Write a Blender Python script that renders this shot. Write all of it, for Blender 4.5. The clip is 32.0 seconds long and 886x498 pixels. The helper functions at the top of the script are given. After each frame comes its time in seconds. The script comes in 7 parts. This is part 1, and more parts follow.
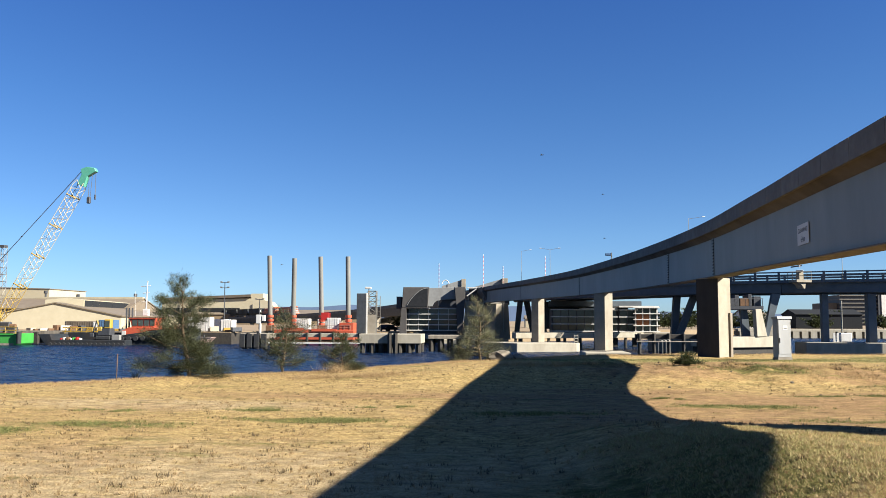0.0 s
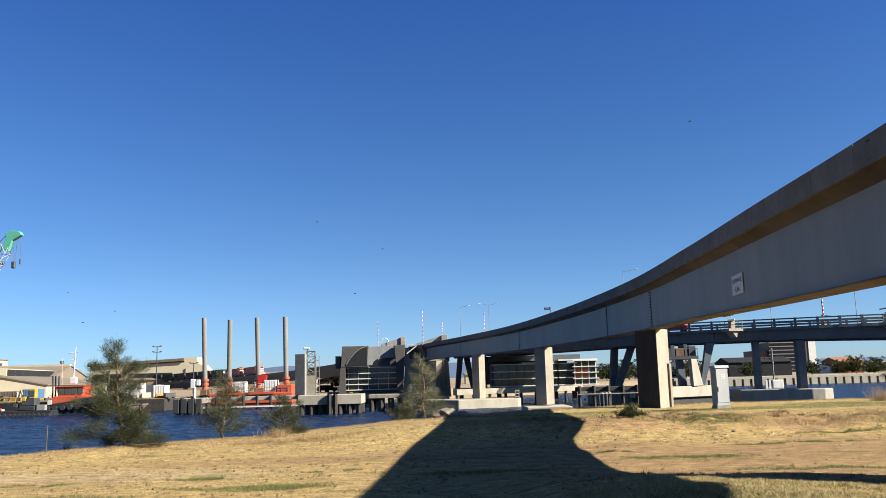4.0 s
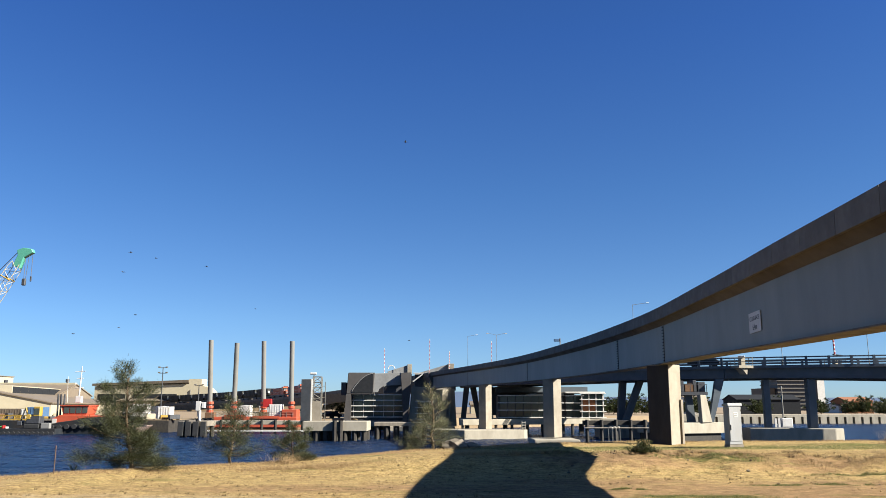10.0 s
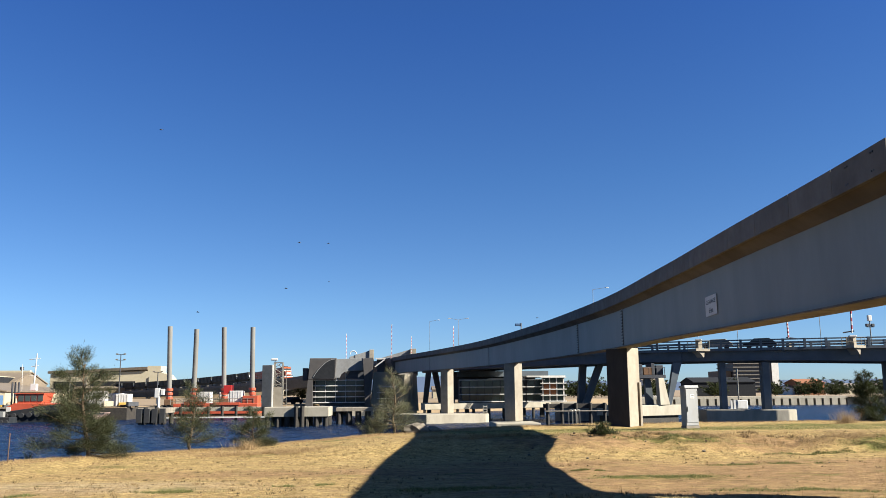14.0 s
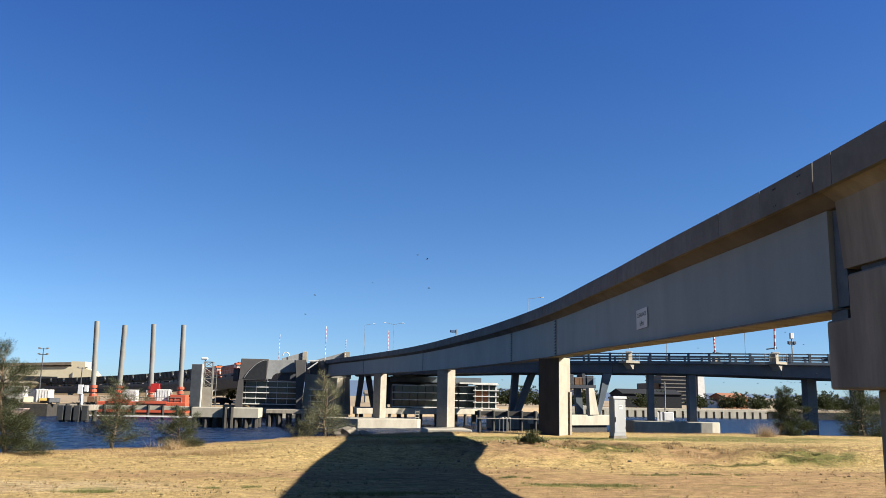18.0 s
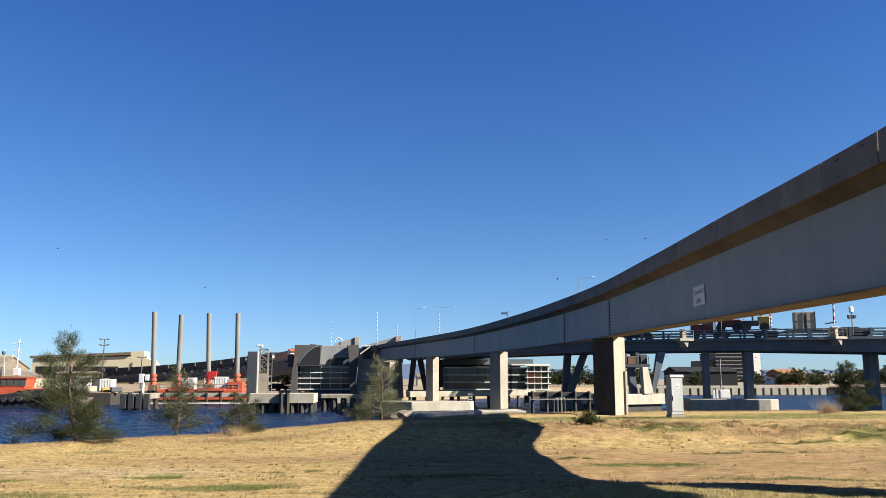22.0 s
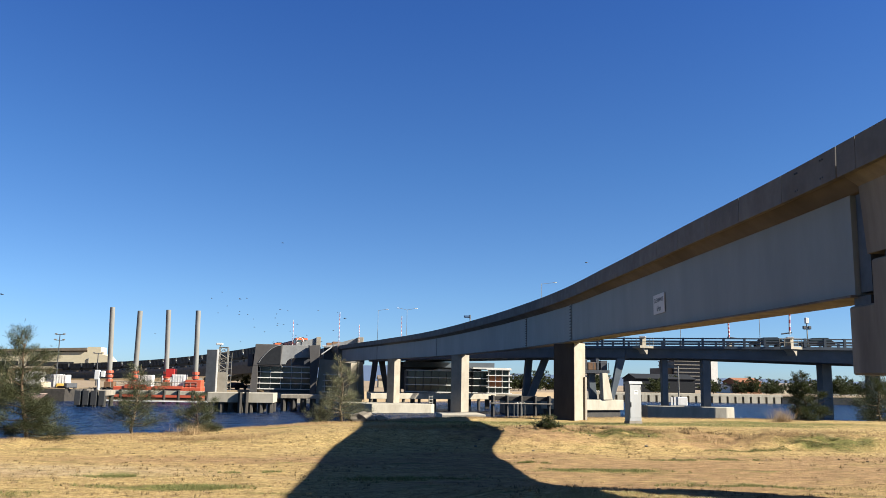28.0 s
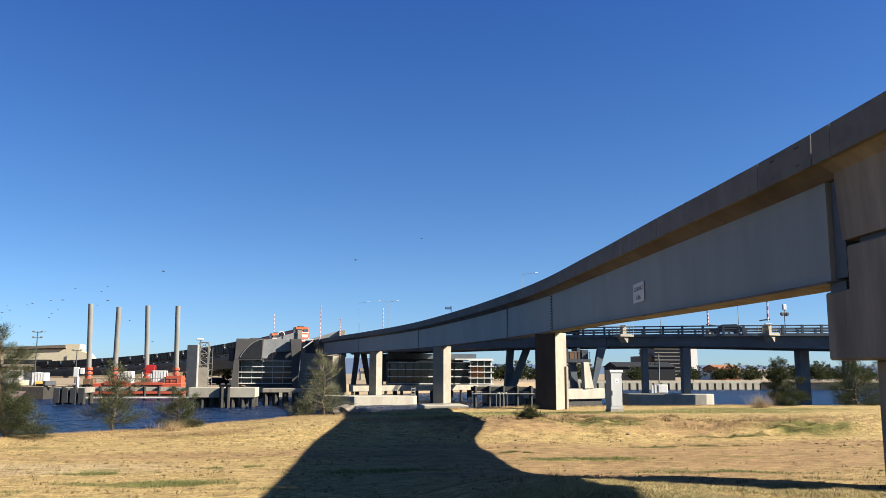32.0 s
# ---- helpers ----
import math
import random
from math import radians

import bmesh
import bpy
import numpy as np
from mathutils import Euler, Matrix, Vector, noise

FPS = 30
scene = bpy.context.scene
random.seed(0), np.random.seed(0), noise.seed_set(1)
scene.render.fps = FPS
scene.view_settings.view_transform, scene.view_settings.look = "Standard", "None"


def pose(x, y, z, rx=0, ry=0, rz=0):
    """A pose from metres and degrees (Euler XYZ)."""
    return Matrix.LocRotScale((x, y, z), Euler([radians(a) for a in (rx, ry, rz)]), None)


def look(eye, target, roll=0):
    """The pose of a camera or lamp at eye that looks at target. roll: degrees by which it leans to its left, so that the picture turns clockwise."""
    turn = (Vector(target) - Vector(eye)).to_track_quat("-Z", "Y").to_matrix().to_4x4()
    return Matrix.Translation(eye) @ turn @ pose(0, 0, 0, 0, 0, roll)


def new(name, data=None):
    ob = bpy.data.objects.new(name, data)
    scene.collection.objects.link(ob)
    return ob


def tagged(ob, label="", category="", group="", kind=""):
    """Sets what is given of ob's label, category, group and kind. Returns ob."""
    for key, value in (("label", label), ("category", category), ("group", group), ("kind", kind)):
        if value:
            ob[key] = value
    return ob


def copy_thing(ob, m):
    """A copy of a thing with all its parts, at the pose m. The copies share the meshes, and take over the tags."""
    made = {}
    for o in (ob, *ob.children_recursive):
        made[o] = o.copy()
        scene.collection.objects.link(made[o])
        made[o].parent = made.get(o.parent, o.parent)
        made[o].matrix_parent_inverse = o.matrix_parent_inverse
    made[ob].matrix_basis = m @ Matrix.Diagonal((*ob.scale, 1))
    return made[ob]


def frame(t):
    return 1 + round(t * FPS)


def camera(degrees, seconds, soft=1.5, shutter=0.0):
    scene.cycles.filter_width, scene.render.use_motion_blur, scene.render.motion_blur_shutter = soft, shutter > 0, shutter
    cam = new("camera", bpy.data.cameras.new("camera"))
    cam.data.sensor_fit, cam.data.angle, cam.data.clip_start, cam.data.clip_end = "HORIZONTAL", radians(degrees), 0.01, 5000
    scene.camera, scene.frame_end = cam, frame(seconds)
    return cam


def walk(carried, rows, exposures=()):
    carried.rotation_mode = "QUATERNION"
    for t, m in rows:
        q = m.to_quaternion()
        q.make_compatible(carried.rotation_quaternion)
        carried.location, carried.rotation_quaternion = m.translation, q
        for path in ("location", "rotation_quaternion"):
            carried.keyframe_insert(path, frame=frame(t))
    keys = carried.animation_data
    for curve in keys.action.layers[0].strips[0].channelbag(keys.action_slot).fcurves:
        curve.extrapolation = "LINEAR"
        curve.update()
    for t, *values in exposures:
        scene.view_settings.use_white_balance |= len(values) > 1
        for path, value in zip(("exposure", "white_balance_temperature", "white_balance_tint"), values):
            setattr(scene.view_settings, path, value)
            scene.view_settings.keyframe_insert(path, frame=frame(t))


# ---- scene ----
cam = camera(56.0, 32.0, 0.75)
# seconds, x, y, z, yaw, pitch, roll
PATH = [
    (0, 0.582, -0.095, 2.485, 3.815, 4.913, 0.208),
    (0.5, 0.578, -0.091, 2.475, 3.765, 5.662, 0.444),
    (1, 0.602, -0.089, 2.488, 3.215, 6.226, 0.678),
    (1.5, 0.606, -0.099, 2.507, 2.423, 7.421, 0.969),
    (2, 0.585, -0.095, 2.497, 2.225, 8.248, 1.301),
    (2.5, 0.575, -0.099, 2.486, 2.290, 8.100, 0.964),
    (3, 0.539, -0.106, 2.506, 1.753, 7.840, -0.483),
    (3.5, 0.466, -0.113, 2.506, -0.269, 8.936, -1.870),
    (5.5, 0.025, 0.022, 2.522, 0.069, 7.489, -0.267),
    (6, 0.011, 0.012, 2.493, 1.263, 7.252, -0.073),
    (6.5, 0.017, 0.008, 2.518, -0.163, 7.729, 0.699),
    (7, 0.010, 0.002, 2.555, 1.835, 8.389, 0.409),
    (7.5, 0.024, -0.001, 2.545, 4.170, 8.332, 0.482),
    (8, 0.014, 0.026, 2.525, 3.742, 7.875, 0.065),
    (8.5, 0.033, 0.021, 2.529, 2.628, 7.486, 0.126),
    (9, 0.037, 0.020, 2.520, 2.256, 7.976, 0.561),
    (9.5, 0.050, 0.005, 2.527, 0.832, 9.847, 0.602),
    (10, 0.055, 0.007, 2.577, -0.051, 10.710, 0.066),
    (10.5, 0.045, 0.017, 2.562, -0.452, 11.306, -0.818),
    (11, 0.069, 0.013, 2.558, -1.034, 11.835, -1.168),
    (11.5, 0.081, 0.007, 2.566, -2.397, 12.319, -1.200),
    (12, 0.091, -0.000, 2.556, -3.727, 12.652, -0.906),
    (12.5, 0.101, -0.009, 2.556, -4.285, 12.677, -0.664),
    (13, 0.108, 0.002, 2.557, -4.908, 12.283, -0.668),
    (13.5, 0.091, 0.032, 2.508, -3.765, 10.689, -0.669),
    (14, 0.090, 0.008, 2.542, -2.693, 9.700, -0.413),
    (14.5, 0.069, 0.001, 2.543, -3.125, 9.526, 0.281),
    (16.5, 0.095, -0.044, 2.536, -5.400, 10.342, 1.000),
    (17, 0.082, -0.043, 2.540, -6.125, 10.186, 1.061),
    (17.5, 0.099, -0.056, 2.558, -6.889, 10.075, 1.030),
    (18, 0.096, -0.023, 2.540, -6.982, 10.077, 1.124),
    (18.5, 0.088, -0.030, 2.549, -6.623, 9.931, 1.180),
    (19, 0.089, -0.021, 2.559, -6.706, 9.669, 1.313),
    (19.5, 0.077, -0.039, 2.553, -6.611, 9.795, 1.434),
    (20, 0.087, -0.037, 2.564, -7.095, 9.958, 1.258),
    (20.5, 0.036, -0.028, 2.561, -7.593, 9.517, 0.244),
    (21, -0.008, 0.015, 2.550, -5.965, 8.848, -0.216),
    (21.5, -0.059, 0.009, 2.552, -4.447, 8.638, -0.351),
    (22, -0.086, -0.005, 2.553, -3.702, 8.859, -0.010),
    (22.5, -0.101, -0.003, 2.558, -4.027, 8.879, 0.049),
    (23, -0.101, 0.015, 2.575, -4.823, 8.881, 0.209),
    (23.5, -0.099, 0.014, 2.555, -5.517, 8.865, 1.140),
    (24, -0.071, 0.011, 2.545, -6.255, 8.521, 1.303),
    (24.5, -0.072, 0.016, 2.550, -6.438, 8.274, 0.783),
    (25, -0.079, 0.010, 2.558, -5.806, 8.161, 0.901),
    (25.5, -0.060, 0.017, 2.548, -5.535, 8.191, 1.271),
    (27.5, -0.065, 0.012, 2.570, -6.034, 9.049, 1.247),
    (28, -0.065, 0.010, 2.554, -6.159, 9.052, 1.092),
    (28.5, -0.072, 0.013, 2.558, -6.544, 8.951, 0.688),
    (29, -0.071, 0.017, 2.563, -6.995, 8.771, 0.429),
    (29.5, -0.073, -0.011, 2.561, -6.551, 8.953, 0.617),
    (30, -0.076, 0.003, 2.565, -6.201, 9.019, 0.917),
    (30.5, -0.057, 0.026, 2.564, -6.775, 8.896, 0.967),
    (31, -0.069, 0.012, 2.573, -7.223, 8.722, 0.798),
    (31.5, -0.061, 0.010, 2.557, -7.525, 8.499, 0.556),
    (32, -0.051, 0.010, 2.559, -7.516, 8.491, 0.148),
]


def held(x, y, z, yaw, pitch, roll):
    return pose(x, y, z, 0, 0, yaw) @ pose(0, 0, 0, 90 + pitch) @ pose(0, 0, 0, 0, 0, roll)


walk(cam, [(t, held(*p)) for t, *p in PATH], [(0.0, 1.80), (2.0, 1.74), (8.0, 1.75), (12.0, 1.74), (14.0, 1.74), (17.0, 1.79), (32.0, 1.80)])

world = bpy.data.worlds.new("sky")
scene.world = world
world.use_nodes = True
wn = world.node_tree.nodes
sky = wn.new("ShaderNodeTexSky")
sky.sky_type, sky.sun_disc = "NISHITA", False
SUN_FROM = Vector((0.94, -0.34, 0.0)).normalized()      # level direction towards the sun
SUN_UP = radians(32.4)
sky.sun_elevation = SUN_UP
sky.sun_rotation = math.atan2(SUN_FROM.x, SUN_FROM.y)
sky.altitude, sky.air_density, sky.dust_density, sky.ozone_density = 0, 0.5, 0.35, 1.8
clear = wn.new("ShaderNodeMix")                          # a dry, deep blue sky, paler in the haze low down
clear.data_type, clear.blend_type = "RGBA", "MULTIPLY"
clear.inputs["Factor"].default_value = 1.0
way_up = wn.new("ShaderNodeTexCoord")
height = wn.new("ShaderNodeSeparateXYZ")
haze = wn.new("ShaderNodeValToRGB")
haze.color_ramp.elements.new(0.1), haze.color_ramp.elements.new(0.25)
for stop, (place, tint) in zip(haze.color_ramp.elements, ((0.0, (0.50, 0.575, 0.62)), (0.1, (0.475, 0.645, 0.745)), (0.25, (0.375, 0.63, 0.86)), (0.42, (0.295, 0.58, 0.98)))):
    stop.position, stop.color = place, (*tint, 1)
world.node_tree.links.new(way_up.outputs["Generated"], height.inputs[0])
world.node_tree.links.new(height.outputs["Z"], haze.inputs["Fac"])
world.node_tree.links.new(haze.outputs[0], clear.inputs["B"])
world.node_tree.links.new(sky.outputs[0], clear.inputs["A"])
world.node_tree.links.new(clear.outputs["Result"], wn["Background"].inputs[0])
wn["Background"].inputs[1].default_value = 0.06
sun = new("sun", bpy.data.lights.new("sun", "SUN"))
sun.data.energy, sun.data.angle, sun.data.color = 5.0, radians(0.5), (1.0, 0.965, 0.88)
sun.matrix_world = look((0, 0, 0), -(SUN_FROM * math.cos(SUN_UP) + Vector((0, 0, math.sin(SUN_UP)))))

# ---------------------------------------------------------------- materials


ALBEDO_SCALE = 0.8      # scale on every surface colour; with the higher exposure it deepens shade


def material(name, a, b, scale=3.0, rough=0.85, bump=0.15, metal=0.0, stain=None, stain_scale=0.5, amount=0.5, vary=0.0,
             stretch=(1, 1, 1), spec=0.4):
    """Two tones of fine grain, a broad stain over them, fine relief; vary shifts the brightness from piece to piece."""
    a, b = [ALBEDO_SCALE * c for c in a], [ALBEDO_SCALE * c for c in b]
    stain = stain and [ALBEDO_SCALE * c for c in stain]
    m = bpy.data.materials.new(name)
    m.use_nodes = True
    n, l = m.node_tree.nodes, m.node_tree.links
    bsdf = n["Principled BSDF"]
    bsdf.inputs["Roughness"].default_value = rough
    bsdf.inputs["Metallic"].default_value = metal
    bsdf.inputs["Specular IOR Level"].default_value = spec
    geo = n.new("ShaderNodeNewGeometry")
    mp = n.new("ShaderNodeMapping")
    mp.inputs["Scale"].default_value = stretch
    l.new(geo.outputs["Position"], mp.inputs["Vector"])
    fine = n.new("ShaderNodeTexNoise")
    fine.inputs["Scale"].default_value, fine.inputs["Detail"].default_value = scale, 6
    fine.inputs["Roughness"].default_value = 0.65
    l.new(mp.outputs[0], fine.inputs["Vector"])
    ramp = n.new("ShaderNodeValToRGB")
    ramp.color_ramp.elements[0].position, ramp.color_ramp.elements[1].position = 0.35, 0.65
    ramp.color_ramp.elements[0].color, ramp.color_ramp.elements[1].color = (*a, 1), (*b, 1)
    l.new(fine.outputs["Fac"], ramp.inputs["Fac"])
    out = ramp.outputs[0]
    broad = n.new("ShaderNodeTexNoise")
    broad.inputs["Scale"].default_value, broad.inputs["Detail"].default_value = stain_scale, 4
    l.new(mp.outputs[0], broad.inputs["Vector"])
    if stain:
        grip = n.new("ShaderNodeMapRange")
        grip.inputs["From Min"].default_value, grip.inputs["From Max"].default_value = 0.45, 0.75
        grip.inputs["To Max"].default_value = amount
        l.new(broad.outputs["Fac"], grip.inputs["Value"])
        mix = n.new("ShaderNodeMix")
        mix.data_type = "RGBA"
        l.new(grip.outputs[0], mix.inputs["Factor"])
        l.new(out, mix.inputs["A"])
        mix.inputs["B"].default_value = (*stain, 1)
        out = mix.outputs["Result"]
    if vary:
        info = n.new("ShaderNodeObjectInfo")
        span = n.new("ShaderNodeMapRange")
        span.inputs["To Min"].default_value, span.inputs["To Max"].default_value = 1 - vary, 1 + vary
        l.new(info.outputs["Random"], span.inputs["Value"])
        hsv = n.new("ShaderNodeHueSaturation")
        l.new(span.outputs[0], hsv.inputs["Value"])
        l.new(out, hsv.inputs["Color"])
        out = hsv.outputs[0]
    l.new(out, bsdf.inputs["Base Color"])
    if bump:
        bp = n.new("ShaderNodeBump")
        bp.inputs["Strength"].default_value, bp.inputs["Distance"].default_value = bump, 0.02
        l.new(fine.outputs["Fac"], bp.inputs["Height"])
        l.new(bp.outputs[0], bsdf.inputs["Normal"])
    return m


CONCRETE = material("concrete", (0.262, 0.222, 0.163), (0.322, 0.277, 0.208), 1.6, 0.9, 0.12, stain=(0.155, 0.126, 0.088), stain_scale=0.45, amount=0.55, vary=0.05)
PALE_CONCRETE = material("pale_concrete", (0.315, 0.278, 0.210), (0.375, 0.333, 0.255), 1.6, 0.9, 0.12, stain=(0.20, 0.165, 0.115), stain_scale=0.7, amount=0.6, vary=0.05, stretch=(1, 1, 0.4))
CONCRETE_DARK = material("weathered_concrete", (0.205, 0.172, 0.130), (0.300, 0.255, 0.195), 1.6, 0.9, 0.2, stain=(0.095, 0.076, 0.054), stain_scale=1.1, amount=0.75, vary=0.05, stretch=(1, 1, 0.22))
PARAPET = material("parapet_concrete", (0.135, 0.122, 0.104), (0.182, 0.164, 0.140), 2.2, 0.9, 0.15, stain=(0.083, 0.066, 0.048), stain_scale=0.7, amount=0.55, vary=0.08)
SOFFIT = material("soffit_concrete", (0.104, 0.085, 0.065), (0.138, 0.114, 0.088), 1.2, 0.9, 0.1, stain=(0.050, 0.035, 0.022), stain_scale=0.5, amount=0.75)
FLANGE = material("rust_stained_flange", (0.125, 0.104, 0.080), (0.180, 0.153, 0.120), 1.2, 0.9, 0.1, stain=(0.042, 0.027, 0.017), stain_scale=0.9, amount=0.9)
STEEL_PAINT = material("grey_steel_paint", (0.200, 0.212, 0.196), (0.235, 0.247, 0.228), 0.9, 0.6, 0.03, stain=(0.165, 0.170, 0.160), stain_scale=0.3, amount=0.6, stretch=(1, 1, 0.35))
ROAD_STEEL = material("blue_grey_steel", (0.075, 0.09, 0.10), (0.10, 0.118, 0.13), 0.8, 0.6, 0.05, stain=(0.055, 0.062, 0.065), stain_scale=0.3)
DARK_STEEL = material("dark_steel", (0.035, 0.037, 0.04), (0.06, 0.06, 0.065), 3, 0.55, 0.05)
PILE = material("tarred_pile", (0.018, 0.015, 0.011), (0.040, 0.033, 0.026), 3, 0.8, 0.2, stain=(0.073, 0.060, 0.039), stain_scale=1.2, amount=0.4)
WHITE = material("white_paint", (0.56, 0.53, 0.48), (0.63, 0.60, 0.55), 1.5, 0.55, 0.05, stain=(0.42, 0.39, 0.33), stain_scale=0.8, amount=0.4)
GALV = material("galvanised_steel", (0.222, 0.207, 0.174), (0.289, 0.262, 0.218), 2.0, 0.45, 0.05, metal=0.5, stain=(0.184, 0.156, 0.119), stain_scale=0.6)
CREAM = material("cream_sheeting", (0.425, 0.362, 0.240), (0.468, 0.402, 0.274), 0.6, 0.7, 0.05, stain=(0.360, 0.300, 0.192), stain_scale=0.12, amount=0.35)
ROOF = material("weathered_roof_sheeting", (0.167, 0.131, 0.090), (0.211, 0.166, 0.114), 0.5, 0.6, 0.1, stain=(0.133, 0.095, 0.064), stain_scale=0.1)
ROOF_DARK = material("dark_roof_sheeting", (0.095, 0.073, 0.050), (0.139, 0.106, 0.073), 0.5, 0.7, 0.1)
ORANGE = material("orange_red_paint", (0.42, 0.07, 0.03), (0.48, 0.09, 0.04), 1.2, 0.5, 0.05, stain=(0.28, 0.055, 0.03), stain_scale=0.6, amount=0.5)
GREEN = material("bright_green_paint", (0.039, 0.262, 0.038), (0.056, 0.303, 0.055), 0.8, 0.5, 0.05, stain=(0.028, 0.182, 0.030), stain_scale=0.4, amount=0.4)
AQUA = material("aqua_paint", (0.077, 0.313, 0.213), (0.100, 0.353, 0.247), 1.0, 0.5, 0.03)
YELLOW = material("yellow_paint", (0.389, 0.237, 0.034), (0.433, 0.272, 0.051), 1.0, 0.5, 0.05, stain=(0.250, 0.151, 0.034), stain_scale=0.6, amount=0.4)
PALE_YELLOW = material("pale_yellow_paint", (0.435, 0.372, 0.240), (0.470, 0.406, 0.280), 1.0, 0.5, 0.03)
BLACK = material("black_rubber", (0.015, 0.015, 0.016), (0.03, 0.03, 0.03), 3, 0.8, 0.1)
HULL = material("dark_hull_paint", (0.015, 0.018, 0.022), (0.025, 0.028, 0.031), 1.0, 0.8, 0.05, stain=(0.045, 0.030, 0.020), stain_scale=0.5, amount=0.4, spec=0.15)
RUST = material("rusty_steel", (0.117, 0.060, 0.028), (0.176, 0.093, 0.045), 2.0, 0.9, 0.2, stain=(0.073, 0.040, 0.022), stain_scale=0.6)
GLASS = material("dark_window_glass", (0.035, 0.050, 0.049), (0.055, 0.075, 0.072), 0.3, 0.06, 0.0, spec=0.3)
WAGON = material("dark_wagon_paint", (0.015, 0.019, 0.016), (0.030, 0.032, 0.026), 1.0, 0.7, 0.05, stain=(0.051, 0.040, 0.028), stain_scale=0.4, amount=0.4, vary=0.25)
BARK = material("tree_bark", (0.095, 0.060, 0.034), (0.146, 0.100, 0.056), 6, 0.95, 0.4)
STONE = material("grey_riprap_stone", (0.122, 0.101, 0.072), (0.189, 0.156, 0.114), 3, 0.9, 0.3, vary=0.2)
EARTH = material("quay_earth", (0.222, 0.156, 0.090), (0.278, 0.202, 0.119), 0.4, 0.95, 0.2, stain=(0.167, 0.111, 0.059), stain_scale=0.08)
SKIN_BROWN = material("dark_cladding", (0.060, 0.053, 0.047), (0.082, 0.073, 0.065), 0.8, 0.7, 0.05, stain=(0.05, 0.044, 0.04), stain_scale=0.3)
LEG_GREY = material("matt_grey_tube", (0.150, 0.146, 0.130), (0.195, 0.188, 0.168), 1.5, 0.75, 0.05, stain=(0.146, 0.123, 0.086), stain_scale=0.5, amount=0.5, stretch=(1, 1, 0.2))
COATING = material("black_coating", (0.018, 0.019, 0.021), (0.026, 0.027, 0.029), 2.0, 0.95, 0.05, spec=0.1)
# near-black tone that paints the shade on one pillar face
PILLAR_SHADE = material("dark_pier_paint", (0.034, 0.033, 0.034), (0.048, 0.046, 0.046), 2.0, 0.9, 0.05, stain=(0.065, 0.055, 0.045), stain_scale=0.8, amount=0.5, stretch=(1, 1, 0.3), spec=0.15)
LEAF_GREY = material("grey_leaf_concrete", (0.215, 0.21, 0.195), (0.26, 0.255, 0.24), 1.4, 0.9, 0.1, stain=(0.15, 0.14, 0.125), stain_scale=0.5, amount=0.5)
STRUT_BROWN = material("brown_steel_paint", (0.105, 0.088, 0.075), (0.135, 0.114, 0.098), 0.8, 0.7, 0.05, stain=(0.08, 0.066, 0.056), stain_scale=0.4, amount=0.5)
FADED_HULL = material("faded_pink_hull", (0.40, 0.27, 0.22), (0.48, 0.34, 0.28), 1.0, 0.7, 0.05, stain=(0.26, 0.13, 0.09), stain_scale=0.5, amount=0.6)
RED = material("red_paint", (0.345, 0.015, 0.013), (0.399, 0.025, 0.017), 1.0, 0.5, 0.03)
PALE_RED = material("faded_red_paint", (0.42, 0.12, 0.12), (0.48, 0.15, 0.15), 1.0, 0.6, 0.03)
BRICK = material("orange_brick", (0.233, 0.085, 0.034), (0.278, 0.111, 0.047), 1.0, 0.9, 0.1)

# ---------------------------------------------------------------- mesh helpers


def box(bm, x0, x1, y0, y1, z0, z1, m=None):
    """A box between two corners, moved by m."""
    v = [bm.verts.new((x, y, z)) for z in (z0, z1) for y in (y0, y1) for x in (x0, x1)]
    for f in ((0, 2, 3, 1), (4, 5, 7, 6), (0, 1, 5, 4), (2, 6, 7, 3), (0, 4, 6, 2), (1, 3, 7, 5)):
        bm.faces.new([v[i] for i in f])
    if m is not None:
        for q in v:
            q.co = m @ q.co
    return v


def bar(bm, a, b, r, sides=6, r2=None):
    """A round bar from a to b."""
    a, b = Vector(a), Vector(b)
    turn = (b - a).to_track_quat("Z", "Y").to_matrix()
    rings = []
    for p, rad in ((a, r), (b, r if r2 is None else r2)):
        rings.append([bm.verts.new(p + turn @ Vector((rad * math.cos(2 * math.pi * i / sides), rad * math.sin(2 * math.pi * i / sides), 0))) for i in range(sides)])
    for i in range(sides):
        j = (i + 1) % sides
        bm.faces.new((rings[0][i], rings[0][j], rings[1][j], rings[1][i]))
    bm.faces.new(rings[0][::-1])
    bm.faces.new(rings[1])


def prism(bm, outline, axis, lo, hi, m=None):
    """An outline of (u, v) pairs pushed along an axis: x takes (y, z), y takes (x, z), z takes (x, y)."""
    def at(u, v, w):
        return {"x": (w, u, v), "y": (u, w, v), "z": (u, v, w)}[axis]
    rings = [[bm.verts.new(at(u, v, w)) for u, v in outline] for w in (lo, hi)]
    if m is not None:
        for q in rings[0] + rings[1]:
            q.co = m @ q.co
    n = len(outline)
    for i in range(n):
        bm.faces.new((rings[0][i], rings[0][(i + 1) % n], rings[1][(i + 1) % n], rings[1][i]))
    bm.faces.new(rings[0][::-1])
    bm.faces.new(rings[1])


def finish(bm, bevel=0.0):
    bmesh.ops.recalc_face_normals(bm, faces=bm.faces)
    if bevel:
        bmesh.ops.bevel(bm, geom=list(bm.edges), offset=bevel, segments=1, affect="EDGES", clamp_overlap=True)
    return bm


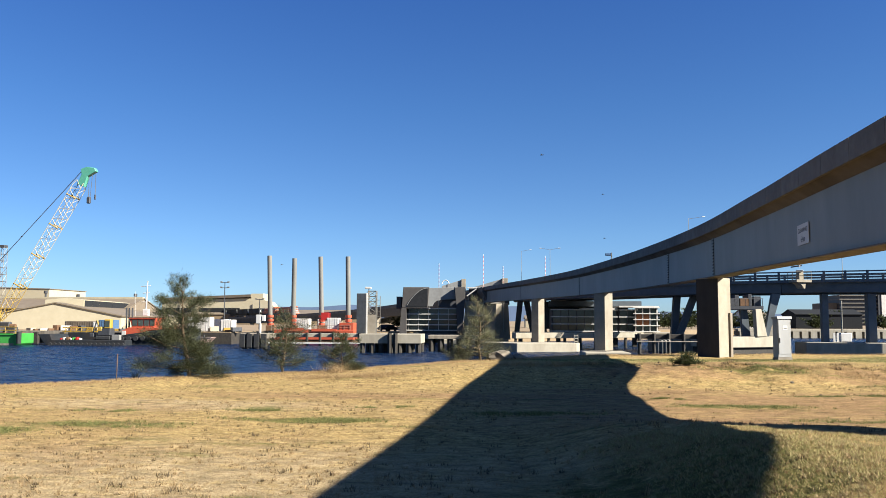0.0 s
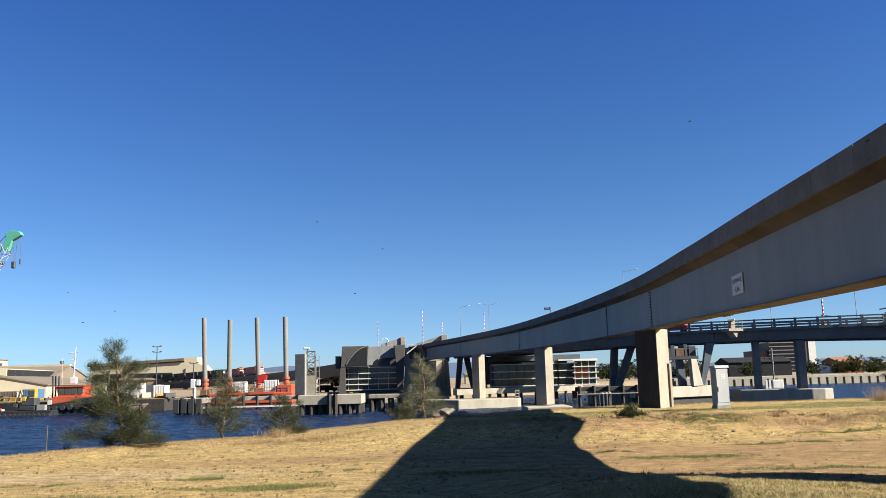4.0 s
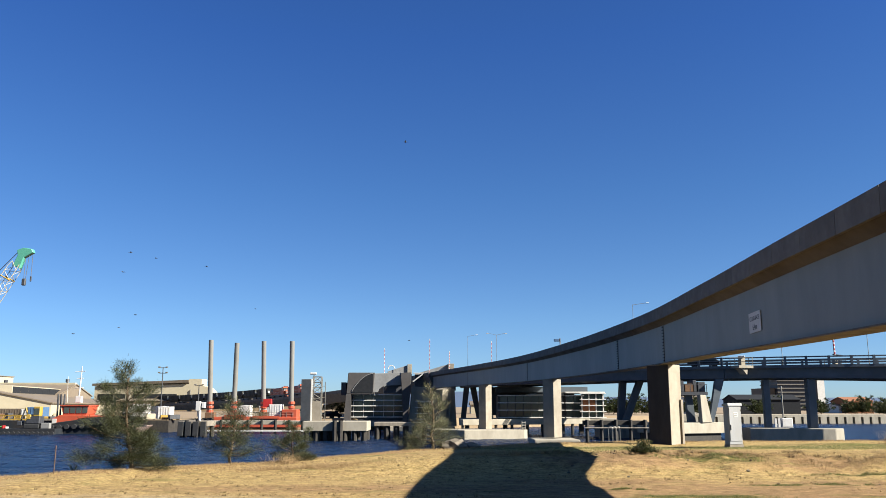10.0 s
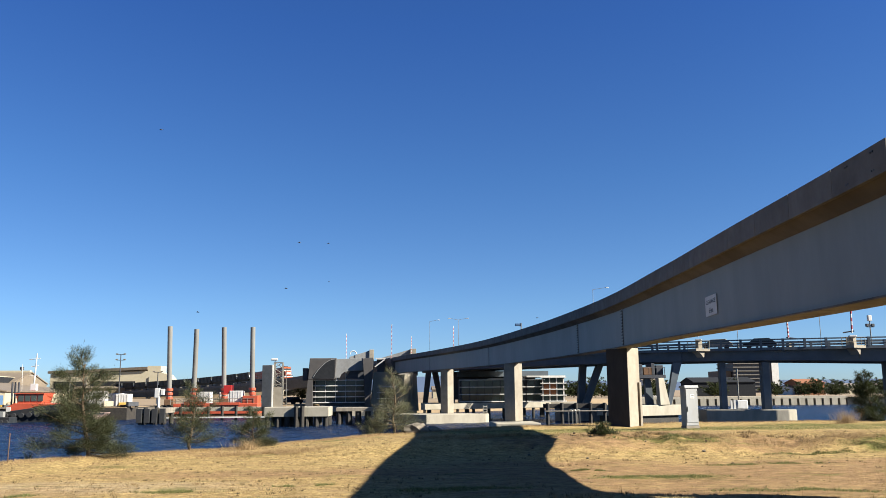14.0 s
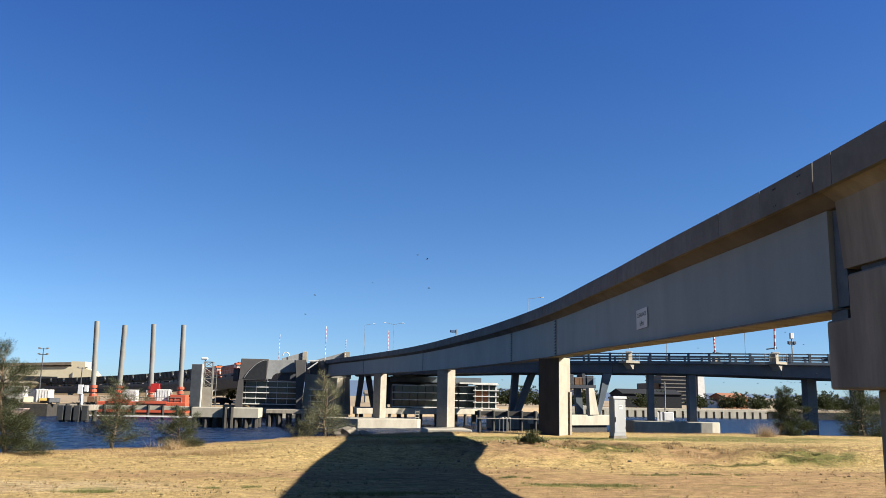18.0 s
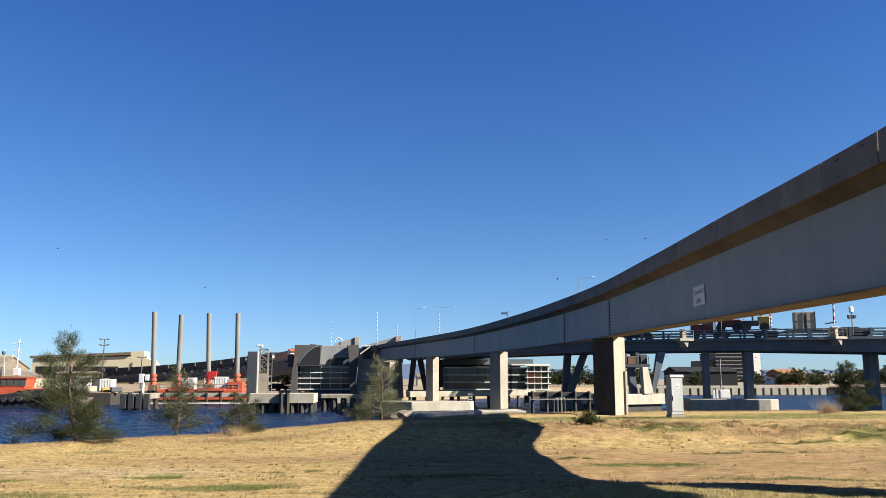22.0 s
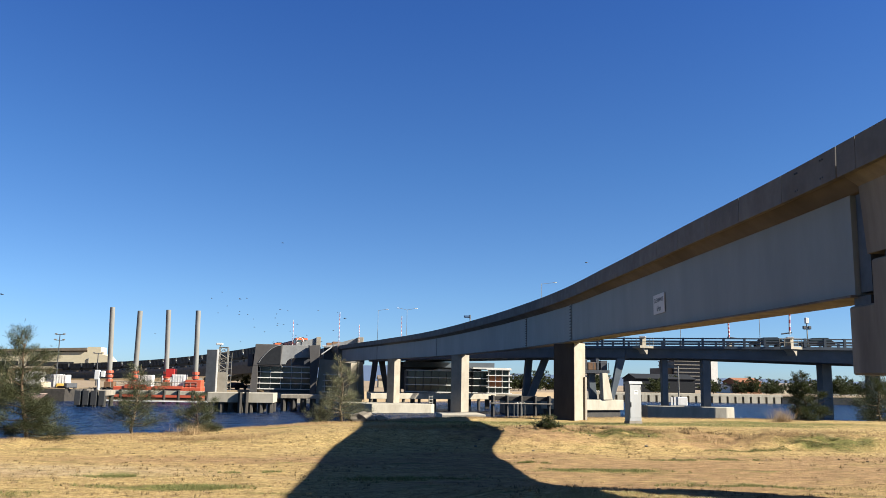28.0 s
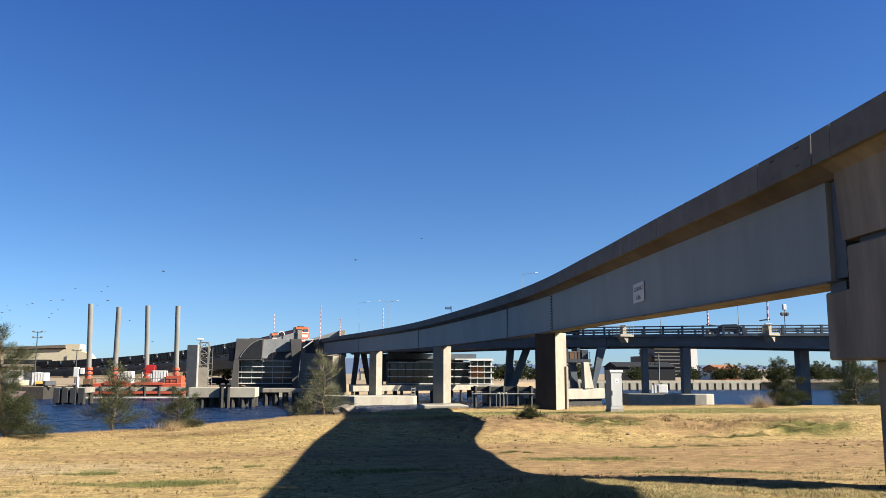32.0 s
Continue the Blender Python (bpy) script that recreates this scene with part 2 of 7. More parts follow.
def part(name, bm, mat, parent=None, label="", bevel=0.0):
    """One mesh object out of a bmesh, under a thing or a part."""
    finish(bm, bevel)
    me = bpy.data.meshes.new(name)
    bm.to_mesh(me)
    bm.free()
    me.materials.append(mat)
    ob = new(name, me)
    if parent is not None:
        ob.parent = parent
    if label:
        ob["label"] = label
    return ob


def thing(name, label, category, group="", kind="", at=None):
    ob = new(name)
    ob.empty_display_size = 0.2
    if at is not None:
        ob.matrix_basis = at
    return tagged(ob, label, category, group, kind)


def slab(name, mat, parent, x0, x1, y0, y1, z0, z1, m=None, bevel=0.0, label=""):
    bm = bmesh.new()
    box(bm, x0, x1, y0, y1, z0, z1, m)
    return part(name, bm, mat, parent, label, bevel)


def rod(name, mat, parent, a, b, r, sides=8, r2=None, label=""):
    bm = bmesh.new()
    bar(bm, a, b, r, sides, r2)
    return part(name, bm, mat, parent, label)


def same_part(ob, parent, m):
    """Another piece on the same mesh."""
    q = new(ob.name.split(".")[0], ob.data)
    q.parent, q.matrix_basis = parent, m
    return q


def hermite(nodes):
    ys = [p[0] for p in nodes]
    xs = [p[1] for p in nodes]
    slope = []
    for i in range(len(nodes)):
        a, b = max(0, i - 1), min(len(nodes) - 1, i + 1)
        slope.append((xs[b] - xs[a]) / (ys[b] - ys[a]))

    def at(y):
        i = max(0, min(len(nodes) - 2, sum(1 for q in ys if q <= y) - 1))
        h = ys[i + 1] - ys[i]
        s = (y - ys[i]) / h
        if s < 0:
            return xs[i] + slope[i] * (y - ys[i])
        return ((2 * s**3 - 3 * s**2 + 1) * xs[i] + (s**3 - 2 * s**2 + s) * h * slope[i]
                + (3 * s**2 - 2 * s**3) * xs[i + 1] + (s**3 - s**2) * h * slope[i + 1])
    return at


# the railway's line in plan: the near edge of the girder, x for y
rail_x = hermite([(-80, 3.0), (-30, 5.6), (0, 8.95), (16, 10.35), (26, 11.1), (36, 12.05), (48, 12.85), (60, 12.85), (74, 12.35), (98, 10.6), (118, 7.9),
                  (152, 1.3), (177, -5.6), (256, -33.0), (343, -76.0), (421, -132.0), (520, -215.0), (660, -345.0)])
soffit_z = hermite([(-80, 2.4), (0, 4.4), (16, 4.45), (26, 4.6), (40, 4.92), (60, 5.14), (98, 5.52), (135, 5.9), (160, 6.05), (177, 5.75), (256, 3.95), (343, 2.25), (421, 0.95), (520, 0.0), (660, 0.0)])


def rail_at(y):
    """On the girder's near edge: place, unit right, unit ahead."""
    k = (rail_x(y + 0.2) - rail_x(y - 0.2)) / 0.4
    ahead = Vector((k, 1, 0)).normalized()
    return Vector((rail_x(y), y, soffit_z(y))), Vector((ahead.y, -ahead.x, 0)), ahead


def sweep(bm, y0, y1, step, outline):
    """An outline of (right, up) pairs pushed along the railway's line."""
    n = max(1, round((y1 - y0) / step))
    rings = []
    for i in range(n + 1):
        p, r, _ = rail_at(y0 + (y1 - y0) * i / n)
        rings.append([bm.verts.new(p + r * u + Vector((0, 0, v))) for u, v in outline])
    k = len(outline)
    for a, b in zip(rings, rings[1:]):
        for i in range(k):
            bm.faces.new((a[i], a[(i + 1) % k], b[(i + 1) % k], b[i]))
    bm.faces.new(rings[0][::-1])
    bm.faces.new(rings[-1])
# ---------------------------------------------------------------- ground and water

SHORE = [(-300, -150), (-120, -65), (-60, -12), (-30, 16), (-18.5, 28), (-13, 33.6), (-9.5, 37), (-5, 41), (-0.8, 44.6), (5, 50), (12, 54.5), (30, 55.5), (60, 60), (140, 70), (400, 90)]


def shore_gap(x, y):
    """Metres from the top of the bank, positive towards the land on the near side."""
    best = 1e9
    for (ax, ay), (bx, by) in zip(SHORE, SHORE[1:]):
        dx, dy = bx - ax, by - ay
        s = max(0, min(1, ((x - ax) * dx + (y - ay) * dy) / (dx * dx + dy * dy)))
        ox, oy = x - ax - s * dx, y - ay - s * dy
        d = math.hypot(ox, oy)
        if d < abs(best):
            best = d if dx * oy - dy * ox < 0 else -d
    return best


def ease(a, b, v):
    s = max(0.0, min(1.0, (v - a) / (b - a)))
    return s * s * (3 - 2 * s)


def ground_z(x, y):
    d = shore_gap(x, y)
    fall = ease(0.0, -5.5, d)
    rough = 0.06 * noise.noise((x * 0.35, y * 0.35, 1.0)) + 0.24 * ease(32, 34, y) * ease(39, 37, y) * ease(2, 6, x) * noise.noise((x * 1.1, y * 1.6, 9.0)) + 0.03 * noise.noise((x * 1.3, y * 1.3, 5.0))
    edge = 31.0 + 0.5 * math.sin(x * 0.5) + 1.2 * noise.noise((x * 0.22, 3.0, 0.0)) - 0.05 * max(0, x - 14)
    lift = 0.12 + (0.46 - 0.16 * ease(38, 47, y)) * ease(-9, 3, x)
    plateau = lift * (0.3 * ease(edge, edge + 7.0, y) + 0.7 * ease(edge + 1.6, edge + 4.2, y)) if x > -12 else 0.12 * ease(9, 3, d)
    top = 0.76 - 0.045 * max(0.0, x - 4.5) + 0.12 * noise.noise((x * 0.5, y * 0.5, 8.0)) + 0.05 * noise.noise((x * 1.7, y * 1.7, 2.0))
    left = 1.7 + 0.35 * noise.noise((y * 0.6, 2.0, 0.0)) + 0.28 * (12.0 - y)
    back = ease(24.0, 12.4, y + 0.5 * noise.noise((x * 0.4, 7.0, 0.0))) if y > 12.4 else 1.0
    mound = top * ease(left, left + 3.4, x) * (0.94 * back + 0.06 * ease(14.2, 12.4, y))
    mound = max(mound, 0.95 * math.exp(-((x - 0.5) ** 2 + (y + 2.5) ** 2) / 24))
    z = rough + plateau + mound
    return z * (1 - fall) - 4.2 * fall


def grid_lines(lo, hi, fine_lo, fine_hi, step, grow=1.22):
    out, v, s = [], fine_lo, step
    while v <= fine_hi:
        out.append(v)
        v += step
    v, s = out[-1], step
    while v < hi:
        s *= grow
        v += s
        out.append(v)
    v, s = out[0], step
    while v > lo:
        s *= grow
        v -= s
        out.insert(0, v)
    return out


def make_ground():
    xs = grid_lines(-4500, 4500, -24, 34, 0.5)
    ys = grid_lines(-4500, 4500, 6, 58, 0.5)
    verts = [(x, y, ground_z(x, y) if y < 400 else -4.2) for y in ys for x in xs]
    w = len(xs)
    faces = [(j * w + i, j * w + i + 1, (j + 1) * w + i + 1, (j + 1) * w + i) for j in range(len(ys) - 1) for i in range(w - 1)]
    me = bpy.data.meshes.new("ground")
    me.from_pydata(verts, [], faces)
    me.polygons.foreach_set("use_smooth", [True] * len(me.polygons))
    m = bpy.data.materials.new("dry_grass_and_gravel")
    m.use_nodes = True
    n, l = m.node_tree.nodes, m.node_tree.links
    bsdf = n["Principled BSDF"]
    bsdf.inputs["Roughness"].default_value = 0.95
    bsdf.inputs["Specular IOR Level"].default_value = 0.1
    geo = n.new("ShaderNodeNewGeometry")

    def tex(scale, detail=5, rough=0.6, stretch=None):
        t = n.new("ShaderNodeTexNoise")
        t.inputs["Scale"].default_value, t.inputs["Detail"].default_value, t.inputs["Roughness"].default_value = scale, detail, rough
        if stretch:
            mp = n.new("ShaderNodeMapping")
            mp.inputs["Scale"].default_value = stretch
            l.new(geo.outputs["Position"], mp.inputs["Vector"])
            l.new(mp.outputs[0], t.inputs["Vector"])
        else:
            l.new(geo.outputs["Position"], t.inputs["Vector"])
        return t.outputs["Fac"]

    def ramp(src, stops):
        r = n.new("ShaderNodeValToRGB")
        while len(r.color_ramp.elements) < len(stops):
            r.color_ramp.elements.new(0.5)
        for e, (p, c) in zip(r.color_ramp.elements, stops):
            e.position, e.color = p, (*c, 1)
        l.new(src, r.inputs["Fac"])
        return r.outputs[0]

    def mix(fac, a, b):
        q = n.new("ShaderNodeMix")
        q.data_type = "RGBA"
        l.new(fac, q.inputs["Factor"])
        l.new(a, q.inputs["A"])
        l.new(b, q.inputs["B"])
        return q.outputs["Result"]

    straw = ramp(tex(9, 8, 0.75), [(0.36, (0.172, 0.106, 0.038)), (0.5, (0.312, 0.216, 0.086)), (0.64, (0.408, 0.300, 0.132))])
    dirt = ramp(tex(14, 6, 0.7), [(0.3, (0.168, 0.098, 0.045)), (0.7, (0.308, 0.196, 0.094))])
    green = ramp(tex(11, 6, 0.7), [(0.3, (0.060, 0.060, 0.014)), (0.7, (0.172, 0.152, 0.046))])
    bare = ramp(tex(0.16, 5, 0.65), [(0.52, (0, 0, 0)), (0.70, (0.8, 0.8, 0.8))])
    lush = ramp(tex(0.5, 5, 0.7, (0.45, 1.6, 1)), [(0.58, (0, 0, 0)), (0.68, (0.85, 0.85, 0.85))])
    # bare soil where feet and plant have worn the grass away, and mats of green where it stays damp
    def spots(base, places, lo, hi):
        out = base
        for cx, cy, rx, ry in places:
            mp = n.new("ShaderNodeMapping")
            mp.vector_type = "TEXTURE"
            mp.inputs["Location"].default_value = (cx, cy, 0.3)
            mp.inputs["Scale"].default_value = (rx, ry, 3.0)
            l.new(geo.outputs["Position"], mp.inputs["Vector"])
            g = n.new("ShaderNodeTexGradient")
            g.gradient_type = "SPHERICAL"
            l.new(mp.outputs[0], g.inputs["Vector"])
            frayed = n.new("ShaderNodeMath")
            frayed.operation = "MULTIPLY"
            l.new(g.outputs["Fac"], frayed.inputs[0])
            l.new(ramp(tex(1.3, 6, 0.75), [(0.36, (lo, lo, lo)), (0.6, (hi, hi, hi))]), frayed.inputs[1])
            most = n.new("ShaderNodeMath")
            most.operation = "MAXIMUM"
            l.new(out, most.inputs[0])
            l.new(frayed.outputs[0], most.inputs[1])
            out = most.outputs[0]
        return out

    worn = spots(bare, ((10.4, 40.0, 4.6, 2.6), (7.4, 35.6, 4.6, 3.2), (14.5, 34.8, 4.0, 1.8), (6.5, 20.0, 8.0, 3.6), (2.0, 27.5, 16.0, 1.8), (11.0, 25.5, 14.0, 6.0), (7.8, 36.2, 4.4, 2.8), (8.4, 36.8, 3.6, 2.2), (11.5, 37.5, 4.0, 1.6), (5.5, 30.0, 6.0, 1.6), (17.0, 29.5, 9.0, 2.0)), 0.35, 3.0)
    gravelly = spots(ramp(tex(0.3, 3), [(0.62, (0, 0, 0)), (0.8, (0.6, 0.6, 0.6))]), ((-5.0, 12.5, 11.0, 5.5), (-9.0, 24.0, 7.0, 2.0)), 0.4, 2.6)
    lush = spots(lush, ((-8.8, 19.4, 2.6, 0.8), (-4.2, 20.8, 2.4, 0.6), (-10.9, 18.2, 1.3, 0.9), (7.6, 25.2, 2.6, 0.7), (11.8, 35.2, 2.4, 1.1), (20.2, 34.0, 2.6, 1.5),
                        (6.0, 44.0, 7.0, 3.6), (14.0, 45.0, 11.0, 3.6), (21.0, 46.0, 9.0, 3.4), (26.0, 49.0, 8.0, 3.0), (4.6, 37.5, 2.6, 1.4), (3.0, 11.4, 3.0, 3.0)), 0.2, 3.0)
    gravel = ramp(tex(30, 5, 0.75), [(0.35, (0.192, 0.132, 0.067)), (0.5, (0.328, 0.240, 0.124)), (0.66, (0.448, 0.348, 0.204))])
    colour = mix(lush, mix(worn, mix(gravelly, straw, gravel), dirt), green)
    # uneven wear at the scale of a stride
    tone = n.new("ShaderNodeMapRange")
    tone.inputs["From Min"].default_value, tone.inputs["From Max"].default_value = 0.32, 0.68
    tone.inputs["To Min"].default_value, tone.inputs["To Max"].default_value = 0.5, 1.4
    l.new(tex(2.3, 6, 0.75, (0.7, 1.3, 1)), tone.inputs["Value"])
    shift = n.new("ShaderNodeHueSaturation")
    l.new(tone.outputs[0], shift.inputs["Value"])
    l.new(colour, shift.inputs["Color"])
    l.new(shift.outputs[0], bsdf.inputs["Base Color"])
    bp = n.new("ShaderNodeBump")
    bp.inputs["Strength"].default_value, bp.inputs["Distance"].default_value = 0.9, 0.06
    l.new(tex(16, 6, 0.75), bp.inputs["Height"])
    clumps = n.new("ShaderNodeBump")
    clumps.inputs["Strength"].default_value, clumps.inputs["Distance"].default_value = 0.6, 0.25
    l.new(tex(3.2, 5, 0.7), clumps.inputs["Height"])
    l.new(clumps.outputs[0], bp.inputs["Normal"])
    l.new(bp.outputs[0], bsdf.inputs["Normal"])
    me.materials.append(m)
    return tagged(new("ground", me), "dry straw-coloured grass and gravel ground sloping to the water", "ground", kind="structure")


ground = make_ground()


def make_water():
    m = bpy.data.materials.new("harbour_water")
    m.use_nodes = True
    n, l = m.node_tree.nodes, m.node_tree.links
    bsdf = n["Principled BSDF"]
    bsdf.inputs["Base Color"].default_value = (0.003, 0.015, 0.048, 1)
    bsdf.inputs["Roughness"].default_value = 0.25
    bsdf.inputs["IOR"].default_value = 1.33
    bsdf.inputs["Specular IOR Level"].default_value = 0.3
    geo = n.new("ShaderNodeNewGeometry")
    last = None
    for scale, dist, stretch in ((0.3, 6.0, (0.55, 1, 1)), (1.2, 2.6, (0.65, 1, 1))):
        mp = n.new("ShaderNodeMapping")
        mp.inputs["Scale"].default_value = stretch
        mp.inputs["Rotation"].default_value = (0, 0, 0.35)
        l.new(geo.outputs["Position"], mp.inputs["Vector"])
        t = n.new("ShaderNodeTexNoise")
        t.inputs["Scale"].default_value, t.inputs["Detail"].default_value = scale, 5
        l.new(mp.outputs[0], t.inputs["Vector"])
        bp = n.new("ShaderNodeBump")
        bp.inputs["Strength"].default_value, bp.inputs["Distance"].default_value = 1.0, dist
        l.new(t.outputs["Fac"], bp.inputs["Height"])
        if last:
            l.new(last, bp.inputs["Normal"])
        last = bp.outputs[0]
    l.new(last, bsdf.inputs["Normal"])
    # low wind waves
    xs = grid_lines(-4400, 4400, -75, 75, 0.7)
    ys = grid_lines(-4400, 4400, 26, 130, 0.55)
    verts = []
    for y in ys:
        for x in xs:
            near = 1.0 if -75 < x < 75 and 26 < y < 130 else 0.0
            z = 0.085 * noise.noise((x * 0.33, y * 0.7, 1.0)) + 0.05 * noise.noise((x * 0.8, y * 1.5, 4.0)) if near else 0.0
            verts.append((x, y, -2 + z))
    w = len(xs)
    faces = [(j * w + i, j * w + i + 1, (j + 1) * w + i + 1, (j + 1) * w + i) for j in range(len(ys) - 1) for i in range(w - 1)]
    me = bpy.data.meshes.new("water")
    me.from_pydata(verts, [], faces)
    me.polygons.foreach_set("use_smooth", [True] * len(me.polygons))
    me.materials.append(m)
    return tagged(new("water", me), "rippled dark blue harbour water", "water", kind="structure")


water = make_water()


def make_far_land():
    """The land on the far side of the harbour, with its vertical quay face."""
    bm = bmesh.new()
    outline = [(-4400, 150), (-60, 152), (-49, 152), (-49, 174.5), (-26.5, 174.5), (-25.5, 166), (-4, 172), (40, 215), (66, 238), (180, 241), (340, 250), (4400, 300), (4400, 4400), (-4400, 4400)]
    prism(bm, outline, "z", -4.1, 0.2)
    return tagged(part("pavement_far_shore", bm, EARTH), "sandy far shore and wharf apron", "ground", kind="structure")


far_shore = make_far_land()
slab("sheet_piling", PILE, far_shore, -48.6, -26.6, 174.2, 174.45, -4.0, 0.1)
slab("sheet_piling", PILE, far_shore, -48.95, -48.65, 151.9, 174.4, -4.0, 0.1)
slab("sheet_piling", PILE, far_shore, -60.1, -48.65, 151.6, 151.85, -4.0, 0.1)
slab("quay_face", PILE, far_shore, -130, -60.2, 150.2, 150.6, -4.0, -0.8)
# ---------------------------------------------------------------- the railway bridge


def make_rail_bridge():
    b = thing("rail_bridge", "curved grey steel and concrete railway bridge on square pillars", "bridge")
    # steel box girders, one for each length between splices
    for y0, y1 in ((16.3, 48.4), (48.4, 61.0), (61.0, 101.0), (101.0, 138.0), (138.0, 167.0)):
        bm = bmesh.new()
        sweep(bm, y0 + 0.03, y1 - 0.03, 2.0, [(0.02, 0.06), (0.02, 2.3), (0.85, 2.3), (0.85, 0.06)])
        girder = part("steel_girder", bm, STEEL_PAINT, b, "grey painted steel web")
        bm = bmesh.new()
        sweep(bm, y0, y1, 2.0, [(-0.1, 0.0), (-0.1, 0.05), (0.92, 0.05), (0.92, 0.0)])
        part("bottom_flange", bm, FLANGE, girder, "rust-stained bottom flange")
    # bolted splices
    for y, bolts in ((48.4, 13), (61.0, 13), (101.0, 0), (138.0, 0)):
        p, r, a = rail_at(y)
        m = Matrix(((a.x, r.x, 0, p.x), (a.y, r.y, 0, p.y), (0, 0, 1, p.z), (0, 0, 0, 1)))
        bm = bmesh.new()
        box(bm, -0.09, 0.09, -0.02, 0.03, 0.1, 2.3, m)
        seam = part("splice_plate", bm, STEEL_PAINT if bolts else DARK_STEEL, b)
        bm = bmesh.new()
        for i in range(bolts):
            z = 0.16 + 2.1 * i / (bolts - 1)
            box(bm, -0.16, 0.16, -0.045, 0.0, z - 0.035, z + 0.035, m)
        if bolts:
            part("bolt_row", bm, DARK_STEEL, seam, "dark bolt heads")
        else:
            bm.free()
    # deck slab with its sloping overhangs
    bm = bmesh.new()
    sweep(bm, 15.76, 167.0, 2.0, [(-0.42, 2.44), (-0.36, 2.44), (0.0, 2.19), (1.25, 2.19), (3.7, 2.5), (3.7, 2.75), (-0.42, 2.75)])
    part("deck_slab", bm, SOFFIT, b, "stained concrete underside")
    # parapet panels
    y, n = 15.78, 0
    while y < 166.5:
        y1 = min(y + 2.6, 167)
        for side in (0, 1):
            u0 = -0.54 if side == 0 else 3.7
            bm = bmesh.new()
            sweep(bm, y + 0.012, y1 - 0.012, 1.3, [(u0, 2.42), (u0 + 0.02, 3.1), (u0 + 0.14, 3.1), (u0 + 0.12, 2.42)])
            panel = part("parapet_panel", bm, PARAPET, b)
            if side == 0 and 15.7 < y < 17:
                p, r, a = rail_at(y + 1.3)
                m = Matrix(((a.x, r.x, 0, p.x), (a.y, r.y, 0, p.y), (0, 0, 1, p.z), (0, 0, 0, 1)))
                for u in (-0.74, -0.64, 0.46, 0.56):
                    for z in (2.56, 2.96):
                        slab("fixing_hole", DARK_STEEL, panel, u - 0.018, u + 0.018, -0.55, -0.52, z - 0.018, z + 0.018, m)
        y = y1
    # rails
    for u in (0.6 - 0.8, 0.6 + 0.8):
        bm = bmesh.new()
        sweep(bm, -60, 420, 4.0, [(u + 0.6 - 0.04, 2.9), (u + 0.6 - 0.04, 3.05), (u + 0.6 + 0.04, 3.05), (u + 0.6 + 0.04, 2.9)])
        part("rail", bm, RUST, b)
    # the concrete length on the near side of the first pier
    bm = bmesh.new()
    sweep(bm, -78, 15.74, 3.0, [(-0.42, 2.47), (-0.1, 2.25), (0.0, 0.84), (1.3, 0.84), (2.4, 2.2), (3.7, 2.52), (3.7, 2.75), (-0.42, 2.75)])
    part("concrete_girder", bm, CONCRETE_DARK, b, "weathered concrete beam end")
    for k in range(28):
        y = 15.755 if k == 0 else 15.0 - 3.2 * (k - 1)
        y0 = 15.0 if k == 0 else y - 3.2
        for u0 in (-0.54, 3.7):
            bm = bmesh.new()
            sweep(bm, y0 + 0.012, y - 0.012, 1.6, [(u0, 2.42), (u0 + 0.02, 3.1), (u0 + 0.14, 3.1), (u0 + 0.12, 2.42)])
            part("parapet_panel", bm, PARAPET, b)
    # first pier: stepped head on a column
    p, r, a = rail_at(15.3)
    m = Matrix(((r.x, a.x, 0, p.x), (r.y, a.y, 0, p.y), (0, 0, 1, 0), (0, 0, 0, 1)))
    bm = bmesh.new()
    prism(bm, [(-1.5, 2.85), (1.25, 2.85), (1.25, 4.28), (0.3, 4.28), (0.3, 5.16), (-1.5, 5.16)], "x", -0.02, 2.6, m)
    head = part("pier_head", bm, CONCRETE_DARK, b, "stepped concrete pier head", bevel=0.04)
    slab("bearing", DARK_STEEL, head, 0.05, 1.1, 0.5, 1.15, 4.28, p.z + 0.02, m)
    slab("bearing", DARK_STEEL, head, 0.12, 1.1, -0.9, 0.0, 5.16, p.z + 0.85, m)
    slab("diaphragm", DARK_STEEL, b, 0.1, 1.15, 0.5, 0.95, p.z + 0.1, p.z + 2.18, m)
    slab("pillar", CONCRETE_DARK, b, 0.85, 2.3, -2.6, 1.0, -0.5, 2.85, m, 0.03)
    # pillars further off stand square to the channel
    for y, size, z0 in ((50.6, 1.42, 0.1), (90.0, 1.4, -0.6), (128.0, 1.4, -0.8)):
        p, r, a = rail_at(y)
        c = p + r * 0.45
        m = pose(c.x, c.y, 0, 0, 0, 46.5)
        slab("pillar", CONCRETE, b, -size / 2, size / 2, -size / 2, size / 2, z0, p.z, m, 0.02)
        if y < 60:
            # thin added sheet: paints this face's shade, the pillar itself is plain concrete
            slab("dark_coating", PILLAR_SHADE, b, -size / 2 - 0.012, -size / 2, -size / 2 + 0.01, size / 2 - 0.01, z0, p.z - 0.05, m, 0, "shaded pillar face, its shade painted near-black")
            slab("downpipe", CONCRETE_DARK, b, size / 2 - 0.28, size / 2 - 0.04, -size / 2 - 0.12, -size / 2, z0, 3.0, m)
    for y in (-20, -50):
        p, r, a = rail_at(y)
        slab("pillar", CONCRETE_DARK, b, p.x + 0.1, p.x + 1.3, y - 0.6, y + 0.6, -0.5, p.z + 0.96, None, 0.02)
    return b


rail_bridge = make_rail_bridge()



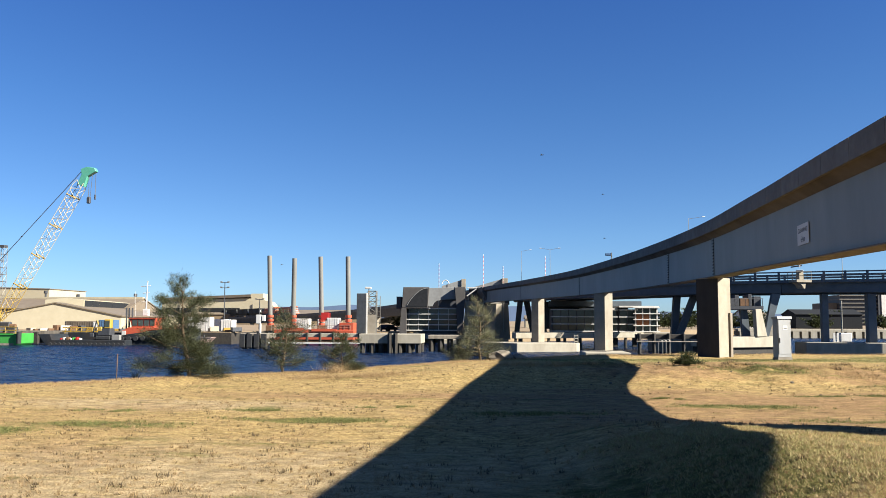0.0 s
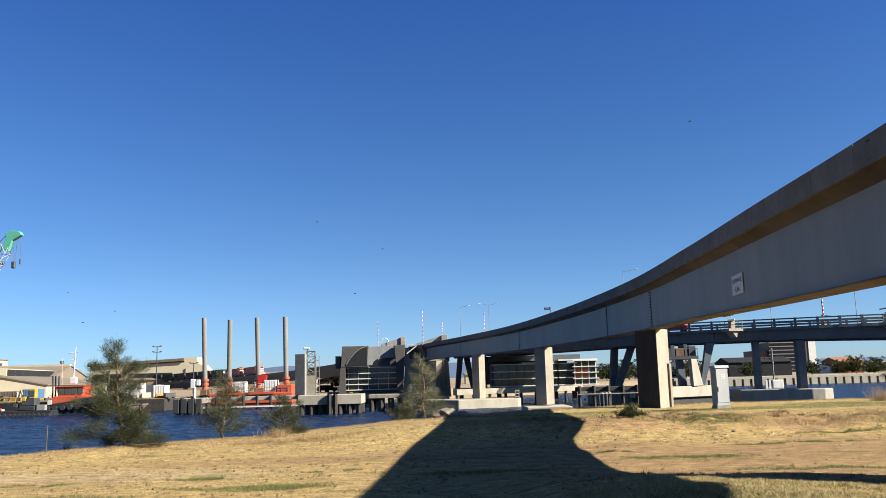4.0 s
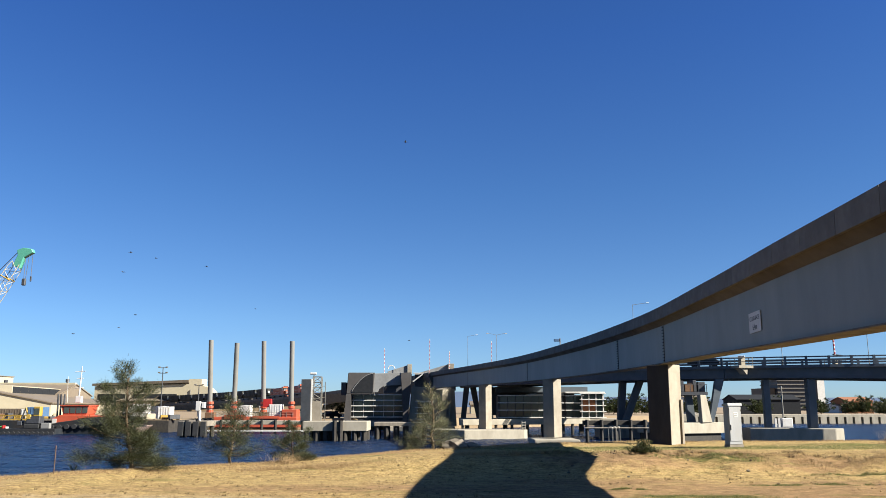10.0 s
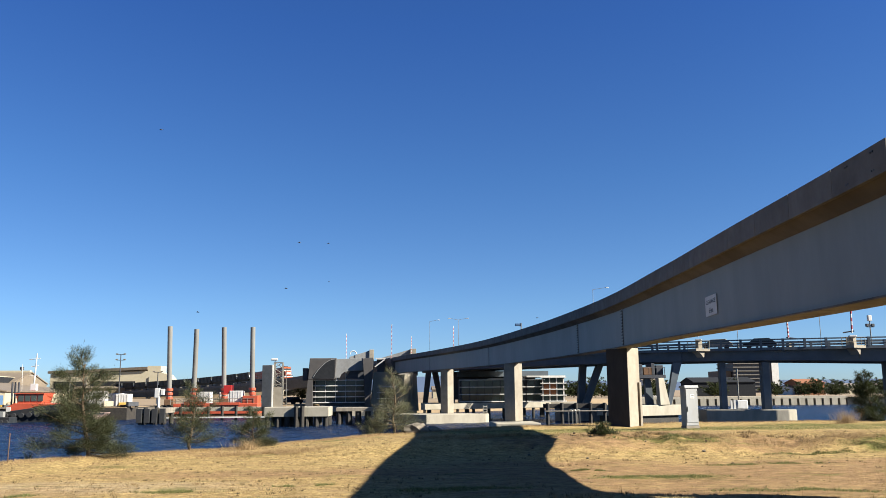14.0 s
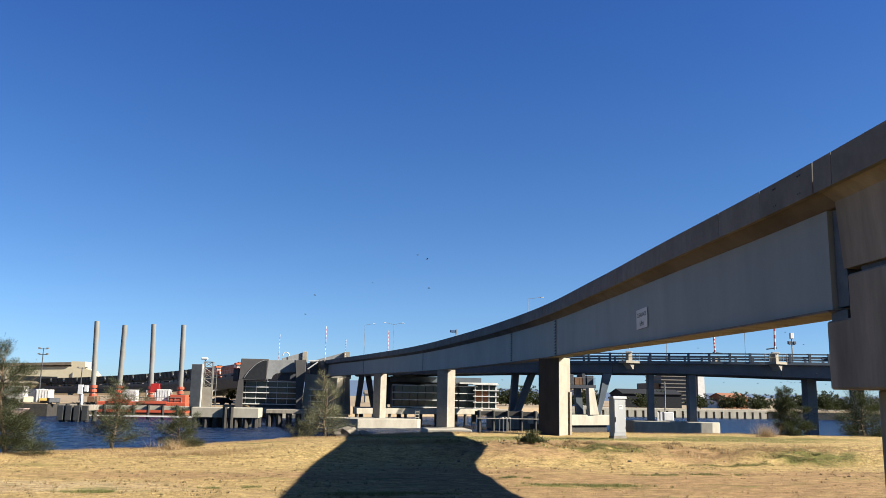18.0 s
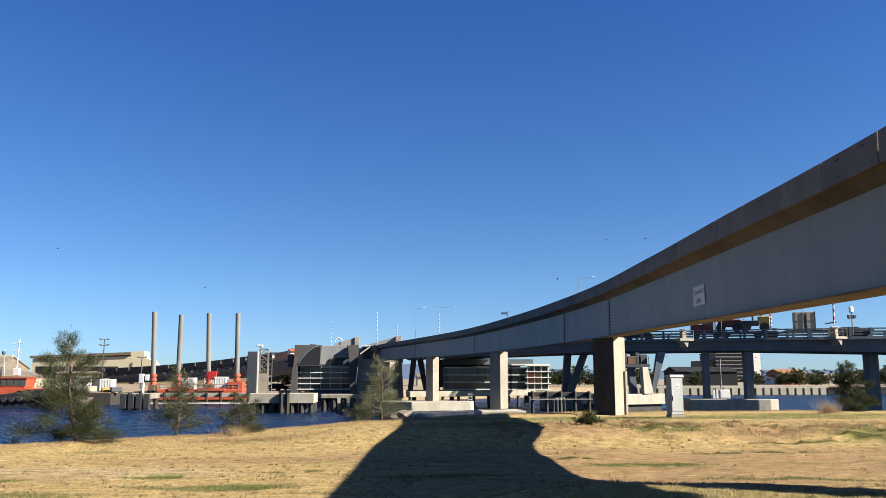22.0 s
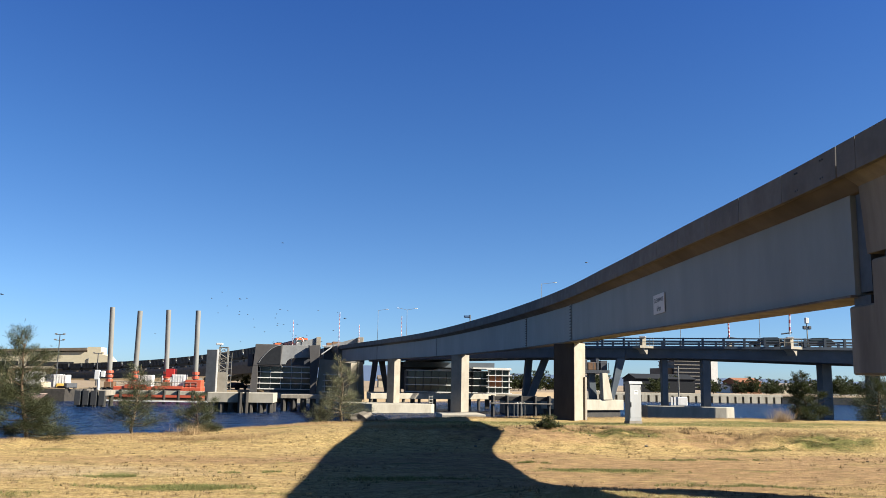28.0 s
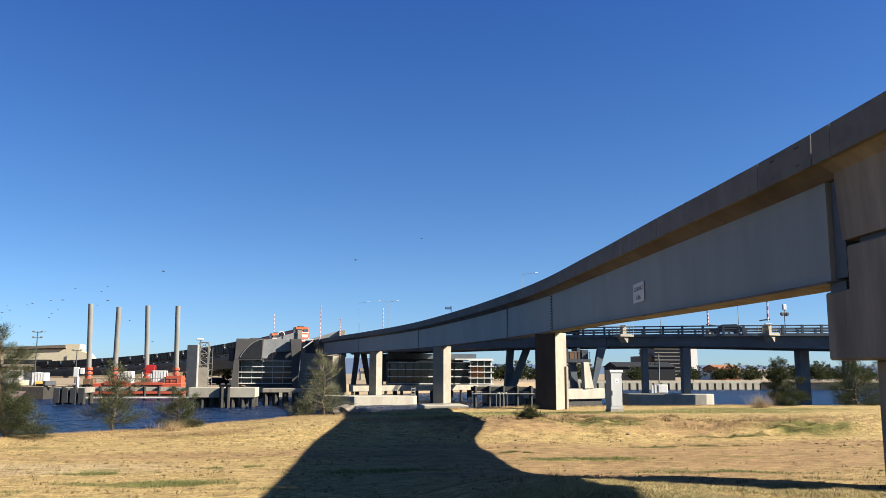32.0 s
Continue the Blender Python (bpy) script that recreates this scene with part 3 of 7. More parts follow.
def make_sign():
    p, r, a = rail_at(30.5)
    m = Matrix(((-a.x, r.x, 0, p.x), (-a.y, r.y, 0, p.y), (0, 0, 1, p.z), (0, 0, 0, 1)))
    s = thing("clearance_sign", "white clearance sign with dark lettering on the grey girder", "sign", at=m @ pose(0, -0.004, 0.56))
    slab("sign_plate", WHITE, s, -0.78, 0.78, -0.02, 0.0, 0.0, 0.74)
    for text, size, z in (("CLEARANCE", 0.235, 0.44), ("6.4m", 0.30, 0.1)):
        c = bpy.data.curves.new("lettering", "FONT")
        c.body, c.size, c.align_x, c.extrude = text, size, "CENTER", 0.002
        c.materials.append(DARK_STEEL)
        ob = new("lettering", c)
        ob.parent, ob.matrix_basis = s, pose(0, -0.024, z, 90)
    return s


make_sign()

# ---------------------------------------------------------------- the road bridge

road_y = hermite([(-260, 900), (-130, 560), (-56, 345), (-30, 285), (-9, 228), (5, 182), (16, 152), (30, 129), (50, 118.5), (74, 112), (110, 104), (150, 96), (300, 70), (460, 45)])
DECK = 8.0
road_z = hermite([(-260, 0.3), (-70, 0.6), (-45, 2.0), (-20, 6.0), (5, 8.0), (460, 8.0)])


def road_at(x):
    """On the road's centre line: place, unit along (towards -x), unit across (towards the near side)."""
    k = (road_y(x + 0.5) - road_y(x - 0.5)) / 1.0
    along = Vector((-1, -k, 0)).normalized()
    return Vector((x, road_y(x), road_z(x))), along, Vector((-along.y, along.x, 0))


def road_sweep(bm, x0, x1, step, outline, deepen=0.0):
    """An outline pushed along the road; deepen drops its underside towards the far pier."""
    n = max(1, round(abs(x1 - x0) / step))
    rings = []
    for i in range(n + 1):
        p, _, c = road_at(x0 + (x1 - x0) * i / n)
        drop = deepen * ease(46, 76, p.x)
        rings.append([bm.verts.new(p + c * u + Vector((0, 0, v - (drop if v < -1 else 0)))) for u, v in outline])
    k = len(outline)
    for a, b in zip(rings, rings[1:]):
        for i in range(k):
            bm.faces.new((a[i], a[(i + 1) % k], b[(i + 1) % k], b[i]))
    bm.faces.new(rings[0][::-1])
    bm.faces.new(rings[-1])


def make_road_bridge():
    b = thing("road_bridge", "blue-grey steel road bridge with slotted railing over the harbour", "bridge")
    for x0, x1 in ((8, 41.2), (41.2, 62.4), (62.4, 92), (92, 130)):
        bm = bmesh.new()
        road_sweep(bm, x0 + 0.03, x1 - 0.03, 3, [(4.6, -1.65), (4.6, -0.35), (3.6, -0.35), (3.6, -1.75), (4.2, -1.75)], 0.55)
        part("edge_girder", bm, ROAD_STEEL, b)
        bm = bmesh.new()
        road_sweep(bm, x0 + 0.03, x1 - 0.03, 3, [(-4.6, -1.65), (-4.6, -0.35), (-3.6, -0.35), (-3.6, -1.75), (-4.2, -1.75)], 0.55)
        part("edge_girder", bm, ROAD_STEEL, b)
    bm = bmesh.new()
    road_sweep(bm, -60, 460, 6, [(5.2, -0.35), (5.2, 0.05), (-5.2, 0.05), (-5.2, -0.35)])
    part("deck_slab", bm, ROAD_STEEL, b)
    for side in (1, -1):
        for z, h in ((0.28, 0.16), (0.66, 0.16), (1.02, 0.18)):
            bm = bmesh.new()
            road_sweep(bm, 8, 130, 3, [(side * 5.1, z), (side * 5.1, z + h), (side * 5.0, z + h), (side * 5.0, z)])
            part("rail", bm, ROAD_STEEL, b)
        post = None
        for k in range(49):
            p, a, c = road_at(8.5 + 2.5 * k)
            q = p + c * side * 5.06
            m = Matrix(((a.x, c.x, 0, q.x), (a.y, c.y, 0, q.y), (0, 0, 1, q.z), (0, 0, 0, 1)))
            if post is None:
                post = slab("railing_post", ROAD_STEEL, b, -0.16, 0.16, -0.14, 0.14, 0.0, 1.22)
                post.matrix_basis = m
            else:
                same_part(post, b, m)
    # columns and their pile cap
    for x, y, r, z0 in ((44.75, 116.6, 0.43, -0.6), (50.0, 114.6, 0.54, -0.6), (67.4, 113.8, 0.75, -2.5), (74.2, 113, 0.72, -2.5)):
        slab("column", ROAD_STEEL, b, x - r, x + r, y - r, y + r, z0, DECK - 1.7, None, 0.05)
    bm = bmesh.new()
    prism(bm, [(41.0, 117.6), (41.6, 114.9), (50.0, 111.6), (51.6, 111.5), (53.0, 112.2), (53.6, 113.6), (53.2, 115.4), (42.6, 118.8)], "z", -2.6, -0.2)
    part("pile_cap", bm, PALE_CONCRETE, b, "cream concrete pile cap in the water", bevel=0.08)
    # the opening span's pier: machinery deck, tapered leg, raking struts
    slab("machinery_platform", DARK_STEEL, b, 31.6, 36.3, 115.3, 124, 4.15, 4.6)
    for x in (31.8, 32.9, 34.0, 35.1, 36.2):
        rod("platform_post", DARK_STEEL, b, (x, 115.4, 4.6), (x, 115.4, 5.6), 0.04, 6)
    rod("platform_rail", DARK_STEEL, b, (31.7, 115.4, 5.6), (36.3, 115.4, 5.6), 0.04, 6)
    for x, w, z, h in ((32.2, 0.9, 4.6, 1.0), (33.1, 0.6, 4.6, 1.5), (33.8, 1.3, 4.6, 1.1), (34.9, 0.5, 4.6, 1.6), (35.6, 1.0, 4.6, 1.35)):
        slab("machinery_cabinet", RUST if w > 1.2 else DARK_STEEL, b, x - 0.4, x + w - 0.4, 116.0, 118.7, z, z + h, None, 0.05)
    bm = bmesh.new()
    prism(bm, [(-0.85, 0.5), (1.15, 0.5), (0.1, 4.15), (-1.05, 4.15)], "y", -0.3, 0.3, pose(35.6, 114.9, 0, 0, 0, 33))
    part("tapered_leg", bm, PALE_CONCRETE, b, "cream tapered concrete leg", bevel=0.04)
    bm = bmesh.new()
    prism(bm, [(33.75, 0.5), (34.7, 0.5), (34.35, 4.15), (33.5, 4.15)], "y", 116.0, 117.0)
    part("raking_strut", bm, ROAD_STEEL, b)
    bm = bmesh.new()
    prism(bm, [(36.45, 0.5), (37.0, 0.5), (38.75, 6.3), (37.6, 6.3)], "y", 115.6, 116.4)
    part("raking_strut", bm, ROAD_STEEL, b)
    square = pose(38.0, 117.6, 0, 0, 0, 28)
    for x0, x1, y0 in ((27.6, 30.3, 127.4), (27.3, 27.9, 129.2)):
        bm = bmesh.new()
        prism(bm, [(x0 - 0.5, 0.2), (x0 + 0.5, 0.2), (x1 + 0.5, 7.0), (x1 - 0.5, 7.0)], "y", y0, y0 + 1.2)
        part("raking_strut", bm, ROAD_STEEL, b)
    # dark block added for the shade and piles under the cap
    slab("pile_skirt", PILE, b, -8.7, -0.3, -1.0, 5.8, -3.0, -0.95, square)
    slab("pile_cap", PALE_CONCRETE, b, -9.0, 0.0, -1.4, 6, -0.95, 0.5, square, 0.06, "cream concrete pile cap in the water")
    slab("pile_cap", CONCRETE_DARK, b, 23.5, 31.0, 126.8, 131, -2.6, 0.3, None, 0.06)
    # dark machinery block of the opening span, behind the control building
    slab("machinery_block", SKIN_BROWN, b, 9.0, 25.0, 159.5, 166, 1.0, 6.2)
    slab("cross_beam", ROAD_STEEL, b, 10.0, 27.0, 156.5, 159.4, 5.2, 6.2)
    return b


road_bridge = make_road_bridge()


def make_boom_gate(x, boom_z, lean, side=1):
    """A barrier platform that juts out from the road's edge: cream corbel, rails, drive housing, raised striped boom."""
    p, a, c = road_at(x)
    q = p + c * 5.35 * side
    m = Matrix(((-a.x * side, -c.x * side, 0, q.x), (-a.y * side, -c.y * side, 0, q.y), (0, 0, 1, q.z), (0, 0, 0, 1)))
    turn = Matrix.Rotation(radians(38), 3, "Z")
    g = thing("boom_gate", "raised red and white boom gate on a cream concrete platform", "barrier", "boom gates on the road bridge", at=m)
    bm = bmesh.new()
    prism(bm, [(-0.6, -0.35), (-0.1, -0.7), (0.25, -1.2), (0.4, -1.2), (0.55, -0.35)], "y", -1.7, -0.3)
    bmesh.ops.rotate(bm, verts=bm.verts, cent=(0, -1.2, 0), matrix=turn)
    part("corbel", bm, CONCRETE, g)
    slab("platform", CONCRETE, g, -1.15, 1.15, -0.9, 0.9, -0.35, 0.0, pose(0, -1.0, 0, 0, 0, 38))
    slab("housing", CONCRETE, g, -0.35, 0.35, -0.32, 0.32, 0.0, 1.15, pose(0, -0.6, 0, 0, 0, 38), 0.04)
    slab("housing_lid", WHITE, g, -0.45, 0.45, -1.05, -0.2, 1.15, 1.35, None, 0.04)
    for u in (-1.5, -0.9, 0.9, 1.4):
        rod("guard_post", CONCRETE, g, (u, -1.15, 0), (u, -1.15, 1.1), 0.04, 6)
    for z in (0.55, 1.1):
        rod("guard_rail", CONCRETE, g, (-1.5, -1.15, z), (1.4, -1.15, z), 0.035, 6)
    rod("counterweight_arm", DARK_STEEL, g, (-1.1, -0.6, 1.75), (0.3, -0.6, 1.95), 0.1, 6)
    n = 9
    boom = None
    for k in range(n):
        z0 = 1.7 + boom_z * k / n
        boom = rod("boom_band", RED if k % 2 else WHITE, g, (lean * k / n, -0.6, z0), (lean * (k + 1) / n, -0.6, z0 + boom_z / n), 0.12, 8)
    return g


for gx, gh, gl, gs in ((43.3, 5.0, 0.0, 1), (61.4, 4.6, 0.15, 1), (55.6, 2.6, 0.05, -1)):
    make_boom_gate(gx, gh, gl, gs)


def make_lamp_post(name, x, y, z0, z1, reach, label, twin=False):
    s = thing(name, label, "lamp post", "lamp posts on the bridges", at=pose(x, y, z0))
    h = z1 - z0
    rod("pole", GALV, s, (0, 0, 0), (0, 0, h), 0.045, 8, 0.03)
    for d in ((1, -1) if twin else (1,)):
        rod("arm", GALV, s, (0, 0, h - 0.05), (d * reach, 0, h + 0.25), 0.03, 6)
        slab("lantern", WHITE, s, d * reach - 0.25 + (0.2 if d > 0 else -0.2), d * reach + 0.25 + (0.2 if d > 0 else -0.2), -0.13, 0.13, h + 0.19, h + 0.3, None, 0.05)
    return s


for lx, lz, lr, tw in ((9.6, 16.4, 1.6, False), (14.4, 15.6, 1.5, True), (31.6, 17.6, 2.0, False), (70.8, 15.5, 1.2, False), (58.0, 16.5, 1.2, False), (48.2, 16.2, 1.2, False)):
    lp, _, lc = road_at(lx)
    make_lamp_post("lamp_post", lx + lc.x * 4.7, lp.y + lc.y * 4.7, DECK, lz, lr, "tall grey steel lamp post on the road bridge", tw)


def make_twin_spot():
    p, _, c = road_at(63.9)
    q = p + c * 4.8
    s = thing("floodlight_post", "short grey post with two dark floodlights and a white box", "lamp post", at=pose(q.x, q.y, q.z))
    rod("pole", GALV, s, (0, 0, 0), (0, 0, 3.4), 0.08, 8)
    for d in (-1, 1):
        slab("floodlight", DARK_STEEL, s, d * 0.38 - 0.2, d * 0.38 + 0.2, -0.18, 0.18, 2.55, 2.95, None, 0.04)
    rod("crossbar", GALV, s, (-0.5, 0, 2.5), (0.5, 0, 2.5), 0.04, 6)
    slab("white_box", WHITE, s, -0.25, 0.25, -0.2, 0.2, 3.3, 4.1, None, 0.05)


make_twin_spot()

# red and white boom poles beyond the opening span
for bx, by, z0, z1 in ((-2.4, 165, 8.6, 15.7), (1.5, 165, 8.6, 13.3), (9.8, 165, 8.6, 15.3), (-13.0, 190, 8.0, 15.6)):
    bp_ = thing("striped_mast", "slender red and white banded mast beyond the bridge", "mast", "banded masts", at=pose(bx, by, z0))
    for k_ in range(17):
        h_ = (z1 - z0) / 17
        rod("band", PALE_RED if k_ % 2 else WHITE, bp_, (0, 0, h_ * k_), (0, 0, h_ * (k_ + 1)), 0.06, 8)
    rod("stem", GALV, bp_, (0, 0, -8.4), (0, 0, 0), 0.12, 6)

# ---------------------------------------------------------------- opening-span piers and control buildings


def louvre_front(owner, x0, x1, y, z0, z1, rows, bays, bars=0.035, bar_mat=None):
    """A glazed front: dark panes, mullions and white sunshade blades."""
    w, h = (x1 - x0) / bays, (z1 - z0) / rows
    pane = blade = None
    for i in range(bays):
        for k in range(rows):
            m = pose(x0 + w * (i + 0.5), y, z0 + h * (k + 0.5))
            if pane is None:
                pane = slab("pane", GLASS, owner, -w / 2 + 0.05, w / 2 - 0.05, -0.04, 0.04, -h / 2 + 0.05, h / 2 - 0.05)
                pane.matrix_basis = m
            else:
                same_part(pane, owner, m)
    for i in range(bays + 1):
        slab("mullion", bar_mat or WHITE, owner, x0 + w * i - bars, x0 + w * i + bars, y - 0.16, y + 0.06, z0, z1)
    for k in range(rows + 1):
        slab("sunshade_blade", WHITE, owner, x0 - 0.4, x1 + 0.4, y - 0.55, y - 0.17, z0 + h * k - 0.075, z0 + h * k + 0.075)




def make_rail_pier():
    b = thing("bascule_pier", "dark brown bascule pier with a glazed control room and white sunshades", "bridge pier", at=pose(-11.12, 167.5, -0.29, 0, 0, 3) @ Matrix.Diagonal((1.073, 1.1, 1.113, 1)) @ pose(10.0, 0, 0))
    bm = bmesh.new()
    prism(bm, [(-17.2, 4.75), (-12.3, 4.75), (-12.0, 8.5), (-16.9, 8.5)], "y", -0.8, 9)
    part("tower_block", bm, SKIN_BROWN, b, bevel=0.08)
    bm = bmesh.new()
    prism(bm, [(-17.6, 0.0), (-16.3, 0.0), (-16.3, 4.75), (-17.2, 4.75)], "y", -0.8, 9)
    part("tower_foot", bm, SKIN_BROWN, b)
    # dark glazing under an arc that sweeps up from the sunshades to the tower's corner
    bm = bmesh.new()
    prism(bm, [(-16.2, 5.0)] + [(-16.2 + 3.85 * i / 10, 5.2 + 3.1 * math.sin(math.pi / 2 * i / 10) ** 0.85) for i in range(11)] + [(-12.35, 5.0)], "y", -0.86, -0.81)
    part("curved_window", bm, COATING, b, "dark glass under a sweeping arc")
    bm = bmesh.new()
    arc = [(-16.2 + 3.85 * i / 10, 5.2 + 3.1 * math.sin(math.pi / 2 * i / 10) ** 0.85) for i in range(11)]
    for (u0, v0), (u1, v1) in zip(arc, arc[1:]):
        bar(bm, (u0, -0.88, v0), (u1, -0.88, v1), 0.06, 6)
    part("arc_trim", bm, LEAF_GREY, b)
    slab("control_room", DARK_STEEL, b, -16.2, -6.3, 1.15, 10, 0.1, 4.75)
    louvre_front(b, -15.9, -6.6, 0.9, 0.75, 4.65, 4, 5)
    slab("plinth", CONCRETE_DARK, b, -16.6, -3.6, -0.6, 10, -0.85, 0.1)
    # pale panel with an arched cut, and the raised leaf's parapet over it
    bm = bmesh.new()
    prism(bm, [(-12.3, 8.35), (-12.3, 5.05), (-11.45, 5.05), (-11.2, 5.6), (-10.7, 6.0), (-9.8, 6.22), (-7.0, 6.35), (-7.0, 8.5)], "y", -0.5, 0.3)
    part("arched_panel", bm, LEAF_GREY, b, "grey concrete panel with an arched cut", bevel=0.03)
    bm = bmesh.new()
    prism(bm, [(-9.7, 8.2), (-6.05, 8.4), (-6.05, 9.85), (-9.7, 8.75)], "y", 0.1, 0.7)
    part("leaf_parapet", bm, LEAF_GREY, b, "pale concrete leaf parapet", bevel=0.03)
    slab("parapet_end", CONCRETE, b, -6.03, -5.2, -0.2, 0.8, 7.9, 10.03, None, 0.03)
    bm = bmesh.new()
    prism(bm, [(-10.4, 5.0), (-9.6, 6.2), (-6.2, 6.7), (-6.2, 4.8)], "y", 0.4, 4)
    part("counterweight", bm, DARK_STEEL, b)
    bm = bmesh.new()
    arc = [(-9.0 + 0.62 * math.cos(math.pi * i / 10), 9.15 + 0.62 * math.sin(math.pi * i / 10)) for i in range(11)]
    for (u0, v0), (u1, v1) in zip(arc, arc[1:]):
        bar(bm, (u0, -0.5, v0), (u1, -0.5, v1), 0.1, 6)
    part("white_hoop", bm, WHITE, b)
    # raking column that carries the nose
    bm = bmesh.new()
    prism(bm, [(-6.75, -0.85), (-5.9, -0.85), (-5.4, 5.74), (-5.3, 8.55), (-7.3, 8.4), (-7.05, 5.74)], "y", -1.6, -0.7)
    part("raking_column", bm, SKIN_BROWN, b, bevel=0.05)
    bm = bmesh.new()
    prism(bm, [(-5.9, -0.85), (3.1, -0.85), (2.7, 5.7), (-5.2, 6.1), (-5.4, 3.0)], "y", -0.6, 6)
    part("pier_wall", bm, PALE_CONCRETE, b, "pale concrete pier wall")
    louvre_front(b, -4.2, -1.6, -0.75, 0.4, 3.4, 3, 2)
    slab("pile_cap", PALE_CONCRETE, b, -9.4, 2.6, -3.0, 7, -2.7, -0.8, None, 0.06)
    slab("landing_plate", WHITE, b, -4.9, 0.2, -1.0, 0.2, 8.35, 8.5)
    rod("prop", WHITE, b, (-5.0, -1.2, 6.9), (-3.2, -1.2, 8.2), 0.14, 6)
    for a0, a1, t0, t1 in ((3.7, 4.6, 4.4, 5.4), (6.95, 7.7, 5.5, 6.6), (9.0, 9.8, 8.6, 9.5)):
        bm = bmesh.new()
        prism(bm, [(a0, -0.4), (a1, -0.4), (t1, 6.05), (t0, 6.05)], "y", -1.6, -0.8)
        part("raking_strut", bm, STRUT_BROWN, b, bevel=0.03)
    # approach spans' edge beside the tower
    slab("tower_wing", SKIN_BROWN, b, -18.2, -17.3, 0, 8, 4.6, 6.8)
    slab("nose_beam", DARK_STEEL, b, -4.6, 3.0, 0.3, 4, 5.4, 8.2)
    return b


rail_pier = make_rail_pier()


def make_far_leaf():
    """The parapet of the second opening leaf, beyond the railway."""
    f = thing("bridge_parapet", "grey concrete parapet with a pale end rising beyond the railway bridge", "parapet", at=pose(0, 172, 0))
    bm = bmesh.new()
    prism(bm, [(-5.5, 1.0), (1.3, 1.0), (1.3, 11.1), (-5.5, 9.1)], "y", 0, 0.6)
    part("parapet_wall", bm, LEAF_GREY, f)
    slab("parapet_end", CONCRETE, f, 1.3, 2.5, -0.7, 0.8, 1.0, 11.2, pose(0, 0, 0), 0.03, "sunlit pale end block")
    return f


make_far_leaf()


def make_road_control():
    b = thing("control_building", "low control building with ribbon windows and white sunshades on a slab", "building", at=pose(0, 150, -0.2) @ Matrix.Scale(1.07, 4))
    slab("core", DARK_STEEL, b, 9.4, 26.6, 0.3, 7, 0.7, 4.4)
    louvre_front(b, 9.6, 20.0, 0.0, 0.85, 4.4, 3, 8, 0.03, DARK_STEEL)
    louvre_front(b, 20.6, 23.1, 0.0, 0.85, 4.4, 3, 2, 0.03, DARK_STEEL)
    louvre_front(b, 23.1, 26.6, -0.5, 0.85, 4.75, 4, 3, 0.09)
    slab("brick_panel", BRICK, b, 23.25, 25.3, -0.62, -0.56, 1.95, 3.7, None, 0, "orange panel behind glass")
    slab("roof_edge", WHITE, b, 20.4, 26.9, -0.8, 6, 4.8, 5.05)
    slab("roof_edge", WHITE, b, 14.5, 20.2, -0.4, 6, 4.45, 4.7)
    slab("slab", CONCRETE, b, 3.0, 30, -2.5, 8, -0.1, 0.65, None, 0.04)
    for k in range(9):
        slab("support_post", PILE, b, 3.8 + 3.1 * k, 4.5 + 3.1 * k, -1.8, -1.1, -3.5, -0.1)
    return b


make_road_control()


def make_fender(name, label, x0, x1, y, z0, z1, step, mat=CONCRETE, turn=0, under=False, low=None):
    """A long beam on dark piles with a lower walking rail."""
    f = thing(name, label, "fender", at=pose(x0, y, 0, 0, 0, turn))
    x0, x1 = 0, x1 - x0
    slab("beam", mat, f, x0, x1, -0.5, 0.5, z0, z1, None, 0.04)
    n = round((x1 - x0) / step)
    for k in range(n + 1):
        x = x0 + 0.4 + (x1 - x0 - 0.8) * k / n
        rod("support_post", PILE, f, (x, 0.0 if under else -0.75, -4.0), (x, 0.0 if under else -0.75, z0 if under else z1 + 0.12), 0.24, 8)
    if low is not None:
        slab("water_rail", WHITE, f, x0, x1, -1.15, -1.0, low - 0.12, low + 0.12)
    elif not under:
        rod("walking_rail", CONCRETE_DARK, f, (x0, -1.05, z0 - 0.35), (x1, -1.05, z0 - 0.35), 0.1, 6)
    return f


make_fender("fender_wharf", "cream concrete fender beam on dark timber piles", 2.9, 28.1, 130.6, -0.25, 0.64, 3.2, PALE_CONCRETE, 30, True)
make_fender("fender_wharf", "pale fender beam in front of the jack-up barge on dark piles", -40.4, -21.0, 146, -0.5, 0.2, 2.4, PALE_CONCRETE, 0, False, -1.5)
# cream beam in the dark pile colour, which paints in the shade on it
make_fender("fender_wharf", "fender walkway on piles beside the control building, beam shade painted dark", 18.6, 27.0, 112, 0.2, 0.8, 2.1, PILE)


def make_pillar_cap():
    c = thing("pile_cap", "broad cream concrete pile cap standing in the water", "pile cap", at=pose(5.6, 126.5, 0))
    bm = bmesh.new()
    prism(bm, [(-7.4, 0.0), (-2.4, -6.0), (6.4, -2.6), (7.0, -1.4), (1.6, 4.0), (-6.2, 3.6)], "z", -2.25, -0.72)
    part("cap", bm, PALE_CONCRETE, c, bevel=0.06)
    for x, y in ((-4.5, 0.2), (-1.8, -4.0), (4.2, -1.8), (0.5, 2.6)):
        rod("support_post", PILE, c, (x, y, -4.1), (x, y, -2.25), 0.4, 8)
    for z in (-0.5, -0.1, 0.3):
        rod("ladder_rung", GALV, c, (6.1, -2.2, z), (6.7, -1.4, z), 0.07, 6)
    for q in ((6.1, -2.2), (6.7, -1.4)):
        rod("ladder_rail", GALV, c, (*q, -0.72), (*q, 0.5), 0.08, 6)
    d = thing("landing_slab", "low pale concrete landing slab round the pillar's foot", "slab", at=pose(11.4, 88.5, 0))
    slab("apron", PALE_CONCRETE, d, -2.0, 2.6, -2.4, 3.5, -2.6, -0.7, None, 0.06)


make_pillar_cap()


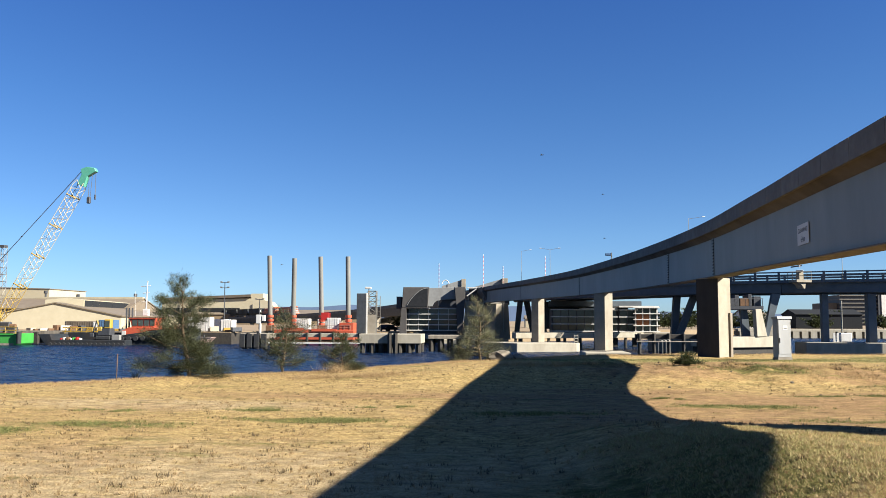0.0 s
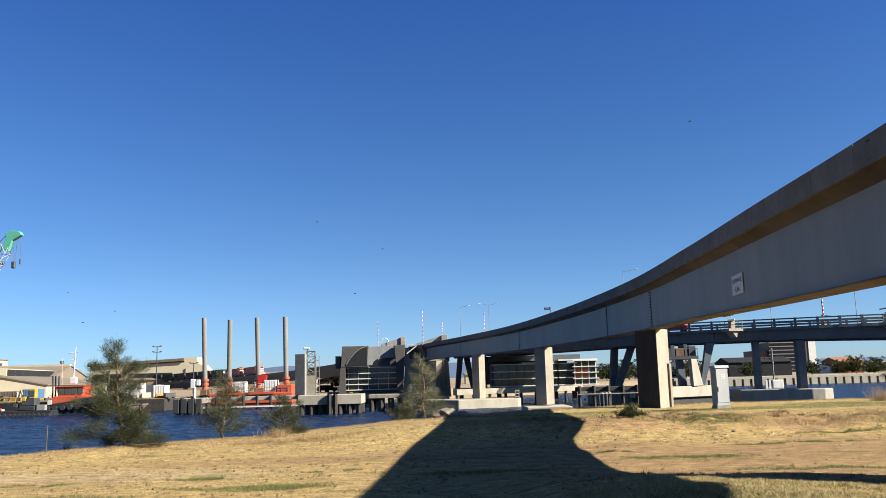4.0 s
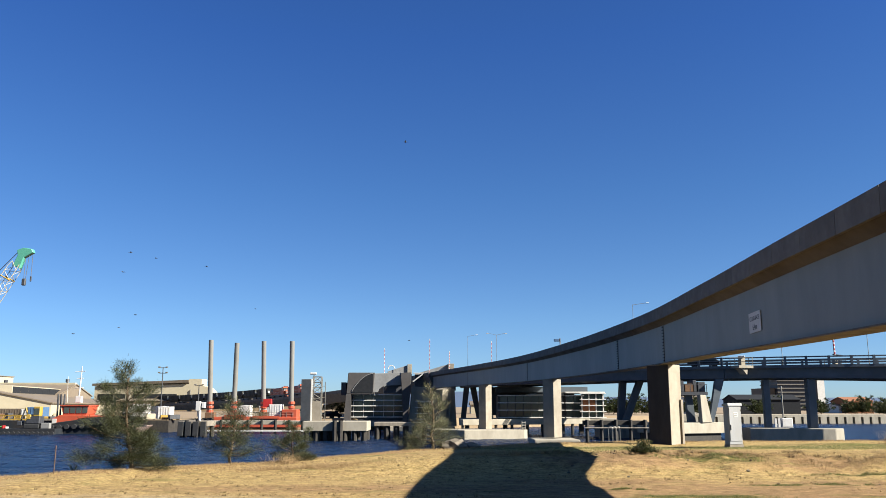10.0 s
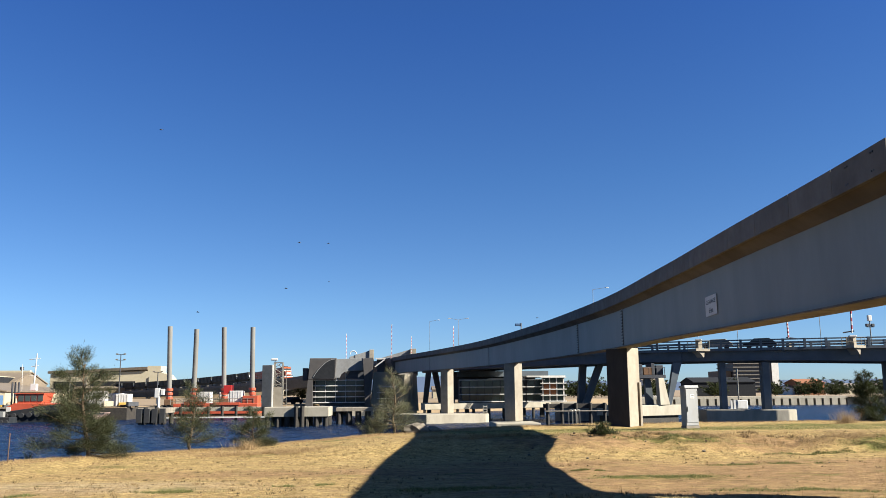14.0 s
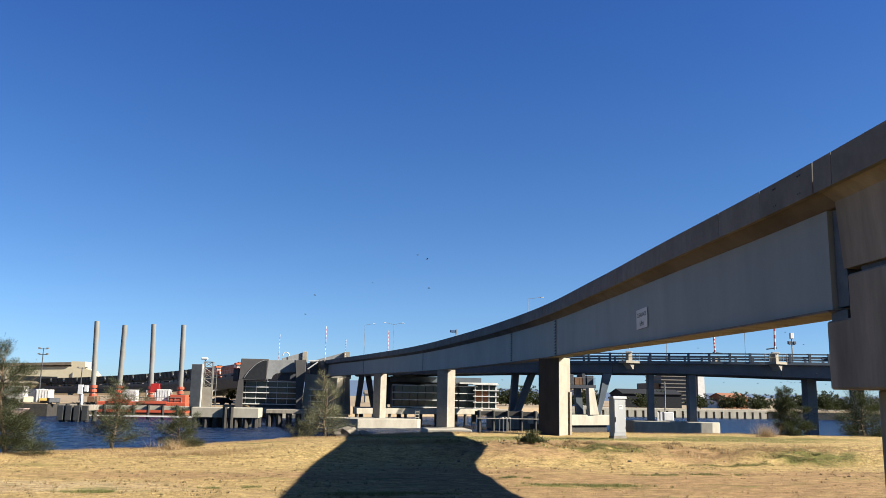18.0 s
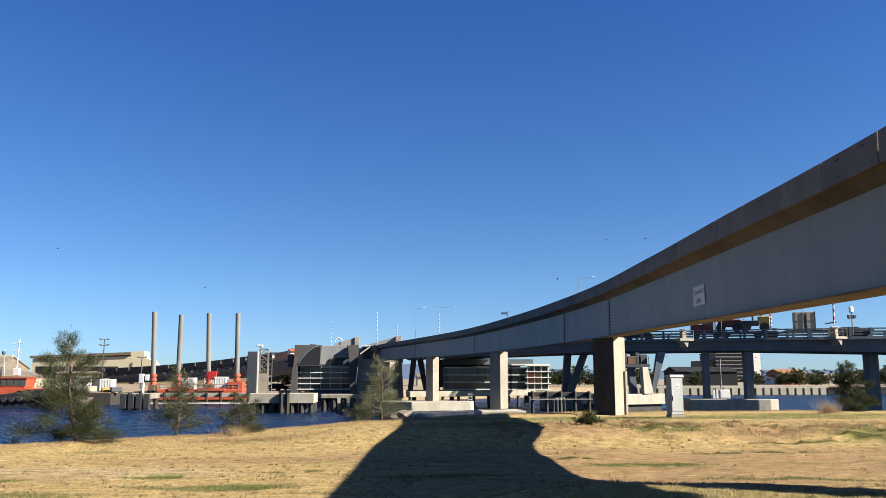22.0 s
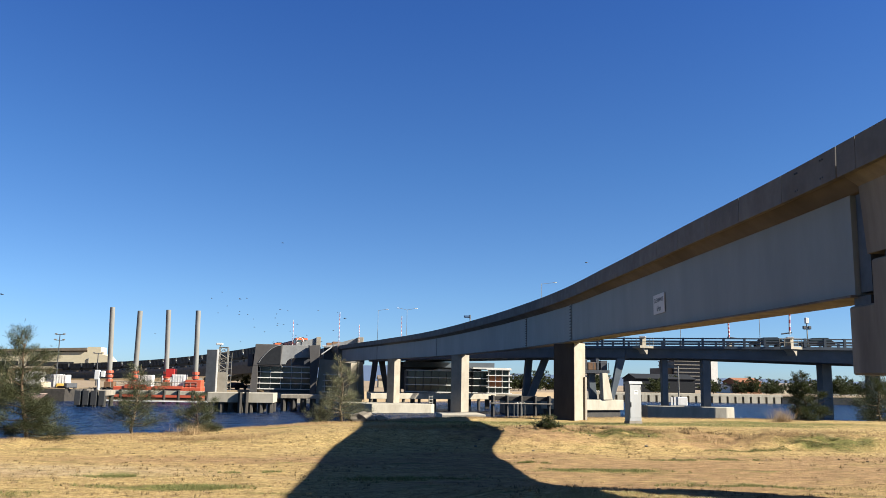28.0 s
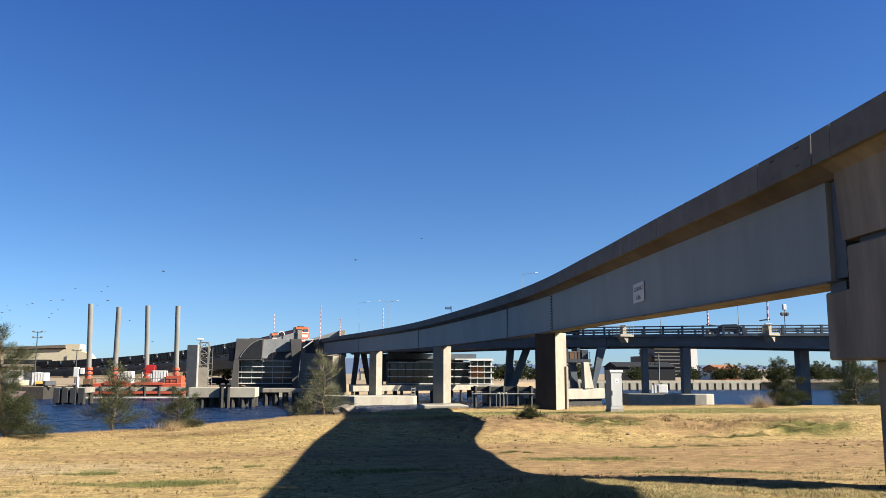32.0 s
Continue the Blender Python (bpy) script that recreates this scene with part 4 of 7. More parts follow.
def make_dolphin(x0, x1, y, z0, z1, depth, label, mat, gaps=()):
    d = thing("mooring_dolphin", label, "dolphin", at=pose(x0, y, 0))
    edges = [0.0, *gaps, x1 - x0]
    for a, b in zip(edges, edges[1:]):
        slab("cap_block", mat, d, a + 0.08, b - 0.08, 0, depth, z0, z1, None, 0.05)
    n = max(3, round((x1 - x0) / 1.3))
    for k in range(n):
        u = 0.5 + (x1 - x0 - 1.0) * k / (n - 1)
        for v in (0.5, depth - 0.5):
            rod("support_post", PILE, d, (u, v, -4), (u, v, z0), 0.36, 8)
    for u in gaps:
        rod("fender_post", PILE, d, (u, -0.3, -4), (u, -0.3, z1 + 0.1), 0.3, 8)
    return d


make_dolphin(-18.8, -10.0, 115, -0.7, 0.6, 6, "cream concrete mooring dolphin on black piles", PALE_CONCRETE, (4.4, 5.2))
_dark_dolphin = make_dolphin(-39.6, -35.2, 128, -0.4, 0.4, 5, "small dark mooring dolphin on tarred piles", CONCRETE_DARK, (1.4, 3.0))
for k_ in range(4):
    slab("rubber_facing", BLACK, _dark_dolphin, 0.1 + 1.12 * k_, 0.95 + 1.12 * k_, -0.62, -0.35, -1.8, 0.35, None, 0.05)


make_dolphin(-9.8, -2.0, 122, -0.2, 0.35, 4, "grey concrete walkway on dark piles", CONCRETE_DARK)
def make_nav_light():
    n = thing("navigation_light", "white navigation light box on a white post", "beacon", at=pose(-36.6, 128.5, 0.4))
    rod("post", WHITE, n, (0, 0, 0), (0, 0, 2.2), 0.2, 8)
    slab("light_box", WHITE, n, -0.6, 0.1, -0.3, 0.3, 1.5, 2.9, None, 0.05)
    slab("light_box", WHITE, n, 0.3, 0.8, -0.3, 0.3, 1.9, 2.8, None, 0.05)
    slab("lens", DARK_STEEL, n, -0.66, -0.58, -0.2, 0.2, 1.7, 2.7)


make_nav_light()


def make_lattice(owner, x0, x1, y0, y1, z0, z1, bays, r, mat):
    """A square lattice mast: four chords, rings and diagonals."""
    for x in (x0, x1):
        for y in (y0, y1):
            rod("chord", mat, owner, (x, y, z0), (x, y, z1), r, 6)
    h = (z1 - z0) / bays
    for k in range(bays + 1):
        z = z0 + h * k
        bm = bmesh.new()
        for a, b in (((x0, y0), (x1, y0)), ((x1, y0), (x1, y1)), ((x1, y1), (x0, y1)), ((x0, y1), (x0, y0))):
            bar(bm, (*a, z), (*b, z), r * 0.8, 4)
            if k < bays:
                u, v = (a, b) if k % 2 else (b, a)
                bar(bm, (*u, z), (*v, z + h), r * 0.7, 4)
        part("lattice_bay", bm, mat, owner)


def make_signal_tower():
    t = thing("signal_tower", "grey lattice tower beside a tall silver signal board", "tower", at=pose(-18.5, 119, 0.6))
    make_lattice(t, 0.35, 1.5, 0, 1.1, 0, 6.1, 8, 0.06, GALV)
    slab("cladding", CONCRETE, t, 0.35, 1.5, -0.06, -0.01, 0, 2.7)
    slab("lamp_head", WHITE, t, -0.15, 0.75, 0.2, 0.7, 6.4, 6.7, None, 0.06)
    rod("lamp_stem", GALV, t, (0.4, 0.4, 6.0), (0.4, 0.4, 6.5), 0.06, 6)
    bm = bmesh.new()
    box(bm, -0.75, 0.75, -0.12, 0.12, 0, 5.75, pose(-0.55, 0, 0, 0, 0, -14))
    part("signal_board", bm, GALV, t, "blue-reflecting silver board", bevel=0.03)
    slab("board_edge", WHITE, t, 0.05, 0.3, -0.25, 0.0, -0.1, 5.8)
    bm = bmesh.new()
    for k in range(7):
        bar(bm, (1.55, 0.2, 0.8 * k), (2.1, 0.2, 0.8 * k), 0.035, 4)
    for x in (1.6, 2.1):
        bar(bm, (x, 0.2, 0), (x, 0.2, 5.4), 0.045, 6)
    part("ladder", bm, GALV, t)


make_signal_tower()

# ---------------------------------------------------------------- jack-up barge


def make_jackup():
    b = thing("jack_up_barge", "orange-red jack-up barge with four tall grey legs", "barge", at=pose(0, 165, 0))
    slab("hull", ORANGE, b, -43.5, -27.6, -3, 7, -1.4, 0.6, None, 0.1)
    slab("hull_skirt", RUST, b, -45.0, -27.6, -2.8, 7, -2.2, -1.4)
    slab("bulwark", ORANGE, b, -41.4, -37.5, -3.2, -2.9, 0.3, 0.95)
    slab("bulwark", ORANGE, b, -36.0, -31.0, -3.2, -2.9, 0.3, 0.8)
    slab("jack_house", ORANGE, b, -30.6, -27.7, -2.8, 0.6, 0.3, 2.0, None, 0.06)
    for x, y, top, lean in ((-45.7, 3, 15.65, -0.65), (-40.1, -1.5, 14.75, 0.1), (-35.4, 4.5, 15.55, -0.65), (-28.9, -1.5, 15.1, -0.35)):
        rod("leg", LEG_GREY, b, (x, y, -5), (x + lean, y, top), 0.47, 16, None, "grey steel tube leg")
        for z in (1.4, 2.2, 3.0):
            rod("jack_collar", ORANGE, b, (x + lean * 0.3, y, z), (x + lean * 0.3, y, z + 0.5), 0.68, 12)
        slab("jack_frame", RUST, b, x - 0.9, x + 0.9, y - 0.9, y + 0.9, 0.3, 1.4, None, 0.05)
    slab("deck_box", RED, b, -34.6, -33.0, -1.0, 0.6, 2.4, 4.0, None, 0.05)
    bm = bmesh.new()
    for k in range(14):
        x = -44 + 1.2 * k
        bar(bm, (x, -2.9, 0.35), (x, -2.9, 1.5), 0.04, 4)
    bar(bm, (-44, -2.9, 1.5), (-28.4, -2.9, 1.5), 0.04, 4)
    bar(bm, (-44, -2.9, 1.0), (-28.4, -2.9, 1.0), 0.04, 4)
    part("guard_rail", bm, GALV, b)
    return b


make_jackup()


def make_container(x, y, z, w, h, d, mat, label, turn=0):
    c = thing("shipping_container", label, "container", "containers on the wharf", at=pose(x, y, z, 0, 0, turn))
    bm = bmesh.new()
    box(bm, -w / 2, w / 2, -d / 2, d / 2, 0, h)
    part("box_body", bm, mat, c, bevel=0.05)
    for k in range(max(3, round(w / 0.5))):
        u = -w / 2 + 0.25 + (w - 0.5) * k / max(2, round(w / 0.5) - 1)
        slab("corrugation", mat, c, u - 0.07, u + 0.07, -d / 2 - 0.04, -d / 2, 0.15, h - 0.15)
    slab("corner_post", DARK_STEEL, c, -w / 2 - 0.02, -w / 2 + 0.08, -d / 2 - 0.03, -d / 2 + 0.08, 0, h)
    return c


BLUE = material("blue_paint", (0.051, 0.106, 0.196), (0.073, 0.139, 0.235), 1.0, 0.5, 0.03)
make_container(-32.0, 164.0, 0.35, 2.4, 2.6, 2.4, WHITE, "white site container on the jack-up barge")
for cx, cy, cw, ch, cm, cl in ((-52, 160, 2.4, 2.3, WHITE, "white container on the wharf"), (-41.5, 176, 4.0, 2.6, WHITE, "white site hut behind the jack-up barge"),
                               (-36.5, 178, 3.2, 2.5, WHITE, "white site hut behind the jack-up barge"), (-76, 160, 3.0, 2.2, BLUE, "blue container on the wharf"),
                               (-83, 166, 9.0, 1.9, ROOF_DARK, "dark flat-roofed store on the wharf"), (-79.5, 164, 2.4, 1.8, WHITE, "white container on the wharf"),
                               (-58.2, 162, 4.5, 2.8, WHITE, "white container on the wharf"), (-57, 171, 3.0, 2.4, WHITE, "white container on the wharf"),
                               (-26, 172, 2.6, 2.4, CREAM, "cream site hut on the far bank")):
    make_container(cx, cy, 0.2, cw, ch, 2.4, cm, cl)

# ---------------------------------------------------------------- tug, barges, crane


def hull_outline(length, beam, bow):
    pts = [(-length / 2, -beam / 2), (length / 2 - bow, -beam / 2)]
    pts += [(length / 2 - bow + bow * math.sin(a * math.pi / 12), -beam / 2 * math.cos(a * math.pi / 12)) for a in range(1, 12)]
    pts += [(length / 2 - bow, beam / 2), (-length / 2, beam / 2)]
    return pts


def make_tug():
    t = thing("tug_boat", "orange-red and dark-hulled harbour tug with a white mast", "boat", at=pose(-60.0, 146, -2))
    bm = bmesh.new()
    prism(bm, hull_outline(15, 6, 5), "z", -1.2, 1.5)
    for v in bm.verts:
        if v.co.z > 0 and v.co.x > 0:
            v.co.z += 1.35 * min(1.0, v.co.x / 2.0)
    part("hull", bm, HULL, t, bevel=0.08)
    slab("rubbing_strake", BLACK, t, -7.6, 2.5, -3.2, -3.0, 1.0, 1.4)
    bm = bmesh.new()
    prism(bm, [(-5.6, 1.2), (-5.6, 2.5), (-4.9, 2.8), (-4.4, 3.1), (-0.2, 3.1), (1.0, 2.95), (2.6, 2.95), (2.6, 2.85), (-1.0, 2.5), (-3.0, 1.6)], "y", -2.9, 2.9)
    part("deckhouse", bm, ORANGE, t, bevel=0.08)
    bm = bmesh.new()
    prism(bm, [(-4.2, 3.1), (-4.7, 4.6), (0.1, 4.6), (-0.3, 3.1)], "y", -1.9, 1.9)
    house = part("wheelhouse", bm, ORANGE, t, bevel=0.06)
    for k in range(4):
        slab("window", GLASS, house, -4.1 + 1.05 * k, -3.25 + 1.05 * k, -1.97, -1.88, 3.4, 4.35)
    slab("roof", ORANGE, house, -4.8, 0.2, -2.1, 2.1, 4.6, 4.78, None, 0.05)
    rod("mast", WHITE, t, (-2.6, 0, 5.1), (-2.4, 0, 11.4), 0.16, 8, 0.08)
    for z, w in ((7.6, 0.9), (9.2, 0.7), (10.4, 1.1)):
        rod("mast_arm", WHITE, t, (-2.5 - w, 0, z), (-2.5 + w * 0.6, 0, z + 0.15), 0.07, 6)
    slab("radar_box", WHITE, t, -3.0, -2.0, -0.4, 0.4, 5.15, 6.3, None, 0.05)
    for x in (-6.3, -5.8, -5.2):
        rod("exhaust", DARK_STEEL, t, (x, 0.6, 1.5), (x - 0.1, 0.6, 6.6), 0.16, 8)
    rod("aerial", WHITE, t, (-4.5, 0, 5.1), (-4.7, 0, 9.6), 0.03, 4)
    slab("locker", WHITE, t, -5.5, -4.8, -3.0, -2.9, 1.6, 2.5)
    for k in range(9):
        bm = bmesh.new()
        bmesh.ops.create_cone(bm, cap_ends=True, segments=12, radius1=0.4, radius2=0.4, depth=0.3, matrix=pose(-6.6 + 1.25 * k, -3.25, 1.1 + 0.02 * k * k * 0.4, 90))
        part("tyre_fender", bm, BLACK, t)
    return t


make_tug()


def make_work_barge():
    b = thing("work_barge", "low black work barge edged with tyre fenders", "barge", at=pose(-71.5, 143.5, -2))
    bm = bmesh.new()
    prism(bm, [(-7.6, 1.9), (-5.6, -0.6), (8.0, -0.6), (8.0, 0.9), (-5.0, 0.9), (-5.4, 1.9)], "y", -3.5, 3.5)
    part("hull", bm, HULL, b, bevel=0.05)
    slab("side_wall", HULL, b, -5.4, 8.0, 2.6, 3.0, 0.9, 2.15)
    slab("coaming", HULL, b, 1.0, 8.0, 0.8, 2.6, 0.9, 1.9, None, 0.05)
    for k in range(17):
        bm = bmesh.new()
        bmesh.ops.create_cone(bm, cap_ends=True, segments=10, radius1=0.36, radius2=0.36, depth=0.3, matrix=pose(-5.2 + 0.8 * k, -3.65, 0.12, 90))
        part("tyre_fender", bm, BLACK, b)
    for k, (x, m, w) in enumerate(((-4.4, RED, 0.3), (-3.9, WHITE, 0.35), (-3.3, RUST, 0.5), (-2.6, WHITE, 0.3), (-2.2, GREEN, 0.3), (-1.6, RED, 0.35), (-1.0, WHITE, 0.25), (4.9, LEAF_GREY, 1.4))):
        slab("deck_load", m, b, x, x + w, -2.0, -1.2, 0.9, 1.2 + 0.1 * (k % 3) + (0.5 if w > 1 else 0), None, 0.05)
    bm = bmesh.new()
    for k in range(9):
        bar(bm, (-6.5 + 1.0 * k, 3.3, 0.9), (-6.2 + 1.0 * k, 3.3, 3.0), 0.06, 4)
        bar(bm, (-6.5 + 1.0 * k, 3.3, 2.2), (-5.7 + 1.0 * k, 3.3, 3.0), 0.07, 4)
    for z in (2.3, 3.0):
        bar(bm, (-6.8, 3.3, z), (2.2, 3.3, z), 0.08, 4)
    part("yellow_rail", bm, YELLOW, b)
    return b


make_work_barge()


def make_excavator():
    e = thing("excavator", "yellow and black excavator standing on the work barge", "excavator", at=pose(-68.2, 142.6, -1.1))
    for v in (-0.9, 0.9):
        slab("track", BLACK, e, -1.3, 1.3, v - 0.25, v + 0.25, 0, 0.7, None, 0.12)
    slab("house", DARK_STEEL, e, -1.0, 1.2, -0.9, 0.9, 0.8, 2.0, None, 0.08)
    slab("counterweight", YELLOW, e, -1.0, -0.3, -0.95, 0.95, 1.5, 2.3, None, 0.1)
    slab("cab", YELLOW, e, 0.1, 1.2, -0.9, 0.1, 2.0, 3.6, None, 0.08)
    slab("cab_window", GLASS, e, 0.25, 1.05, -0.93, -0.89, 2.3, 3.3)
    rod("boom", YELLOW, e, (-0.8, -0.3, 1.5), (-1.5, -0.3, 3.4), 0.13, 6)
    rod("stick", DARK_STEEL, e, (-1.5, -0.3, 3.4), (-2.2, -0.3, 1.2), 0.12, 6)
    slab("bucket", DARK_STEEL, e, -2.6, -1.8, -0.7, 0.1, 0.5, 1.2, None, 0.08)


make_excavator()


def make_moored_hull():
    b = thing("moored_barge", "low barge with a faded pink hull moored at the quay", "barge", at=pose(-56.0, 149.3, -2))
    bm = bmesh.new()
    prism(bm, [(-8.5, -0.8), (2.6, -0.8), (4.1, 0.3), (5.2, 1.35), (-8.5, 1.35)], "y", -2.2, 0.6)
    part("hull", bm, FADED_HULL, b, bevel=0.06)
    slab("gunwale", DARK_STEEL, b, -8.5, 5.1, -2.3, -2.2, 1.2, 1.35)
    slab("boot_stripe", RUST, b, -8.5, 3.0, -2.24, -2.2, -0.4, 0.25)
    for k in range(5):
        rod("bollard", DARK_STEEL, b, (-7.5 + 2.8 * k, -1.9, 1.35), (-7.5 + 2.8 * k, -1.9, 1.8), 0.14, 8)


make_moored_hull()


def make_green_barge():
    b = thing("crane_barge", "bright green flat barge with a yellow handrail", "barge", at=pose(-92, 141, -2))
    bm = bmesh.new()
    prism(bm, [(-14, 0.3), (-13, -1.0), (8.6, -1.0), (10.2, 0.3), (10.2, 2.0), (-14, 2.0)], "y", -2.6, 2.6)
    part("hull", bm, GREEN, b, bevel=0.06)
    slab("boot_stripe", CONCRETE_DARK, b, -13.9, 9.6, -2.65, -2.6, -0.3, 0.35)
    slab("rubbing_strake", GREEN, b, -13.9, 10.3, -2.75, -2.6, 1.75, 2.0)
    for x in (5.4, 10.7):
        rod("fender", BLACK, b, (x, -2.9, 0.3), (x, -2.9, 2.3), 0.12 if x < 9 else 0.4, 10)
    bm = bmesh.new()
    for k in range(13):
        bar(bm, (-13 + 1.9 * k, -2.4, 2.0), (-13 + 1.9 * k, -2.4, 3.1), 0.06, 4)
    for z in (2.55, 3.1):
        bar(bm, (-13.5, -2.4, z), (10.0, -2.4, z), 0.07, 4)
    part("handrail", bm, YELLOW, b)
    winch = slab("deck_winch", DARK_STEEL, b, 7.4, 8.8, -1, 0, 2.0, 3.1, None, 0.1)
    rod("drum", RUST, winch, (7.6, -0.5, 3.3), (8.6, -0.5, 3.3), 0.35, 10)
    slab("deck_plate", RUST, b, -12, 9, -1.8, 1.8, 2.0, 2.15)
    for x, w, m in ((1.2, 1.6, YELLOW), (3.6, 1.0, YELLOW), (5.4, 0.8, DARK_STEEL), (-1.0, 1.2, RUST)):
        slab("deck_gear", m, b, x, x + w, -1.2, 0.4, 2.15, 2.75 + 0.25 * (w < 1.1), None, 0.06)


make_green_barge()


def make_crane():
    c = thing("crawler_crane", "tall lattice-boom crane with pale yellow boom and aqua head", "crane", at=pose(-88.8, 141, 0.6))
    slab("machine_house", YELLOW, c, -5, 1.2, -2, 2, 1.4, 4.0, None, 0.1)
    slab("crawler", DARK_STEEL, c, -4, 3, -2.6, -1.6, 0, 1.4, None, 0.2)
    slab("crawler", DARK_STEEL, c, -4, 3, 1.6, 2.6, 0, 1.4, None, 0.2)
    foot, tip = Vector((2.2, 0, 1.6)), Vector((17.0, 0, 27.8))
    axis = (tip - foot).normalized()
    side = Vector((axis.z, 0, -axis.x))
    length = (tip - foot).length
    n = 30

    def corner(k, u, v):
        s = k / n
        w = 0.84 * min(1.0, 0.3 + s * 7, 0.35 + (1 - s) * 7)
        return foot + axis * (length * s) + side * (u * w) + Vector((0, v * w, 0))
    for lo, hi, mat in ((0, 8, YELLOW), (8, 25, PALE_YELLOW), (25, 28, PALE_YELLOW)):
        bm = bmesh.new()
        for u in (-1, 1):
            for v in (-1, 1):
                for k in range(lo, hi):
                    bar(bm, corner(k, u, v), corner(k + 1, u, v), 0.06, 4)
        for k in range(lo, hi):
            for v in (-1, 1):
                s = 1 if k % 2 else -1
                bar(bm, corner(k, s, v), corner(k + 1, -s, v), 0.038, 4)
            for u in (-1, 1):
                s = 1 if k % 2 else -1
                bar(bm, corner(k, u, s), corner(k + 1, u, -s), 0.038, 4)
        part("boom_section", bm, mat, c)
    for k in (7, 13, 19, 25):
        for v in (-1, 1):
            bm = bmesh.new()
            bar(bm, corner(k, -1.1, v), corner(k, 1.1, v), 0.11, 6)
            part("boom_joint", bm, YELLOW, c)
    bm = bmesh.new()
    prism(bm, [(15.4, 25.6), (16.6, 25.1), (17.2, 27.0), (18.7, 27.9), (18.4, 28.5), (17.0, 28.7), (15.9, 28.3), (16.1, 27.4)], "y", -0.5, 0.5)
    part("boom_head", bm, AQUA, c, bevel=0.06)
    for x, z in ((17.3, 23.2), (18.5, 23.8)):
        rod("hoist_rope", DARK_STEEL, c, (x, 0, 27.6), (x, 0, z), 0.05, 4)
    rod("hoist_rope", DARK_STEEL, c, (17.9, 0, 27.6), (17.6, 0, 23.2), 0.05, 4)
    slab("hook_block", DARK_STEEL, c, 17.05, 17.7, -0.25, 0.25, 22.2, 23.4, None, 0.12)
    slab("ball_hook", DARK_STEEL, c, 18.38, 18.62, -0.12, 0.12, 22.9, 23.8, None, 0.05)
    rod("pendant", DARK_STEEL, c, (16.2, -0.4, 28.0), (1.5, -0.4, 11.7), 0.07, 4)
    rod("pendant", DARK_STEEL, c, (1.5, -0.4, 11.7), (-4.0, -0.4, 4.6), 0.07, 4)
    bm = bmesh.new()
    for v in (-1.2, 1.2):
        bar(bm, (-3.5, v, 4.4), (1.5, 0, 11.7), 0.12, 6)
    part("back_mast", bm, GALV, c)


make_crane()


def make_shore_mast():
    m = thing("lattice_mast", "slim grey lattice mast behind the green barge", "mast", at=pose(-109.6, 178, 0.2))
    make_lattice(m, -0.7, 0.7, -0.7, 0.7, 0, 18.2, 12, 0.055, GALV)
    slab("mast_head", DARK_STEEL, m, -0.8, 0.8, -0.7, 0.7, 18.2, 18.7, None, 0.1)


make_shore_mast()

# ---------------------------------------------------------------- sheds on the far wharf


def make_shed(name, label, x, y, turn, width, length, eaves, ridge, wall, roof, ribs=0, monitor=None, door=None, z=0.2):
    s = thing(name, label, "building", "sheds on the far wharf", at=pose(x, y, z, 0, 0, turn))
    bm = bmesh.new()
    prism(bm, [(-width / 2, 0), (width / 2, 0), (width / 2, eaves), (0, ridge), (-width / 2, eaves)], "y", 0, length)
    part("wall", bm, wall, s)
    for sgn in (-1, 1):
        bm = bmesh.new()
        prism(bm, [(0, ridge + 0.02), (sgn * (width / 2 + 0.4), eaves - 0.05), (sgn * (width / 2 + 0.4), eaves + 0.2), (0, ridge + 0.28)], "y", -0.3, length + 0.3)
        part("roof", bm, roof, s)
    for k in range(ribs):
        u = -width / 2 + width * (k + 0.5) / ribs
        top = eaves + (ridge - eaves) * (1 - abs(u) / (width / 2)) - 0.15
        slab("cladding_rib", wall, s, u - 0.05, u + 0.05, -0.05, 0, 0, top)
    if monitor:
        w, h, y0, y1 = monitor
        bm = bmesh.new()
        prism(bm, [(-w / 2, ridge - 0.9), (w / 2, ridge - 0.9), (w / 2, ridge + h * 0.7), (0, ridge + h), (-w / 2, ridge + h * 0.7)], "y", y0, y1)
        part("roof_monitor", bm, wall, s)
        n = 8
        for k in range(n):
            v = y0 + 0.5 + (y1 - y0 - 1) * k / n
            slab("monitor_louvre", COATING, s, w / 2, w / 2 + 0.05, v, v + (y1 - y0) / n - 0.3, ridge - 0.75, ridge + h * 0.62)
    if door:
        for u0, u1, z1 in door:
            slab("doorway", COATING, s, u0, u1, -0.06, 0.02, 0.05, z1)
    return s


make_shed("gabled_shed", "cream sheet-metal gabled wharf shed with a roof monitor", -103.0, 189, 9, 30, 60, 3.0, 6.0, CREAM, ROOF, 0, (9, 1.4, 6, 52))
make_shed("long_shed", "wide shed with a weathered brown low-pitched roof", -104.0, 240, 90, 22, 150, 5.2, 8.3, ROOF, ROOF)
slab("ridge_cap", CREAM, bpy.data.objects["long_shed"], -0.7, 0.7, 0, 150, 8.4, 8.9)
make_shed("long_shed", "pale flat-topped store behind the wharf sheds", -214.0, 330, 0, 62, 30, 14.6, 15.3, CREAM, ROOF)


